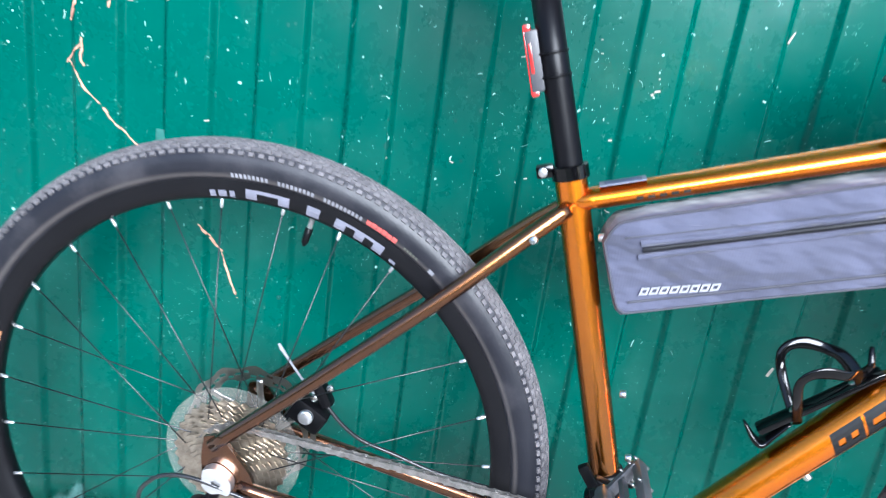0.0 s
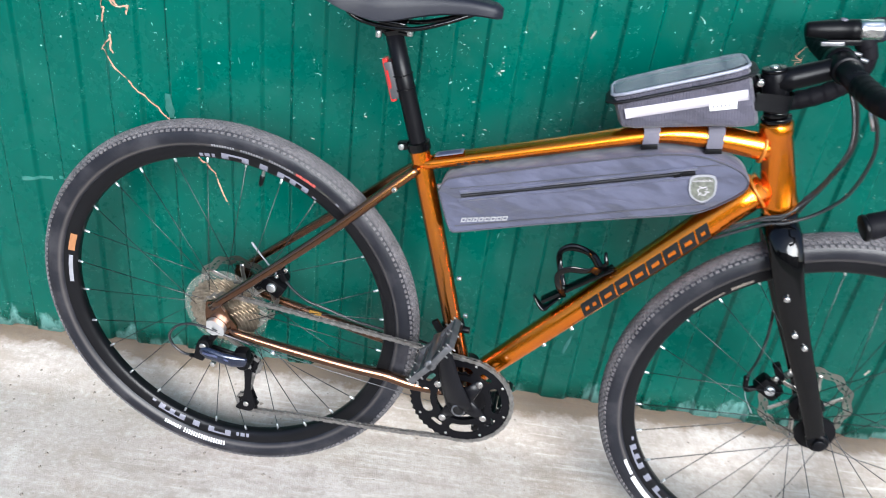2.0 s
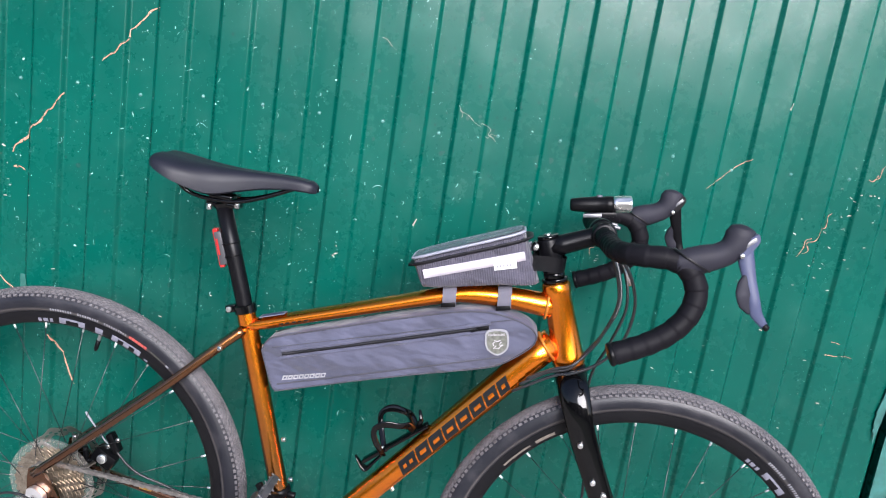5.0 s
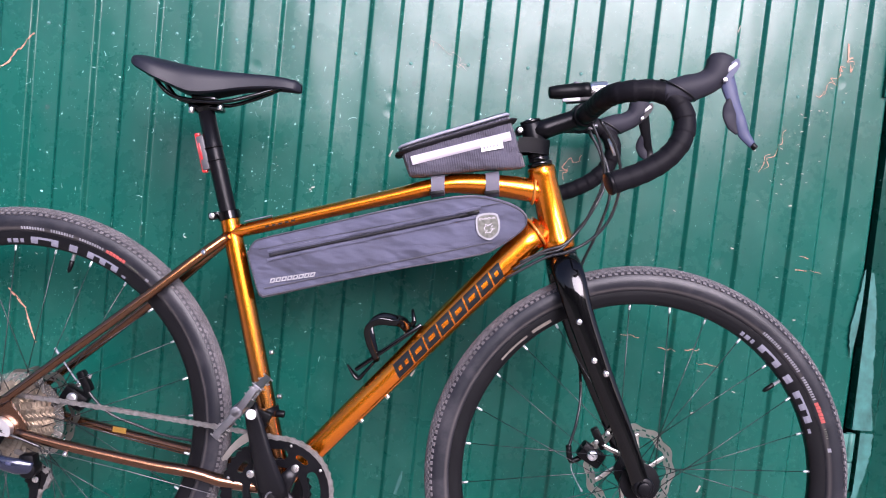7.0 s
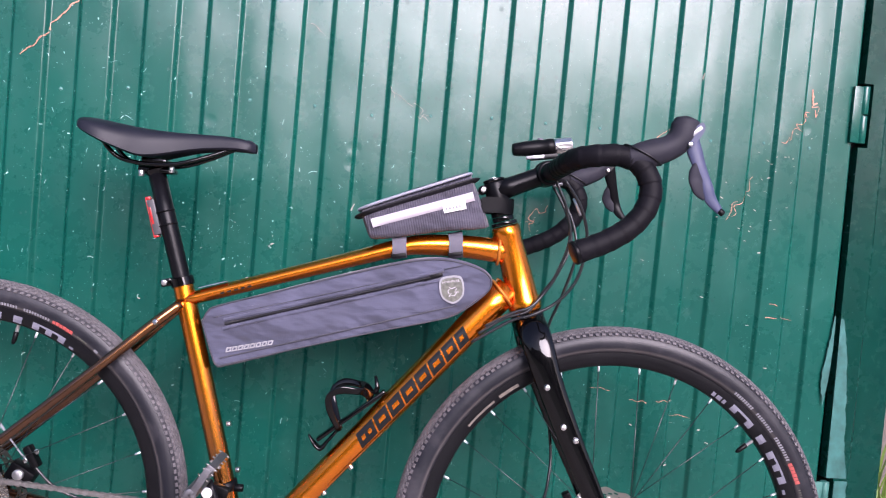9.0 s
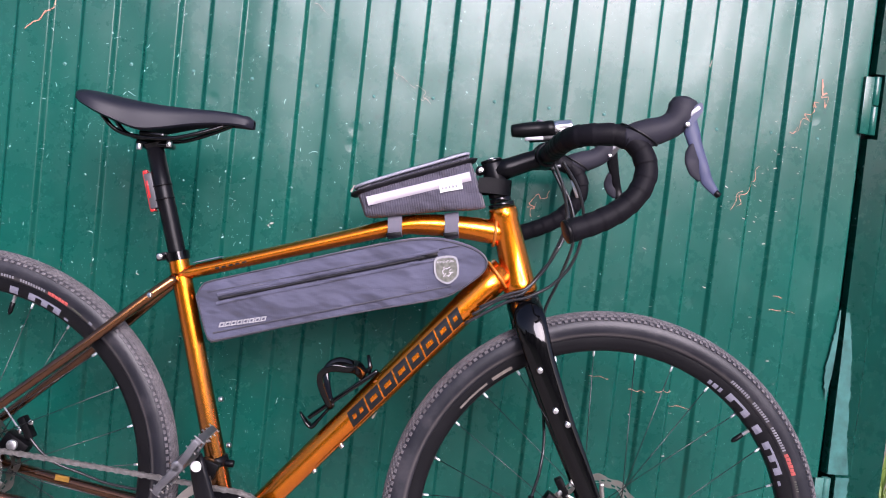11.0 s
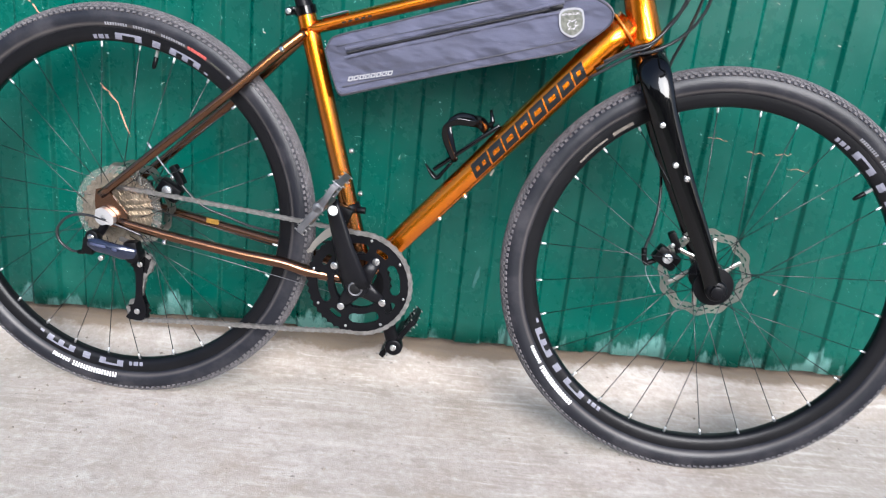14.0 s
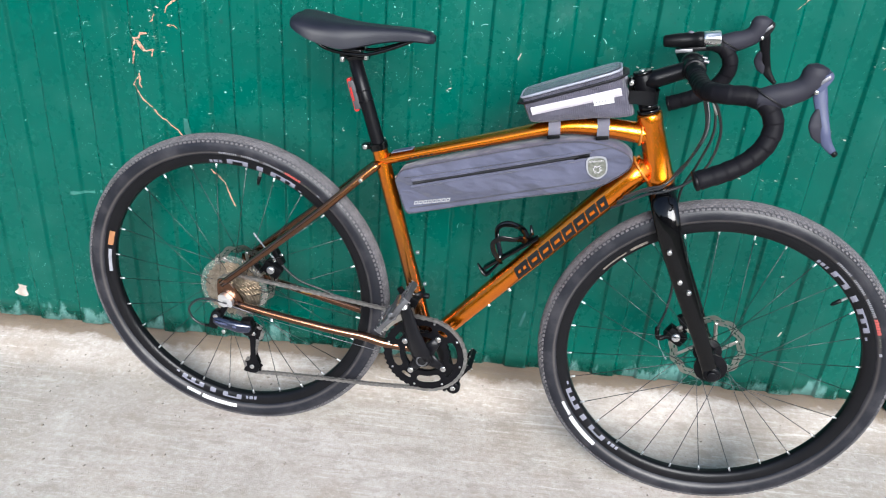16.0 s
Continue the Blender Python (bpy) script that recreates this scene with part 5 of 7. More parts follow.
        bike("axle", bm, M_STEEL, ped, "bright pedal axle")
    return crank


M_PALEMARK = mat("pale_grey_print", (0.19, 0.19, 0.21), 0.5, var=0.15, scale=60)
M_CHAINRINGS = mat("scuffed_grey_alloy", (0.15, 0.15, 0.16), 0.4, 0.8, var=0.25, scale=60)


def make_drivetrain():
    # front derailleur
    C = BB
    bm = bmesh.new()
    arcs = []
    for r, grow in ((0.096, 0.0), (0.113, 0.009)):
        arcs.append([(C.x + (r - grow * i / 8) * math.cos(t), C.z + (r - grow * i / 8) * math.sin(t)) for i, t in ((i, radians(106 + 44 * i / 8)) for i in range(9))])
    outline = arcs[0] + arcs[1][::-1]
    plate(bm, [outline], -0.0555, -0.057)
    plate(bm, [outline], -0.043, -0.0445)
    block(bm, pose(C.x - 0.0865, -0.05, C.z + 0.051, 0, 58, 0), (0.006, 0.013, 0.012), 0.001)
    fd = bike("front_derailleur", bm, M_ROTOR, label="grey steel front derailleur cage")
    bm = bmesh.new()
    block(bm, pose(0.40, -0.03, 0.045, 0, 20, 0), (0.03, 0.016, 0.028), 0.004)
    block(bm, pose(0.385, -0.036, 0.06, 0, -35, 0), (0.012, 0.01, 0.04), 0.003)
    p = mix(BB, SEAT_TOP, 0.27)
    u = (SEAT_TOP - BB).normalized()
    tube(bm, [p - u * 0.008, p - u * 0.007, p + u * 0.007, p + u * 0.008], [0.018, 0.02, 0.02, 0.018], 20)
    rod(bm, p + Vector((0.016, -0.006, 0)), p + Vector((0.03, -0.006, 0)), 0.006, 0.001, 12)
    bike("clamp", bm, M_PLASTIC, fd, "black clamp and linkage")
    # rear derailleur
    bm = bmesh.new()
    plate(bm, [[(v.x, v.y) for v in bez([(x, z, 0) for x, z in [(-0.018, 0.012), (-0.008, 0.0165), (0.004, 0.012), (0.0135, 0.002), (0.012, -0.012), (0.002, -0.012), (-0.008, -0.014), (-0.018, -0.006), (-0.018, 0.012)]], 4)][:-1], circle(-0.003, -0.001, 0.0055, 16)], -0.07, -0.0815)
    rod(bm, (-0.003, -0.066, -0.001), (-0.003, -0.078, -0.001), 0.0056, 0.001, 16)
    rd = bike("rear_derailleur", bm, M_SILVER, label="rear derailleur with bright hanger bolt")
    bm = bmesh.new()
    tube(bm, bez([(-0.004, -0.073, -0.006), (-0.008, -0.073, -0.02), (-0.016, -0.074, -0.034)], 4), 0.008, 12, 0.005)
    bike("hanger", bm, M_SATIN, rd, "dark derailleur hanger")
    bm = bmesh.new()
    rod(bm, (-0.022, -0.07, -0.036), (-0.022, -0.09, -0.036), 0.0125, 0.003, 18)
    block(bm, pose(-0.028, -0.082, -0.052, 0, 10, 0), (0.02, 0.022, 0.03), 0.005)
    tube(bm, [(-0.03, -0.086, -0.062), (-0.05, -0.082, -0.068)], [0.005, 0.0035], 10)
    bike("knuckle", bm, M_PLASTIC, rd, "black upper pivot knuckle")
    bm = bmesh.new()
    rod(bm, (-0.022, -0.0895, -0.036), (-0.022, -0.092, -0.036), 0.006, 0.0008, 14)
    bike("bolt", bm, M_STEEL, rd, "bright pivot bolt")
    bm = bmesh.new()
    block(bm, pose(0.046, -0.075, -0.055, 0, -8, 0), (0.026, 0.024, 0.036), 0.007)
    rod(bm, (0.048, -0.06, -0.062), (0.048, -0.088, -0.062), 0.0135, 0.003, 18)
    bike("knuckle", bm, M_PLASTIC, rd, "black lower pivot knuckle")
    bm = bmesh.new()
    tube(bm, bez([(-0.03, -0.088, -0.045), (-0.012, -0.091, -0.0475), (0.012, -0.092, -0.051), (0.034, -0.09, -0.055), (0.056, -0.084, -0.058)], 5), lerps([0.004, 0.0065, 0.007, 0.0065, 0.004], 21), 14, lerps([0.009, 0.0125, 0.0115, 0.013, 0.01], 21), side=(0, 1, 0))
    bike("outer_link", bm, M_DRBODY, rd, "glossy blue-black outer link")
    bm = bmesh.new()
    tube(bm, [(-0.024, -0.071, -0.05), (0.012, -0.07, -0.058), (0.05, -0.069, -0.064)], [0.004, 0.005, 0.004], 12, [0.009, 0.01, 0.009], side=(0, 1, 0))
    bike("inner_link", bm, M_PLASTIC, rd, "black inner link")
    # highlight of the glossy link, drawn as two paler blue strips
    for x0, x1, z0, z1 in ((-0.02, 0.008, -0.0445, -0.047), (0.019, 0.028, -0.049, -0.0505)):
        bm = bmesh.new()
        tube(bm, [(x0, -0.0975, z0), (mix(x0, x1, 0.5), -0.0985, mix(z0, z1, 0.5)), (x1, -0.0978, z1)], 0.0012, 8, 0.0026, side=(0, 1, 0))
        bike("mark", bm, M_LEVER, rd, "pale blue strip drawn as a highlight")
    bm = bmesh.new()
    rod(bm, (-0.004, -0.086, -0.07), (-0.004, -0.094, -0.07), 0.0048, 0.001, 12)
    bike("bolt", bm, M_STEEL, rd, "bright cable bolt")
    bm = bmesh.new()
    for y in (-0.060, -0.049):
        out = [(0.04, -0.058), (0.056, -0.062), (0.056, -0.10), (0.054, -0.14), (0.062, -0.166), (0.056, -0.188), (0.036, -0.19), (0.024, -0.186), (0.036, -0.168), (0.042, -0.14), (0.042, -0.1)]
        plate(bm, [[(v.x, v.y) for v in bez([(x, z, 0) for x, z in out + out[:1]], 3)][:-1]], y, y + 0.0018)
    bike("cage", bm, M_SATIN, rd, "black jockey wheel cage")
    for x, z in ((0.052, -0.083), (0.046, -0.172)):
        bm = bmesh.new()
        plate(bm, [circle(x, z, 0.0195, 44, 0.0022, 11), circle(x, z, 0.007, 12)], -0.057, -0.051)
        bike("jockey_wheel", bm, M_PLASTIC, rd)
        bm = bmesh.new()
        rod(bm, (x, -0.062, z), (x, -0.0645, z), 0.0052, 0.0008, 14)
        bike("bolt", bm, M_STEEL, rd, "bright pivot bolt")
    # chain: plates and rollers along its run
    run = []
    ring = [(BB.x + 0.001 + 0.0905 * math.cos(radians(a)), -0.0513, BB.z + 0.001 + 0.0905 * math.sin(radians(a))) for a in range(94, -100, -6)]
    run += [(0.0 + 0.0445 * math.cos(radians(a)), -0.0355, 0.0445 * math.sin(radians(a))) for a in range(240, 85, -10)]
    run += [(0.1, -0.04, 0.041), (0.22, -0.0445, 0.0345), (0.33, -0.049, 0.028)]
    run += ring
    run += [(0.33, -0.0535, -0.1690), (0.2, -0.0535, -0.1775), (0.1, -0.054, -0.1855)]
    run += [(0.046 + 0.0195 * math.cos(radians(a)), -0.054, -0.172 + 0.0195 * math.sin(radians(a))) for a in range(265, 80, -20)]
    run += [(0.052 + 0.0195 * math.cos(radians(a)), -0.054, -0.083 + 0.0195 * math.sin(radians(a))) for a in range(-70, 100, 20)]
    run += [(0.03, -0.045, -0.055), (0.0, -0.037, -0.046)]
    pts = [Vector(p) for p in run]
    dense = []
    for a, b in zip(pts, pts[1:]):
        m = max(1, int((b - a).length / 0.001))
        dense += [mix(a, b, i / m) for i in range(m)]
    pins, acc = [dense[0]], 0.0
    for a, b in zip(dense, dense[1:]):
        acc += (b - a).length
        if acc >= 0.0127:
            pins.append(b)
            acc = 0.0
    bm = bmesh.new()
    for i, (a, b) in enumerate(zip(pins, pins[1:])):
        d = (b - a).normalized()
        wide = 0.0033 if i % 2 else 0.0024
        up = d.cross(Vector((0, 1, 0))).normalized()
        for s in (-1, 1):
            ringv = []
            for h in (-0.0004, 0.0004):
                y = Vector((0, s * wide + h, 0))
                pr = [a - d * 0.0042 + y, a - d * 0.002 + up * 0.0041 + y, mix(a, b, 0.5) + up * 0.0029 + y, b + d * 0.002 + up * 0.0041 + y, b + d * 0.0042 + y,
                      b + d * 0.002 - up * 0.0041 + y, mix(a, b, 0.5) - up * 0.0029 + y, a - d * 0.002 - up * 0.0041 + y]
                ringv.append([bm.verts.new(p) for p in pr])
            bm.faces.new(ringv[0])
            bm.faces.new(ringv[1][::-1])
            for k in range(8):
                bm.faces.new((ringv[0][k], ringv[1][k], ringv[1][(k + 1) % 8], ringv[0][(k + 1) % 8]))
        cyl(bm, a - Vector((0, 0.0042, 0)), a + Vector((0, 0.0042, 0)), 0.0022, seg=8)
    bike("chain", bm, M_CHAIN, label="oily grey roller chain", smooth=False)


def make_brake(c, rear):
    """A mechanical disc caliper of the far side, with its round adjuster facing the camera."""
    bm = bmesh.new()
    c = Vector(c)
    block(bm, Matrix.Translation(c) @ pose(0, 0, 0, 0, 30, 0), (0.045, 0.026, 0.03), 0.006)
    block(bm, Matrix.Translation(c + Vector((0.012, 0.006, 0.028))) @ pose(0, 0, 0, 0, 60, 0), (0.04, 0.018, 0.014), 0.004)
    tube(bm, bez([c + Vector((-0.016, 0.004, -0.008)), c + Vector((-0.034, 0.0, -0.014)), c + Vector((-0.04, 0.0, 0.012))], 4), [0.005] * 9, 8)
    b = bike("brake_caliper", bm, M_PLASTIC, label="black mechanical disc brake caliper")
    bm = bmesh.new()
    rod(bm, c + Vector((0, -0.011, 0.002)), c + Vector((0, -0.019, 0.002)), 0.009, 0.002, 18)
    bike("adjuster", bm, M_SILVER, b, "silver pad adjuster knob")
    for dx, dz in ((0.024, 0.04), (0.006, 0.024)):
        bm = bmesh.new()
        rod(bm, c + Vector((dx, -0.004, dz)), c + Vector((dx, -0.009, dz)), 0.0045, 0.001, 10)
        bike("bolt", bm, M_STEEL, b)
    return b


frame_part = make_frame()
fork_part = make_fork()
rear_wheel = make_wheel((-0.010, 0, -0.002), True, 77)
front_wheel = make_wheel(FRONT, False, 39.6)
crank_part = make_cranks()
make_drivetrain()
make_brake((0.059, 0.045, 0.03), True)
make_brake((0.9635, 0.045, 0.0185), False)


def make_seat():
    bm = bmesh.new()
    top = Vector((0.2535, 0, 0.546))
    u = (top - SEAT_TOP).normalized()
    tube(bm, [SEAT_TOP - u * 0.05, SEAT_TOP, mix(SEAT_TOP, top, 0.5), top], 0.0138, 24)
    post = bike("seatpost", bm, M_SATIN, label="satin black alloy seatpost")
    bm = bmesh.new()
    tube(bm, [top - u * 0.006, top + u * 0.002, top + u * 0.006], [0.0135, 0.0155, 0.013], 20, [0.0135, 0.022, 0.02], side=(0, 1, 0))
    block(bm, pose(0.256, 0, 0.5475, 0, 2, 0), (0.058, 0.026, 0.009), 0.004)
    block(bm, pose(0.255, 0, 0.5615, 0, 2, 0), (0.04, 0.05, 0.007), 0.003)
    bike("saddle_clamp", bm, M_BLACK, post, "black two-bolt saddle clamp")
    for x, z in ((0.2335, 0.5365), (0.2805, 0.5455)):
        bm = bmesh.new()
        rod(bm, (x, -0.011, z - 0.001), (x, -0.011, z + 0.009), 0.0048, 0.001, 14)
        bike("bolt", bm, M_STEEL, post, "bright clamp bolt")
    # collar with its bolt at the back
    bm = bmesh.new()
    tube(bm, [SEAT_TOP - u * 0.007, SEAT_TOP - u * 0.006, SEAT_TOP + u * 0.007, SEAT_TOP + u * 0.008], [0.0165, 0.0188, 0.0188, 0.0165], 24)
    block(bm, pose(SEAT_TOP.x - 0.024, 0, SEAT_TOP.z - 0.003, 0, -16, 0), (0.018, 0.016, 0.013), 0.003)
    col = bike("seat_collar", bm, M_BLACK, label="black seat collar")
    bm = bmesh.new()
    rod(bm, (SEAT_TOP.x - 0.026, -0.008, SEAT_TOP.z - 0.003), (SEAT_TOP.x - 0.026, -0.0125, SEAT_TOP.z - 0.003), 0.0048, 0.001, 14)
    bike("bolt", bm, M_STEEL, col, "bright collar bolt")
    # saddle: cross-sections from the tail to the nose
    secs = [(0.141, 0.042, 0.6165, 0.6075), (0.146, 0.058, 0.62, 0.602), (0.162, 0.066, 0.6205, 0.5935), (0.183, 0.067, 0.6185, 0.584), (0.21, 0.059, 0.6155, 0.5745), (0.234, 0.048, 0.6135, 0.568), (0.255, 0.0395, 0.6125, 0.5695),
            (0.285, 0.0305, 0.612, 0.577), (0.32, 0.0245, 0.6125, 0.5855), (0.355, 0.0215, 0.613, 0.5905), (0.385, 0.02, 0.6115, 0.592), (0.402, 0.0165, 0.607, 0.591), (0.4105, 0.009, 0.6005, 0.5915)]
    bm = bmesh.new()
    dense = [Vector((a, b, c)) for a, b, c, _ in secs]
    low = [Vector((a, d, 0)) for a, _, _, d in secs]
    dense, low = bez(dense, 4), bez(low, 4)
    rings = []
    for p, q in zip(dense, low):
        x, w, zt, ze = p.x, p.y, p.z, q.y
        pts = []
        for k in range(17):
            t = math.pi * k / 16
            cy, cz = math.cos(t), math.sin(t)
            dip = 0.003 * math.exp(-(cy * w / 0.012) ** 2) if w > 0.018 else 0
            pts.append((w * math.copysign(abs(cy) ** 0.75, cy), ze + (zt - ze) * cz ** 0.6 - dip))
        pts += [(-w * 0.86, ze - 0.003), (-w * 0.5, ze + 0.008), (0, ze + 0.011), (w * 0.5, ze + 0.008), (w * 0.86, ze - 0.003)]
        rings.append([bm.verts.new((x, y, z)) for y, z in pts])
    n = len(rings[0])
    for a, b in zip(rings, rings[1:]):
        for k in range(n):
            bm.faces.new((a[k], a[(k + 1) % n], b[(k + 1) % n], b[k]))
    bm.faces.new(rings[0][::-1])
    bm.faces.new(rings[-1])
    bmesh.ops.recalc_face_normals(bm, faces=bm.faces[:])
    sad = bike("saddle", bm, M_SADDLE, label="slim matt black saddle")
    for s in (-1, 1):
        bm = bmesh.new()
        tube(bm, bez([(0.17, 0.028 * s, 0.594), (0.18, 0.026 * s, 0.579), (0.2, 0.022 * s, 0.562), (0.235, 0.022 * s, 0.5555), (0.285, 0.022 * s, 0.5575), (0.33, 0.016 * s, 0.572), (0.375, 0.008 * s, 0.592)], 5), 0.0035, 10)
        bike("rail", bm, M_BLACK, sad, "black steel saddle rail")
    bm = bmesh.new()
    block(bm, pose(0.18, 0, 0.589, 0, 18, 0), (0.035, 0.075, 0.012), 0.004)
    bike("saddle_base", bm, M_PLASTIC, sad, "black plastic rear rail bridge")


CLAMP = Vector((0.884, 0, 0.595))
BAR_Y = -0.015


def make_cockpit():
    up = (HT_TOP - HT_BOT).normalized()
    s0, s1 = HT_TOP + up * 0.026, HT_TOP + up * 0.074
    bm = bmesh.new()
    rod(bm, s0, s1, 0.0182, 0.003, 24)
    a = (s0 + s1) / 2 + Vector((0, 0, 0.008))
    tube(bm, [a, mix(a, CLAMP, 0.25), mix(a, CLAMP, 0.75), CLAMP], [0.0185, 0.0165, 0.0155, 0.016], 20, [0.019, 0.0165, 0.0155, 0.0165], side=(0, 1, 0))
    rod(bm, CLAMP + Vector((0, -0.024, 0)), CLAMP + Vector((0, 0.024, 0)), 0.0205, 0.003, 24)
    stem = bike("stem", bm, M_SATIN, label="satin black alloy stem")
    bm = bmesh.new()
    rod(bm, s1 - up * 0.001, s1 + up * 0.005, 0.0175, 0.002, 22)
    bike("top_cap", bm, M_BLACK, stem, "black stem top cap")
    bm = bmesh.new()
    rod(bm, s1 + up * 0.004, s1 + up * 0.0075, 0.006, 0.001, 14)
    bike("bolt", bm, M_STEEL, stem, "bright top cap bolt")
    for k in (0.22, 0.78):
        bm = bmesh.new()
        p = mix(s0, s1, k) + Vector((-0.021, 0, -0.006))
        rod(bm, p + Vector((0, -0.017, 0)), p + Vector((0, 0.017, 0)), 0.0075, 0.002, 14)
        bike("pinch_lug", bm, M_BLACK, stem)
        bm = bmesh.new()
        rod(bm, p + Vector((0, -0.0175, 0)), p + Vector((0, -0.0205, 0)), 0.0046, 0.0008, 12)
        bike("bolt", bm, M_STEEL, stem, "bright pinch bolt")
    for sz in (-1, 1):
        for sy in (-1, 1):
            bm = bmesh.new()
            rod(bm, CLAMP + Vector((0.012, 0.016 * sy, 0.017 * sz)), CLAMP + Vector((0.0225, 0.016 * sy, 0.0155 * sz)), 0.003, 0.0008, 10)
            bike("bolt", bm, M_CHAINRINGS, stem, "grey faceplate bolt")
    # handlebar: one swept line for each side; the tape is wound in overlapping turns
    bm = bmesh.new()
    tube(bm, [CLAMP + Vector((0, -0.075 + BAR_Y, 0)), CLAMP + Vector((0, 0.075 + BAR_Y, 0))], 0.0158, 20)
    bar = bike("handlebar", bm, M_SATIN, label="flared drop handlebar in black tape")
    for s in (-1, 1):
        half = [(0.884, 0.045, 0.595), (0.885, 0.10, 0.596), (0.887, 0.15, 0.598), (0.897, 0.183, 0.602), (0.921, 0.2, 0.6055), (0.951, 0.204, 0.607), (0.975, 0.206, 0.598), (0.9895, 0.208, 0.577), (0.992, 0.211, 0.556), (0.983, 0.216, 0.531), (0.962, 0.221, 0.507), (0.931, 0.226, 0.487), (0.893, 0.231, 0.47)]
        line = bez([(x - (0.075 * y if s > 0 else 0), y * s + BAR_Y, z) for x, y, z in half], 14)
        acc, rs = 0.0, []
        for i, p in enumerate(line):
            if i:
                acc += (p - line[i - 1]).length
            saw = (acc / 0.0215) % 1.0
            rs.append(0.0149 + 0.0012 * saw)
        bm = bmesh.new()
        tube(bm, line, rs, 18)
        bike("bar_tape", bm, M_TAPE, bar, "wound black handlebar tape")
        bm = bmesh.new()
        e, f = line[-1], line[-4]
        dd = (e - f).normalized()
        rod(bm, e - dd * 0.002, e + dd * 0.0045, 0.0165, 0.002, 18)
        bike("end_plug", bm, M_PLASTIC, bar, "black bar end plug")
        # brake hood
        oy = 0.207 * s + BAR_Y
        hx = -0.0155 if s > 0 else 0.0
        bm = bmesh.new()
        hood = bez([(0.957, oy, 0.604), (0.975, oy, 0.609), (0.992, oy, 0.6145), (1.009, oy, 0.621), (1.0225, oy, 0.63), (1.031, oy, 0.642), (1.034, oy, 0.654), (1.035, oy, 0.6635), (1.0355, oy, 0.668)], 5)
        tube(bm, hood, lerps([0.0135, 0.0158, 0.0162, 0.0155, 0.015, 0.0155, 0.0148, 0.012, 0.004], len(hood)), 22, lerps([0.0145, 0.0185, 0.0195, 0.0175, 0.0175, 0.0195, 0.0205, 0.0165, 0.005], len(hood)), side=(0, 1, 0))
        lev = bike("brake_lever", bm, M_RUBBER, label="dual control brake lever in a black rubber hood")
        lev.location.x += hx
        # raised lip where the hood is rolled over the tape
        bm = bmesh.new()
        rim_pts = [Vector((mix(0.9525, 1.0035, (1 - math.cos(t)) / 2), oy + 0.0172 * math.sin(t), mix(0.6225, 0.5985, (1 - math.cos(t)) / 2))) for t in (2 * math.pi * i / 28 for i in range(29))]
        tube(bm, rim_pts, 0.0014, 6, caps=False)
        bike("hood_edge", bm, M_PRINT, lev, "thin rolled hood edge")
        bm = bmesh.new()
        plate(bm, [[(v.x, v.y) for v in bez([(x, z, 0) for x, z in ((1.03, 0.638), (1.046, 0.655), (1.054, 0.6595), (1.057, 0.65), (1.05, 0.637), (1.041, 0.626), (1.032, 0.628), (1.03, 0.638))], 3)][:-1]], oy - 0.0125, oy + 0.0125)
        bike("lever_body", bm, M_LEVER if s < 0 else M_SATIN, lev, "blue-grey lever head" if s < 0 else "dark lever head")
        bm = bmesh.new()
        block(bm, pose(1.0505, oy, 0.65, 0, -42, 0), (0.017, 0.02, 0.004), 0.0012)
        block(bm, pose(1.046, oy - 0.0128, 0.6475, 0, -44, 0), (0.017, 0.0012, 0.0055), 0.0005)
        bike("badge_plate", bm, M_CHAINRINGS, lev, "bright front plate")
        bm = bmesh.new()
        rod(bm, (1.0375, oy - 0.0162, 0.6285), (1.0375, oy + 0.0162, 0.6285), 0.0034, 0.0008, 14)
        bike("pivot", bm, M_STEEL, lev, "bright lever pivot")
        bm = bmesh.new()
        o2 = oy - 0.02 if s < 0 else oy + 0.016
        blade = bez([(1.043, oy, 0.641), (1.0475, mix(oy, o2, 0.3), 0.619), (1.055, mix(oy, o2, 0.6), 0.596), (1.063, o2, 0.573), (1.069, o2, 0.5565), (1.0835, o2, 0.5405)], 5)
        tube(bm, blade, lerps([0.0062, 0.005, 0.0042, 0.0036, 0.0034, 0.003], len(blade)), 18, lerps([0.0095, 0.0108, 0.0086, 0.0078, 0.0084, 0.0048], len(blade)), side=(0, 1, 0))
        bike("lever_blade", bm, M_LEVER if s < 0 else M_SATIN, lev, "satin blue-grey lever blade" if s < 0 else "dark lever blade")
        bm = bmesh.new()
        shift = bez([(1.049, mix(oy, o2, 0.5), 0.606), (1.0475, mix(oy, o2, 0.7), 0.592), (1.0475, o2, 0.579), (1.0535, o2, 0.566), (1.0605, o2, 0.555)], 5)
        tube(bm, shift, lerps([0.003, 0.0035, 0.0035, 0.003, 0.002], len(shift)), 14, lerps([0.003, 0.0085, 0.0105, 0.0095, 0.003], len(shift)), side=(0, 1, 0))
        bike("shift_paddle", bm, M_RUBBER, lev, "dark grey shift paddle")
        bm = bmesh.new()
        rod(bm, (1.0815, o2, 0.5425), (1.088, o2, 0.5375), 0.0046, 0.0012, 10)
        bike("lever_tip", bm, M_PLASTIC, lev, "black lever tip")
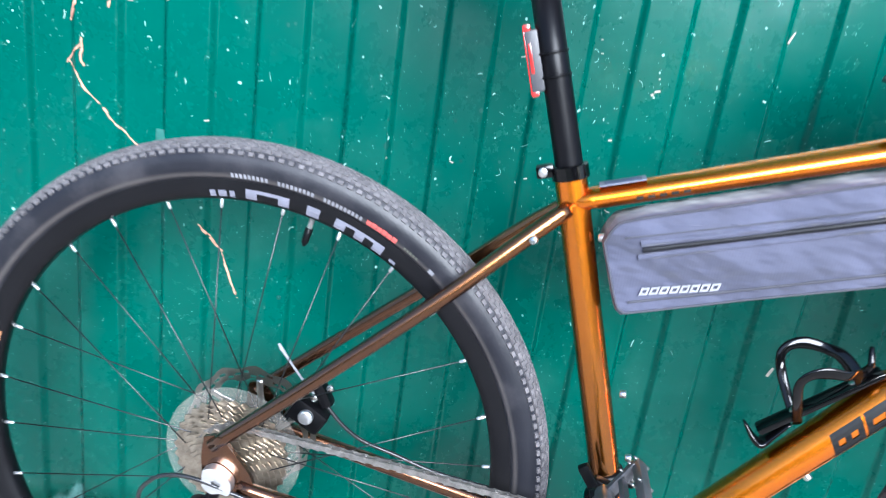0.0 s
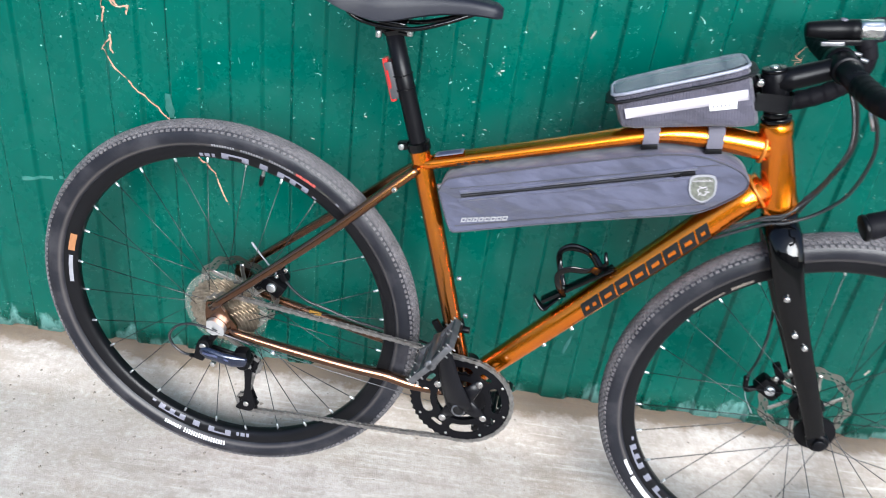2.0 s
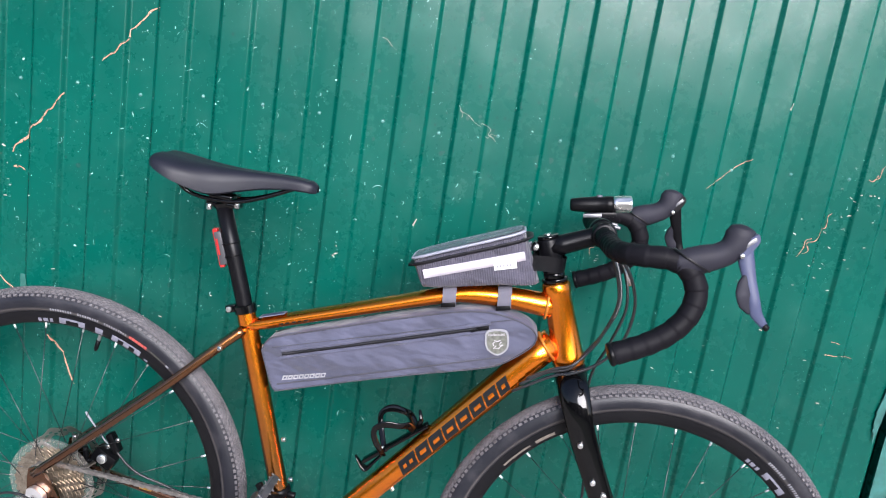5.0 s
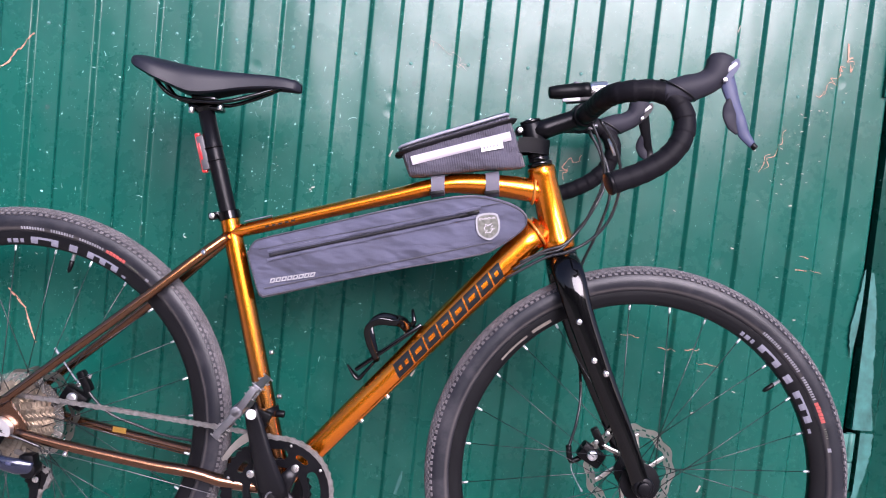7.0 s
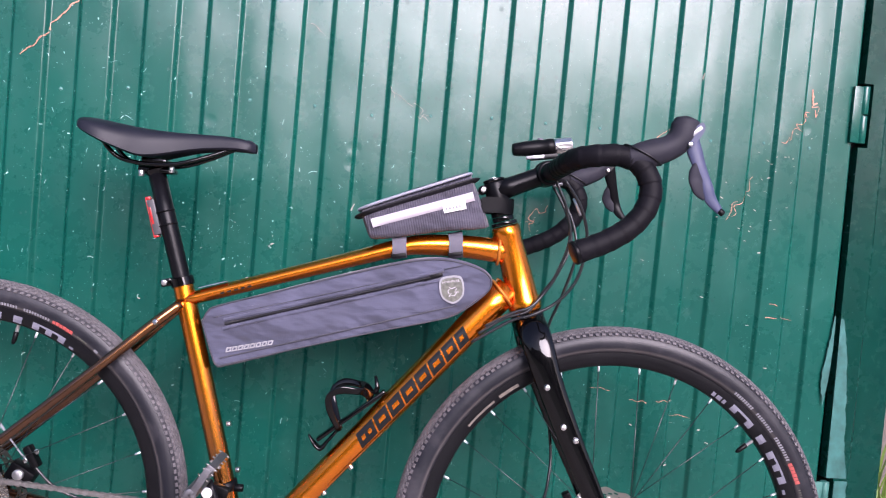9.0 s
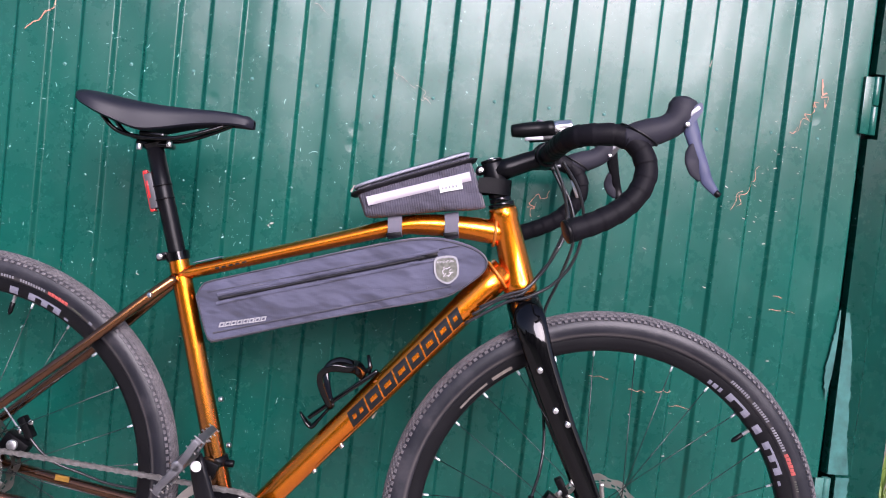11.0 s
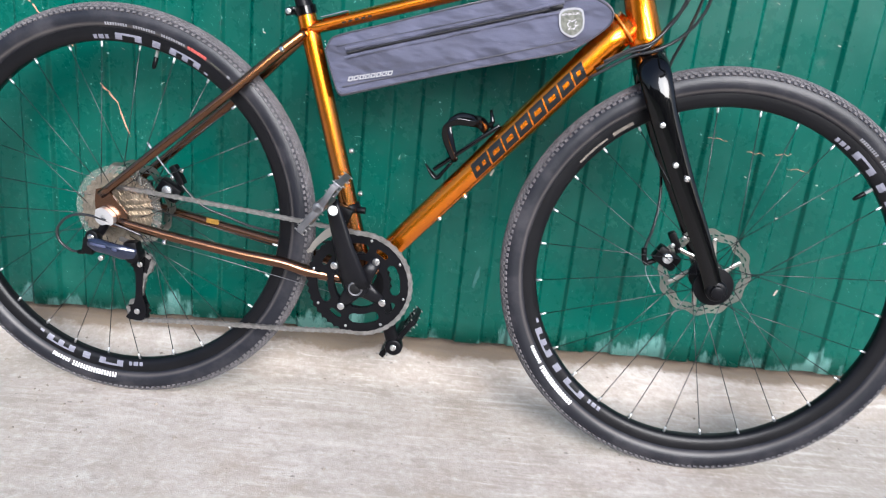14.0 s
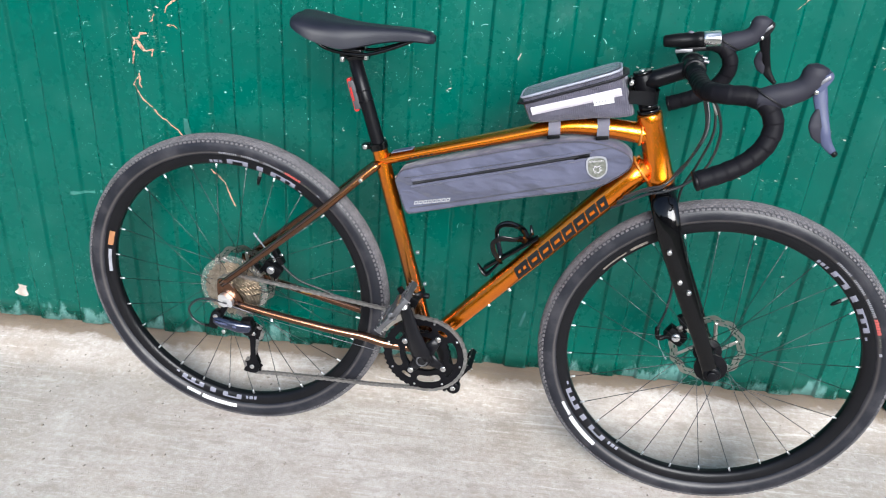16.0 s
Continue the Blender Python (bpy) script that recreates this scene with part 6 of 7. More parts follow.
    # cables that loop in front of the head tube
    runs = [
        [(0.893, -0.04, 0.58), (0.912, -0.04, 0.54), (0.922, -0.036, 0.49), (0.905, -0.03, 0.43), (0.888, -0.028, 0.40), (0.868, -0.032, 0.378), (0.84, -0.03, 0.366), (0.8, -0.026, 0.342)],
        [(0.9, 0.03, 0.578), (0.922, 0.015, 0.535), (0.93, -0.005, 0.485), (0.91, -0.018, 0.435), (0.89, -0.024, 0.405), (0.866, -0.03, 0.372), (0.83, -0.027, 0.357), (0.79, -0.024, 0.329)],
        [(0.902, -0.07, 0.58), (0.932, -0.06, 0.54), (0.947, -0.05, 0.49), (0.938, -0.042, 0.43), (0.91, -0.035, 0.39), (0.872, -0.034, 0.366), (0.84, -0.03, 0.354), (0.78, -0.022, 0.314)],
        [(0.905, 0.06, 0.578), (0.937, 0.05, 0.53), (0.95, 0.045, 0.47), (0.935, 0.055, 0.40), (0.916, 0.072, 0.33), (0.922, 0.074, 0.24), (0.938, 0.066, 0.13), (0.935, 0.052, 0.075), (0.9275, 0.048, 0.04), (0.9245, 0.046, 0.028)],
    ]
    for pts in runs:
        bm = bmesh.new()
        tube(bm, bez(pts, 8), 0.0026, 10)
        bike("cable", bm, M_CABLE, bar, "black cable housing")
    bm = bmesh.new()
    tube(bm, [(0.9215, -0.054, 0.556), (0.934, -0.052, 0.53)], 0.0042, 10)
    bike("cable_adjuster", bm, M_SILVER, bar, "grey inline cable adjuster")
    # rear brake cable with its bright end, and the shift cable loop
    bm = bmesh.new()
    tube(bm, bez([(0.42, 0.03, -0.035), (0.32, 0.052, -0.032), (0.22, 0.058, -0.026), (0.165, 0.058, -0.012), (0.125, 0.052, 0.002), (0.1, 0.048, 0.02), (0.078, 0.046, 0.044)], 6), 0.0025, 8)
    bike("cable", bm, M_CABLE, frame_part, "black cable housing")
    bm = bmesh.new()
    tube(bm, [(0.08, 0.046, 0.042), (0.056, 0.044, 0.062), (0.036, 0.043, 0.087), (0.0205, 0.0425, 0.107), (0.0165, 0.0425, 0.113)], [0.002, 0.0015, 0.0015, 0.0024, 0.002], 8)
    bike("cable_end", bm, M_PALEMARK, frame_part, "pale cable end")
    bm = bmesh.new()
    tube(bm, bez([(0.933, 0.05, 0.012), (0.9335, 0.054, -0.011), (0.943, 0.055, -0.03), (0.955, 0.055, -0.048), (0.9565, 0.055, -0.0515)], 4), [0.0009] * 12 + [0.0019] * 5, 8)
    bike("cable_end", bm, M_PALEMARK, fork_part, "pale cable end")
    bm = bmesh.new()
    tube(bm, bez([(0.06, -0.069, -0.028), (0.02, -0.078, -0.012), (-0.03, -0.08, 0.0), (-0.066, -0.08, -0.006), (-0.088, -0.08, -0.03), (-0.084, -0.08, -0.053), (-0.065, -0.081, -0.066), (-0.046, -0.082, -0.067)], 7), 0.0024, 8)
    bike("cable", bm, M_CABLE, frame_part, "black shift cable loop")
    bm = bmesh.new()
    tube(bm, [(0.05, -0.062, -0.033), (0.2, -0.062, -0.055), (0.40, -0.04, -0.098)], 0.0007, 6)
    bike("cable_wire", bm, M_CHAINRINGS, frame_part, "bare steel shift wire")


def make_bottle_cage():
    d = Vector((0.767, 0, 0.642)).normalized()
    nrm = Vector((-d.z, 0, d.x))
    o = Vector((0.552, 0, 0.135)) + nrm * 0.002
    bm = bmesh.new()
    rot = Matrix((d, (0, 1, 0), nrm)).transposed().to_4x4()
    block(bm, Matrix.Translation(o + d * 0.062 + nrm * 0.002) @ rot, (0.135, 0.02, 0.007), 0.003)
    tube(bm, bez([(0.575, 0, 0.15), (0.562, 0, 0.133), (0.552, 0, 0.121), (0.543, 0, 0.126), (0.5305, 0, 0.142)], 5), lerps([0.008, 0.01, 0.011, 0.01, 0.004], 21), 10, lerps([0.0025, 0.003, 0.0045, 0.004, 0.0015], 21), side=(0, 1, 0))
    cage = bike("bottle_cage", bm, M_BLACK, label="empty gloss black plastic bottle cage")
    for s in (-1, 1):
        bm = bmesh.new()
        line = bez([(0.58, 0.007 * s, 0.153), (0.566, 0.029 * s, 0.186), (0.561, 0.036 * s, 0.206), (0.567, 0.038 * s, 0.218), (0.582, 0.038 * s, 0.2245), (0.603, 0.034 * s, 0.2235), (0.616, 0.022 * s, 0.222), (0.628, 0.008 * s, 0.211)], 6)
        tube(bm, line, 0.0019, 10, lerps([0.005, 0.0055, 0.005, 0.0055, 0.007, 0.006, 0.0075, 0.008], len(line)), side=(0, 1, 0))
        bike("cage_arm", bm, M_BLACK, cage)
    bm = bmesh.new()
    tube(bm, [(0.632, 0, 0.216), (0.636, 0, 0.226), (0.631, 0, 0.245)], [0.006, 0.004, 0.0025], 10)
    bike("cage_lug", bm, M_BLACK, cage)
    for k in (0.036, 0.1):
        bm = bmesh.new()
        rod(bm, o + d * k + nrm * 0.003, o + d * k + nrm * 0.007, 0.0045, 0.001, 12)
        bike("bolt", bm, M_STEEL, cage, "bright cage bolt")


def thing(name, label, category, base):
    """A top-level thing on the bicycle: an Empty at base in axle space, with the bicycle's slant."""
    e = new(name)
    e.empty_display_size = 0.05
    e.matrix_world = AXLE @ Matrix.Translation(base)
    tagged(e, label, category)
    return e


def on(name, bm, material, owner, base, label="", smooth=True):
    ob = part(name, bm, material, owner, label, smooth)
    if owner.parent is None:
        ob.location = -Vector(base)
    return ob


def puffed(bm, outline, half, bulge, inset=0.006, n=5, mi=0):
    """A soft pouch: an outline in the x-z plane with rounded edges and slightly bulging sides."""
    cx = sum(p[0] for p in outline) / len(outline)
    cz = sum(p[1] for p in outline) / len(outline)
    steps = [(1.0, 0.55, 0), (1.0, 0.86, 0), (inset * 0.35, 0.97, 1), (inset, 1.0, 1), (inset * 3.2, 1.0, 1)]
    loops = []
    m = len(outline)

    def shrunk(d):
        out = []
        for i in range(m):
            a, b, c = Vector(outline[i - 1]), Vector(outline[i]), Vector(outline[(i + 1) % m])
            t = (c - a).normalized()
            out.append(b + Vector((-t.y, t.x)) * d)
        return out
    area = sum(outline[i - 1][0] * outline[i][1] - outline[i][0] * outline[i - 1][1] for i in range(m))
    sg = 1 if area > 0 else -1
    for s in (-1, 1):
        prev = None
        for d, y, _ in ((0, 0.0, 0), (0, 0.8, 0), (inset * 0.3, 0.95, 0), (inset, 1.0, 0)):
            ring = [bm.verts.new((p.x, s * half * y, p.y)) for p in shrunk(d * sg)]
            if prev:
                for i in range(m):
                    bm.faces.new((prev[i], prev[(i + 1) % m], ring[(i + 1) % m], ring[i]))
            prev = ring
        inner = shrunk(inset * sg)
        # fill towards the middle in rings, with gentle creases
        for k in range(1, n + 1):
            t = k / n
            ring = []
            for p in inner:
                x, z = mix(p.x, cx + (p.x - cx) * 0.55, t), mix(p.y, cz + (p.y - cz) * 0.05, t)
                wr = bulge * (0.5 + 0.5 * math.sin(math.pi * t / 2)) * t ** 0.5 + 0.0022 * noise.noise((x * 22, z * 30, s * 3)) * t
                ring.append(bm.verts.new((x, s * (half + wr), z)))
            for i in range(m):
                bm.faces.new((prev[i], prev[(i + 1) % m], ring[(i + 1) % m], ring[i]))
            prev = ring
        bm.faces.new(prev)
    bmesh.ops.remove_doubles(bm, verts=bm.verts[:], dist=0.00001)
    bmesh.ops.recalc_face_normals(bm, faces=bm.faces[:])


def strip(bm, a, b, width, y, thick=0.0012, mi=0, bow=0.0):
    """A flat strip on the side of a bag from a to b, in the x-z plane."""
    a, b = Vector((a[0], 0, a[1])), Vector((b[0], 0, b[1]))
    d = (b - a).normalized()
    up = Vector((-d.z, 0, d.x)) * width / 2
    n = 12
    rings = []
    for i in range(n + 1):
        p = mix(a, b, i / n)
        yy = y - bow * math.sin(math.pi * i / n)
        rings.append([bm.verts.new(p + o + Vector((0, yy + k, 0))) for o, k in ((-up, thick), (-up, 0), (up, 0), (up, thick))])
    for r, q in zip(rings, rings[1:]):
        for k in range(3):
            bm.faces.new((r[k], r[k + 1], q[k + 1], q[k])).material_index = mi
    for r in (rings[0], rings[-1]):
        bm.faces.new(r).material_index = mi


M_BAGMARK = mat("pale_bag_print", (0.21, 0.21, 0.22), 0.6, var=0.15, scale=80)


def make_frame_bag():
    base = Vector((0.56, 0, 0.285))
    bag = thing("frame_bag", "long grey-blue fabric frame bag under the orange top tube", "bag", base)
    corners = [(0.3505, 0.312), (0.358, 0.33), (0.375, 0.341), (0.46, 0.370), (0.56, 0.404), (0.655, 0.4335), (0.70, 0.4435), (0.735, 0.4455), (0.775, 0.4385), (0.798, 0.4275), (0.806, 0.413), (0.796, 0.393), (0.755, 0.3585), (0.715, 0.343), (0.615, 0.3145), (0.5, 0.2795), (0.395, 0.2455), (0.38, 0.2435), (0.372, 0.253), (0.36, 0.285)]
    out = [(v.x, v.y) for v in bez([(x, z, 0) for x, z in corners + corners[:1]], 4)][:-1]
    bm = bmesh.new()
    puffed(bm, out, 0.027, 0.004, 0.006)
    body = on("body", bm, M_BAG, bag, base)
    # piping round the side panel
    cx, cz = 0.585, 0.345
    bm = bmesh.new()
    ring = [Vector((cx + (x - cx) * 0.993, -0.0268, cz + (z - cz) * 0.962)) for x, z in out]
    tube(bm, ring + ring[:1], 0.0013, 6, caps=False)
    on("piping", bm, M_PIPING, bag, base, "dark piped seam")
    # lower seam
    bm = bmesh.new()
    strip(bm, (0.385, 0.2585), (0.752, 0.3715), 0.0022, -0.0297, bow=0.0012)
    on("seam", bm, M_PIPING, bag, base, "stitched lower seam")
    # long zip
    bm = bmesh.new()
    strip(bm, (0.389, 0.3135), (0.722, 0.4175), 0.0046, -0.0318, 0.003, bow=0.0012)
    z = on("zip", bm, M_ZIP, bag, base, "black weatherproof zip")
    bm = bmesh.new()
    block(bm, pose(0.716, -0.0345, 0.4162, 0, -17, 0), (0.02, 0.004, 0.006), 0.001)
    block(bm, pose(0.705, -0.0345, 0.411, 0, -24, 0), (0.018, 0.0025, 0.0035), 0.001)
    on("zip_pull", bm, M_PLASTIC, z, base, "black zip pull")
    # upper stitched line
    bm = bmesh.new()
    strip(bm, (0.37, 0.322), (0.76, 0.437), 0.0012, -0.0303, bow=0.0012)
    on("stitching", bm, M_PIPING, bag, base, "stitched line")
    # fabric lips on both sides of the zip
    for dz in (-0.0068, 0.0068):
        bm = bmesh.new()
        strip(bm, (0.386, 0.3125 + dz), (0.727, 0.419 + dz), 0.0052, -0.0316, 0.002, bow=0.0012)
        on("zip_lip", bm, M_BAG, z, base, "fabric lip beside the zip")
    # shield patch with a pale border
    c = (0.742, 0.396)
    sh = [(-0.019, 0.014), (-0.014, 0.0205), (0, 0.0225), (0.014, 0.0205), (0.019, 0.014), (0.0195, -0.002), (0.015, -0.014), (0, -0.0225), (-0.015, -0.014), (-0.0195, -0.002)]
    sh = [(v.x, v.y) for v in bez([(x, z, 0) for x, z in sh + sh[:1]], 4)][:-1]
    ca, sa = math.cos(0.2), math.sin(0.2)

    def sp(k):
        return [(c[0] + k * (x * ca - z * sa), c[1] + k * (x * sa + z * ca)) for x, z in sh]
    bm = bmesh.new()
    plate(bm, [sp(1.0)], -0.033, -0.0315)
    patch = on("patch", bm, M_PALEMARK, bag, base, "shield patch with a pale border")
    bm = bmesh.new()
    plate(bm, [sp(0.86)], -0.0338, -0.0331)
    on("patch_centre", bm, M_BADGE, patch, base, "mottled olive-grey centre")
    word = bpy.data.curves.new("wording", "FONT")
    word.body, word.size, word.align_x, word.extrude = "ADVENTURE", 0.0049, "CENTER", 0.00012
    word.materials.append(M_REFLECT)
    text = new("wording", word)
    text.parent = patch
    text.matrix_local = pose(c[0] - 0.0028, -0.0342, c[1] + 0.0112, 90, -11.5, 0)
    tagged(text, "pale word on the patch")
    rnd = random.Random(12)
    for k in range(9):
        bm = bmesh.new()
        t = 2 * math.pi * k / 9
        px, pz = c[0] + 0.0065 * math.cos(t) + 0.001, c[1] - 0.003 + 0.0062 * math.sin(t)
        block(bm, pose(px, -0.0341, pz, 0, rnd.uniform(-70, 70), 0), (rnd.uniform(0.004, 0.008), 0.0006, rnd.uniform(0.0008, 0.0014)))
        on("embroidery", bm, M_REFLECT, patch, base, "pale embroidered stroke", smooth=False)
    # maker's mark: eight small pale slanted hollow bars
    for k in range(8):
        bm = bmesh.new()
        x = 0.3935 + 0.0092 * k
        zc = 0.2725 + 0.25 * (x - 0.3935)
        out_ = [(x, zc - 0.0042), (x + 0.0078, zc - 0.0023), (x + 0.0094, zc + 0.0056), (x + 0.0016, zc + 0.0037)]
        mx, mz = sum(p[0] for p in out_) / 4, sum(p[1] for p in out_) / 4
        plate(bm, [out_, [(mx + (px - mx) * 0.5, mz + (pz - mz) * 0.46) for px, pz in out_]], -0.0322, -0.0309)
        on("mark", bm, M_BAGMARK, bag, base, "small pale slanted hollow bar", smooth=False)


def make_top_bag():
    base = Vector((0.70, 0, 0.478))
    bag = thing("top_tube_bag", "grey fabric top tube bag with clear phone window", "bag", base)
    # body as a loft of rounded cross-sections from the tail to the stem
    secs = [(0.5845, 0.604, 0.510, 0.467, 0.020), (0.5885, 0.609, 0.5125, 0.4655, 0.031), (0.605, 0.628, 0.520, 0.4675, 0.036), (0.65, 0.67, 0.539, 0.4765, 0.037), (0.70, 0.725, 0.559, 0.488, 0.037), (0.74, 0.772, 0.5755, 0.4945, 0.0355), (0.754, 0.789, 0.5815, 0.4985, 0.030), (0.758, 0.7945, 0.5825, 0.5015, 0.02)]
    bm = bmesh.new()
    rings = []
    for xt, xb, zt, zb, w in secs:
        ring = []
        for k in range(28):
            t = 2 * math.pi * k / 28
            cy, cz = math.cos(t), math.sin(t)
            y = w * math.copysign(abs(cy) ** 0.35, cy)
            v = 0.5 + 0.5 * math.copysign(abs(cz) ** 0.45, cz)
            ring.append(bm.verts.new((mix(xb, xt, v), y * (1.0 + 0.04 * math.sin(math.pi * v)), mix(zb, zt, v))))
        rings.append(ring)
    for a, b in zip(rings, rings[1:]):
        for k in range(28):
            bm.faces.new((a[k], a[(k + 1) % 28], b[(k + 1) % 28], b[k]))
    bm.faces.new(rings[0])
    bm.faces.new(rings[-1][::-1])
    bmesh.ops.recalc_face_normals(bm, faces=bm.faces[:])
    on("body", bm, M_BAGRIB, bag, base, "grey ribbed fabric body")
    # lid: dark rim with zip, pale welt, window

    def lid_ring(k, drop):
        pts = []
        for xt, xb, zt, zb, w in secs:
            pts.append((xt, w, zt))
        right = [(x + drop * 0.45 + (0.667 - x) * (1 - k), -w * k - 0.0, z - drop) for x, w, z in pts]
        left = [(x, -y, z) for x, y, z in reversed(right)]
        return [Vector(p) for p in right + left]
    bm = bmesh.new()
    ring = lid_ring(1.03, 0.010)
    tube(bm, ring + ring[:1], 0.0026, 8, 0.0095, side=(0, 0, 1), caps=False)
    on("zip", bm, M_ZIP, bag, base, "black zip round the lid")
    bm = bmesh.new()
    ring = lid_ring(1.0, -0.0005)
    tube(bm, ring + ring[:1], 0.0026, 8, caps=False)
    on("welt", bm, M_LIDWELT, bag, base, "pale piped welt")
    bm = bmesh.new()
    vs = [bm.verts.new(p + Vector((0, 0, 0.0005))) for p in lid_ring(0.97, -0.003)]
    f = bm.faces.new(vs)
    if f.normal.z < 0:
        f.normal_flip()
    bmesh.ops.solidify(bm, geom=[f], thickness=0.001)
    on("window", bm, M_CLEAR, bag, base, "clear vinyl phone window", smooth=False)
    # white strip along the near side with a small woven tag
    bm = bmesh.new()
    strip(bm, (0.607, 0.4905), (0.764, 0.5465), 0.0145, -0.0388, 0.002)
    on("reflective_strip", bm, M_REFLECT, bag, base, "white reflective strip")
    bm = bmesh.new()
    strip(bm, (0.717, 0.5235), (0.752, 0.5335), 0.017, -0.0404, 0.002)
    tag = on("woven_tag", bm, M_WHITE, bag, base, "small white woven tag")
    bm = bmesh.new()
    for k in range(5):
        x = 0.7225 + 0.0052 * k
        block(bm, pose(x, -0.0412, 0.5222 + 0.29 * (x - 0.7195), 0, -16, 0), (0.003, 0.0008, 0.004))
    on("mark", bm, M_PALEMARK, tag, base, "row of unreadable grey bars", smooth=False)
    bm = bmesh.new()
    strip(bm, (0.607, 0.4905), (0.7765, 0.551), 0.0165, 0.0368, 0.002)
    on("reflective_strip", bm, M_REFLECT, bag, base, "white reflective strip")
    # two straps round the top tube and a band round the steerer
    for x, zc, hw in ((0.653, 0.457, 0.0195), (0.743, 0.4665, 0.0215)):
        bm = bmesh.new()
        rows = []
        for dx in (-0.011, 0.011):
            row = []
            for k in range(25):
                t = math.pi * (0.5 + 2 * k / 24)
                ry, rz = 0.0228, hw
                row.append(bm.verts.new((x + dx + 0.12 * (rz * math.sin(t)) * -1, ry * math.copysign(abs(math.cos(t)) ** 0.7, math.cos(t)), zc + 0.27 * dx + rz * math.copysign(abs(math.sin(t)) ** 0.7, math.sin(t)))))
            rows.append(row)
        for k in range(24):
            bm.faces.new((rows[0][k], rows[0][k + 1], rows[1][k + 1], rows[1][k]))
        bmesh.ops.recalc_face_normals(bm, faces=bm.faces[:])
        bmesh.ops.solidify(bm, geom=bm.faces[:], thickness=0.0016)
        st = on("strap", bm, M_WEB, bag, base, "grey webbing strap")
        bm = bmesh.new()
        block(bm, pose(x, -0.0245, zc - 0.014, 0, -12, 0), (0.024, 0.004, 0.007), 0.001)
        on("buckle", bm, M_PLASTIC, st, base, "black strap buckle")
    bm = bmesh.new()
    up = (HT_TOP - HT_BOT).normalized()
    c = HT_TOP + up * 0.033
    rows = []
    for dz in (-0.0125, 0.0125):
        row = [Vector((0.778, -0.026, c.z + dz - 0.002)), Vector((0.79, -0.0265, c.z + dz)), Vector((c.x - 0.004, -0.0245, c.z + dz))]
        row += [Vector((c.x + 0.0225 * math.cos(t), 0.0232 * math.sin(t), c.z + dz)) for t in (radians(-80 + 16 * k) for k in range(11))]
        row += [Vector((c.x - 0.004, 0.0245, c.z + dz)), Vector((0.778, 0.026, c.z + dz - 0.002))]
        rows.append([bm.verts.new(p) for p in row])
    for k in range(len(rows[0]) - 1):
        bm.faces.new((rows[0][k], rows[0][k + 1], rows[1][k + 1], rows[1][k]))
    bmesh.ops.solidify(bm, geom=bm.faces[:], thickness=0.0018)
    on("steerer_band", bm, M_ZIP, bag, base, "black hook-and-loop band")


M_LIDWELT = mat("pale_blue_grey_welt", (0.19, 0.195, 0.235), 0.45, var=0.15)


M_TAILBODY = mat("dark_grey_housing", (0.03, 0.03, 0.035), 0.5, var=0.12, bump=0.1)


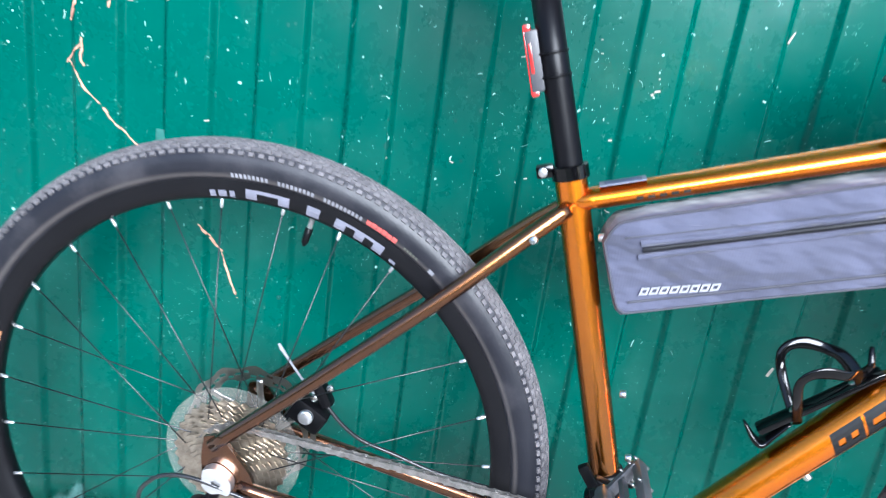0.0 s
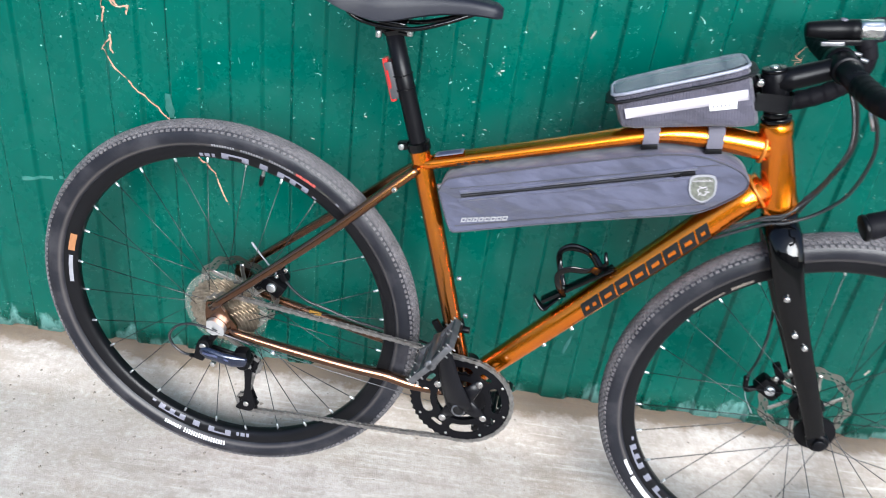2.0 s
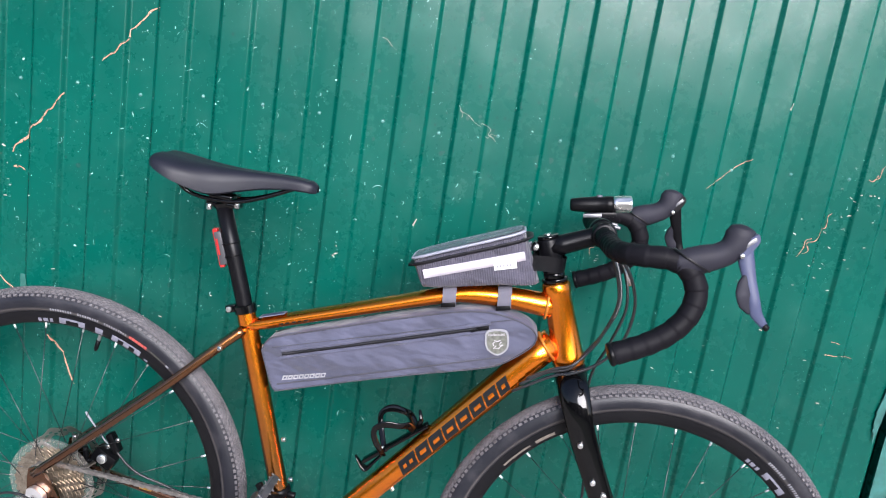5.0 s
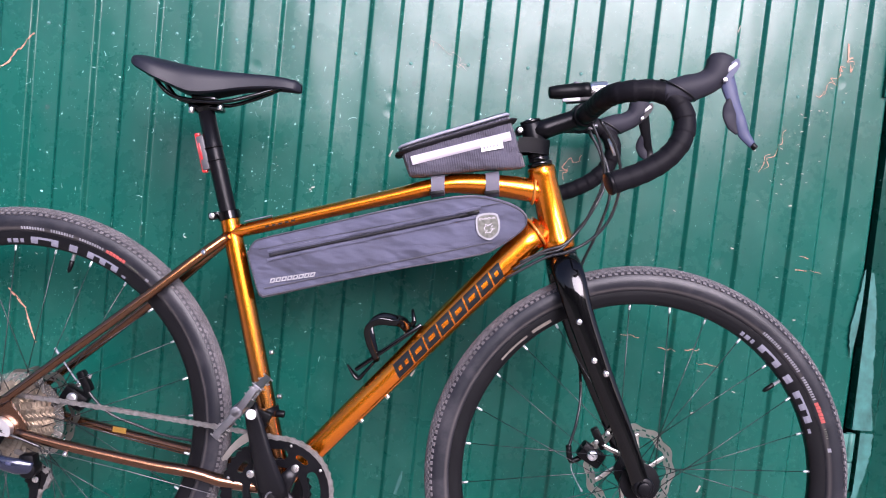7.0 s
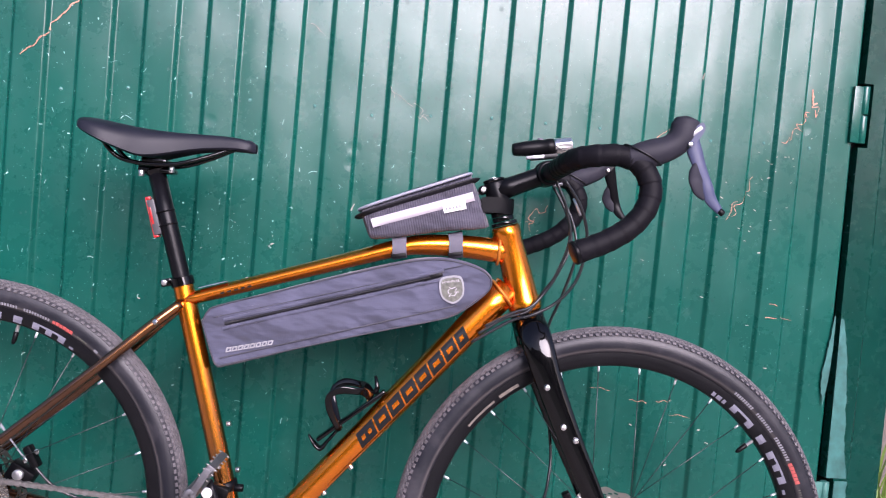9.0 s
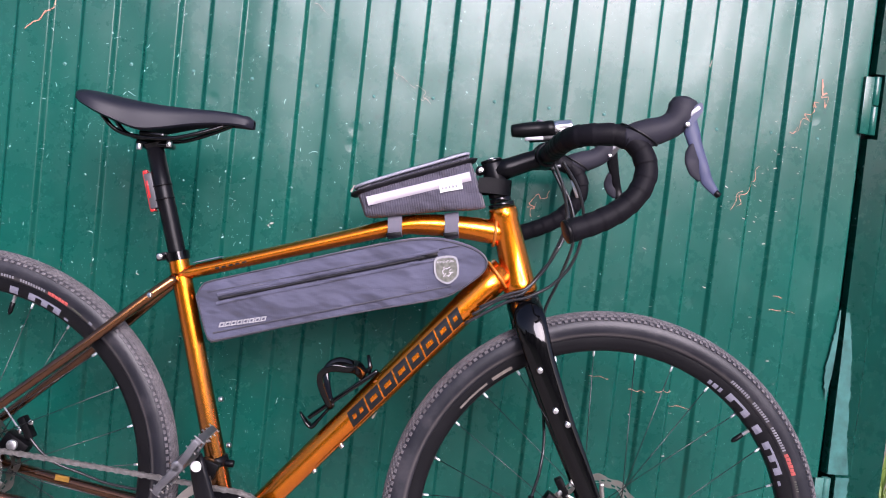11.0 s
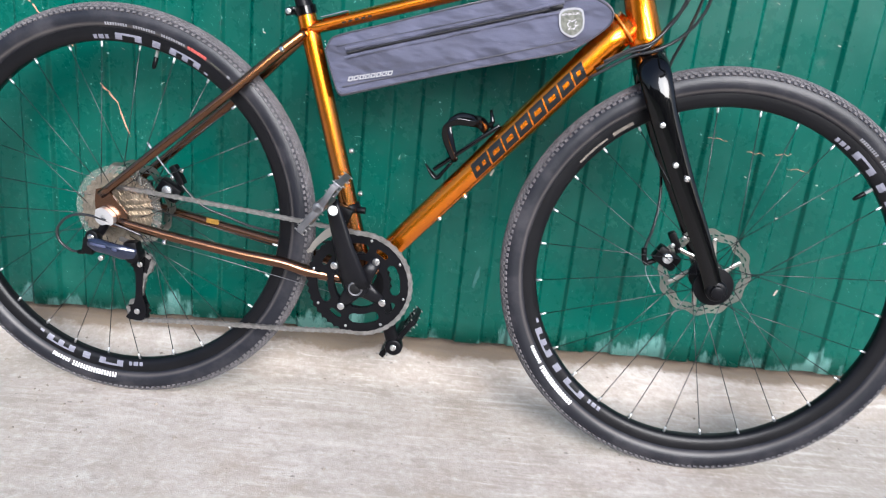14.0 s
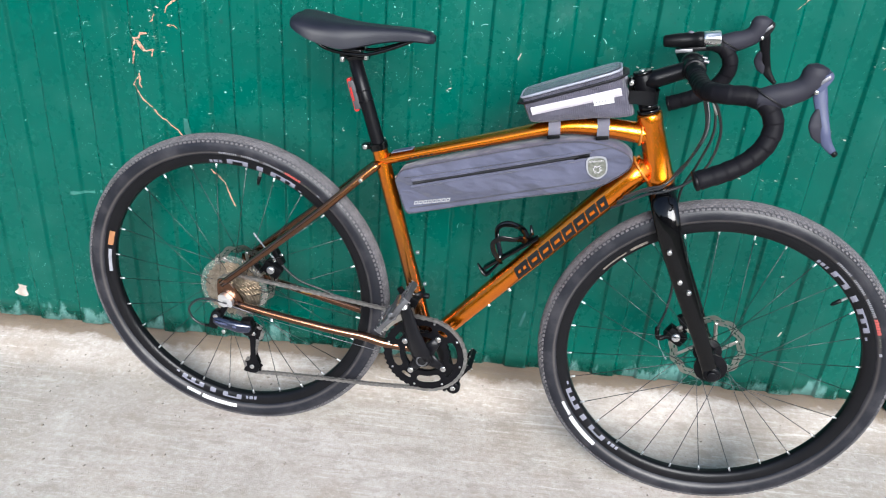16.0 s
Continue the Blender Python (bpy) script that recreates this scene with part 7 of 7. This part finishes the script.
def make_lamps():
    base = Vector((0.87, 0.02, 0.617))
    lamp = thing("headlight", "small black torch headlight with silver head on handlebar", "bicycle light", base)
    a, b = Vector((0.8245, 0.02, 0.632)), Vector((0.923, 0.02, 0.648))
    d = (b - a).normalized()
    bm = bmesh.new()
    tube(bm, [a, a + d * 0.001, a + d * 0.004, a + d * 0.02, a + d * 0.042, a + d * 0.056, a + d * 0.058, a + d * 0.068, a + d * 0.07], [0.006, 0.0092, 0.0106, 0.0122, 0.0134, 0.0128, 0.0138, 0.0138, 0.012], 22)
    on("body", bm, M_PLASTIC, lamp, base, "black ribbed torch body")
    bm = bmesh.new()
    rings = tube(bm, [a + d * 0.0695, a + d * 0.071, a + d * 0.075, a + d * 0.076, a + d * 0.096, a + d * 0.097, a + d * 0.0985, a + d * 0.099], [0.0125, 0.0134, 0.0134, 0.0138, 0.0138, 0.0134, 0.0134, 0.0125], 48)
    for i, ring in enumerate(rings[3:5]):
        mid = sum((v.co for v in ring), Vector()) / 48
        for k, v in enumerate(ring):
            if k % 6 < 3:
                v.co = mid + (v.co - mid) * 0.93
    on("head", bm, M_STEEL, lamp, base, "bright silver lamp head")
    bm = bmesh.new()
    rod(bm, a + d * 0.0985, a + d * 0.0998, 0.0118, 0.0005, 20)
    on("lens", bm, M_CLEAR, lamp, base, "clear front lens")
    bm = bmesh.new()
    rod(bm, a + d * 0.046 + Vector((0, 0, 0.012)), a + d * 0.046 + Vector((0, 0, 0.0155)), 0.005, 0.001, 14)
    on("switch", bm, M_WEB, lamp, base, "grey rubber switch")
    bm = bmesh.new()
    block(bm, pose(0.878, 0.02, 0.6245, 0, -9, 0), (0.045, 0.02, 0.008), 0.002)
    tube(bm, [(0.8835, 0.009, 0.596), (0.8835, 0.031, 0.596)], 0.0212, 22)
    on("bracket", bm, M_SATIN, lamp, base, "black quick release bracket")
    bm = bmesh.new()
    block(bm, pose(0.862, 0.008, 0.6215, 0, -9, 0), (0.03, 0.006, 0.006), 0.001)
    on("clip", bm, M_CHAINRINGS, lamp, base, "grey metal clip")
    # tail light on the seatpost
    base = Vector((0.262, 0, 0.47))
    tail = thing("tail_light", "small black and red tail light strapped to seatpost", "bicycle light", base)
    tilt = pose(0, 0, 0, 0, -17.5, 0)
    m = Matrix.Translation((0.258, 0, 0.472)) @ tilt
    bm = bmesh.new()
    block(bm, m, (0.013, 0.02, 0.058), 0.003)
    block(bm, m @ pose(0.009, 0, 0), (0.008, 0.014, 0.03), 0.002)
    on("body", bm, M_TAILBODY, tail, base, "dark grey housing")
    bm = bmesh.new()
    block(bm, m @ pose(-0.0066, 0, 0), (0.0022, 0.0165, 0.062), 0.0009)
    block(bm, m @ pose(-0.0035, 0, 0.031), (0.008, 0.017, 0.007), 0.0018)
    block(bm, m @ pose(-0.0035, 0, -0.0305), (0.008, 0.017, 0.005), 0.0018)
    on("lens", bm, M_RED, tail, base, "red lens")
    bm = bmesh.new()
    block(bm, m @ pose(-0.0028, -0.0102, 0.003), (0.0034, 0.001, 0.028), 0.0004)
    on("side_lens", bm, M_RED, tail, base, "red side window")
    for k in (-0.011, 0.011):
        c = Vector((0.277, 0, 0.472)) + (tilt @ Vector((0, 0, k))) + Vector((-0.001, 0, 0))
        bm = bmesh.new()
        pts = [c + tilt @ Vector((0.0152 * math.cos(t), 0.0152 * math.sin(t), 0)) for t in (2 * math.pi * i / 24 for i in range(25))]
        tube(bm, pts, 0.0012, 6, caps=False)
        on("rubber_band", bm, M_PLASTIC, tail, base, "black rubber band")


make_seat()
make_cockpit()
make_bottle_cage()
make_frame_bag()
make_top_bag()
make_lamps()


# ---- ground clutter and distance ----
def make_stones():
    V, F = [], []
    rnd = random.Random(4)
    for i in range(620):
        x, y = rnd.uniform(-1.3, 1.9), -abs(rnd.gauss(0, 0.5)) - 0.01
        if i % 2:
            x, y = rnd.gauss(-0.75, 0.3), rnd.uniform(-0.75, -0.02)
        r = rnd.choice((0.0014, 0.0018, 0.002, 0.0026, 0.004)) * rnd.uniform(0.7, 1.2)
        z = rise(x, y)
        b = len(V)
        for dx, dy, dz in ((1, 0, 0.2), (0.2, 1, 0.3), (-1, 0.1, 0.25), (-0.1, -1, 0.2), (0.1, 0.1, 1), (0, 0, -0.4)):
            V.append((x + r * dx * rnd.uniform(0.7, 1.2), y + r * dy * rnd.uniform(0.7, 1.2), z + r * dz * 0.8))
        for i in range(4):
            F.append((b + i, b + (i + 1) % 4, b + 4))
            F.append((b + (i + 1) % 4, b + i, b + 5))
    me = bpy.data.meshes.new("gravel")
    me.from_pydata(V, [], F)
    me.materials.append(mat("grit_stone", (0.2, 0.17, 0.14), 0.9, var=0.4, scale=60))
    tagged(new("gravel", me), "scattered small grit on the concrete", "gravel", kind="stuff")


def make_grass():
    rnd = random.Random(9)
    V, F = [], []
    for _ in range(420):
        x, y = 1.575 + abs(rnd.gauss(0, 0.22)), rnd.uniform(-0.03, 0.5)
        h, w = rnd.uniform(0.1, 0.37), rnd.uniform(0.004, 0.013)
        a, lean = rnd.uniform(0, 6.28), rnd.uniform(0.05, 0.5) * h
        dx, dy = math.cos(a), math.sin(a)
        b = len(V)
        for t in (0, 0.4, 0.75):
            k = w * (1 - t * 0.8)
            cx, cy, z = x + dx * lean * t * t, y + dy * lean * t * t, rise(x, y) + h * t
            V += [(cx - dy * k, cy + dx * k, z), (cx + dy * k, cy - dx * k, z)]
        V.append((x + dx * lean, y + dy * lean, rise(x, y) + h))
        F += [(b, b + 1, b + 3, b + 2), (b + 2, b + 3, b + 5, b + 4), (b + 4, b + 5, b + 6)]
    me = bpy.data.meshes.new("grass")
    me.from_pydata(V, [], F)
    me.materials.append(mat("grass_blade", (0.12, 0.19, 0.025), 0.6, var=0.4, scale=12))
    tagged(new("grass", me), "tall green grass beside the gate post", "grass", kind="stuff")


def make_backdrop():
    """An added dark ring, unseen behind the camera, that darkens reflections; it also closes the view beyond the gate.
    """
    bm = bmesh.new()
    cols = []
    n = 150
    for i in range(n + 1):
        t = radians(-178 + 356 * i / n)
        r = 13 + 1.5 * noise.noise((i * 0.21, 0, 0))
        # raised behind the camera against low sky, lowered at the sides to let it in
        top = (2.4 if abs(math.cos(t)) < 0.6 else 1.0) + 0.9 * max(0.0, -math.sin(t)) + 0.8 * noise.noise((i * 0.13, 2, 0)) + 0.5 * noise.noise((i * 0.7, 5, 0))
        cols.append([bm.verts.new(((r + 0.5 * noise.noise((i * 0.9, k, 3))) * math.cos(t), (r + 0.5 * noise.noise((i * 0.9, k, 7))) * math.sin(t) + 1.0, top * k / 6 - 0.1)) for k in range(7)])
    for a, b in zip(cols, cols[1:]):
        for k in range(6):
            bm.faces.new((a[k], b[k], b[k + 1], a[k + 1]))
    tagged(part("backdrop", bm, mat("dark_backdrop_green", (0.035, 0.05, 0.02), 0.8, var=0.6, scale=2.5, fine=14), smooth=False), "dark green backdrop ring added to darken reflections", "hedge", kind="structure")


make_stones()
make_grass()
make_backdrop()
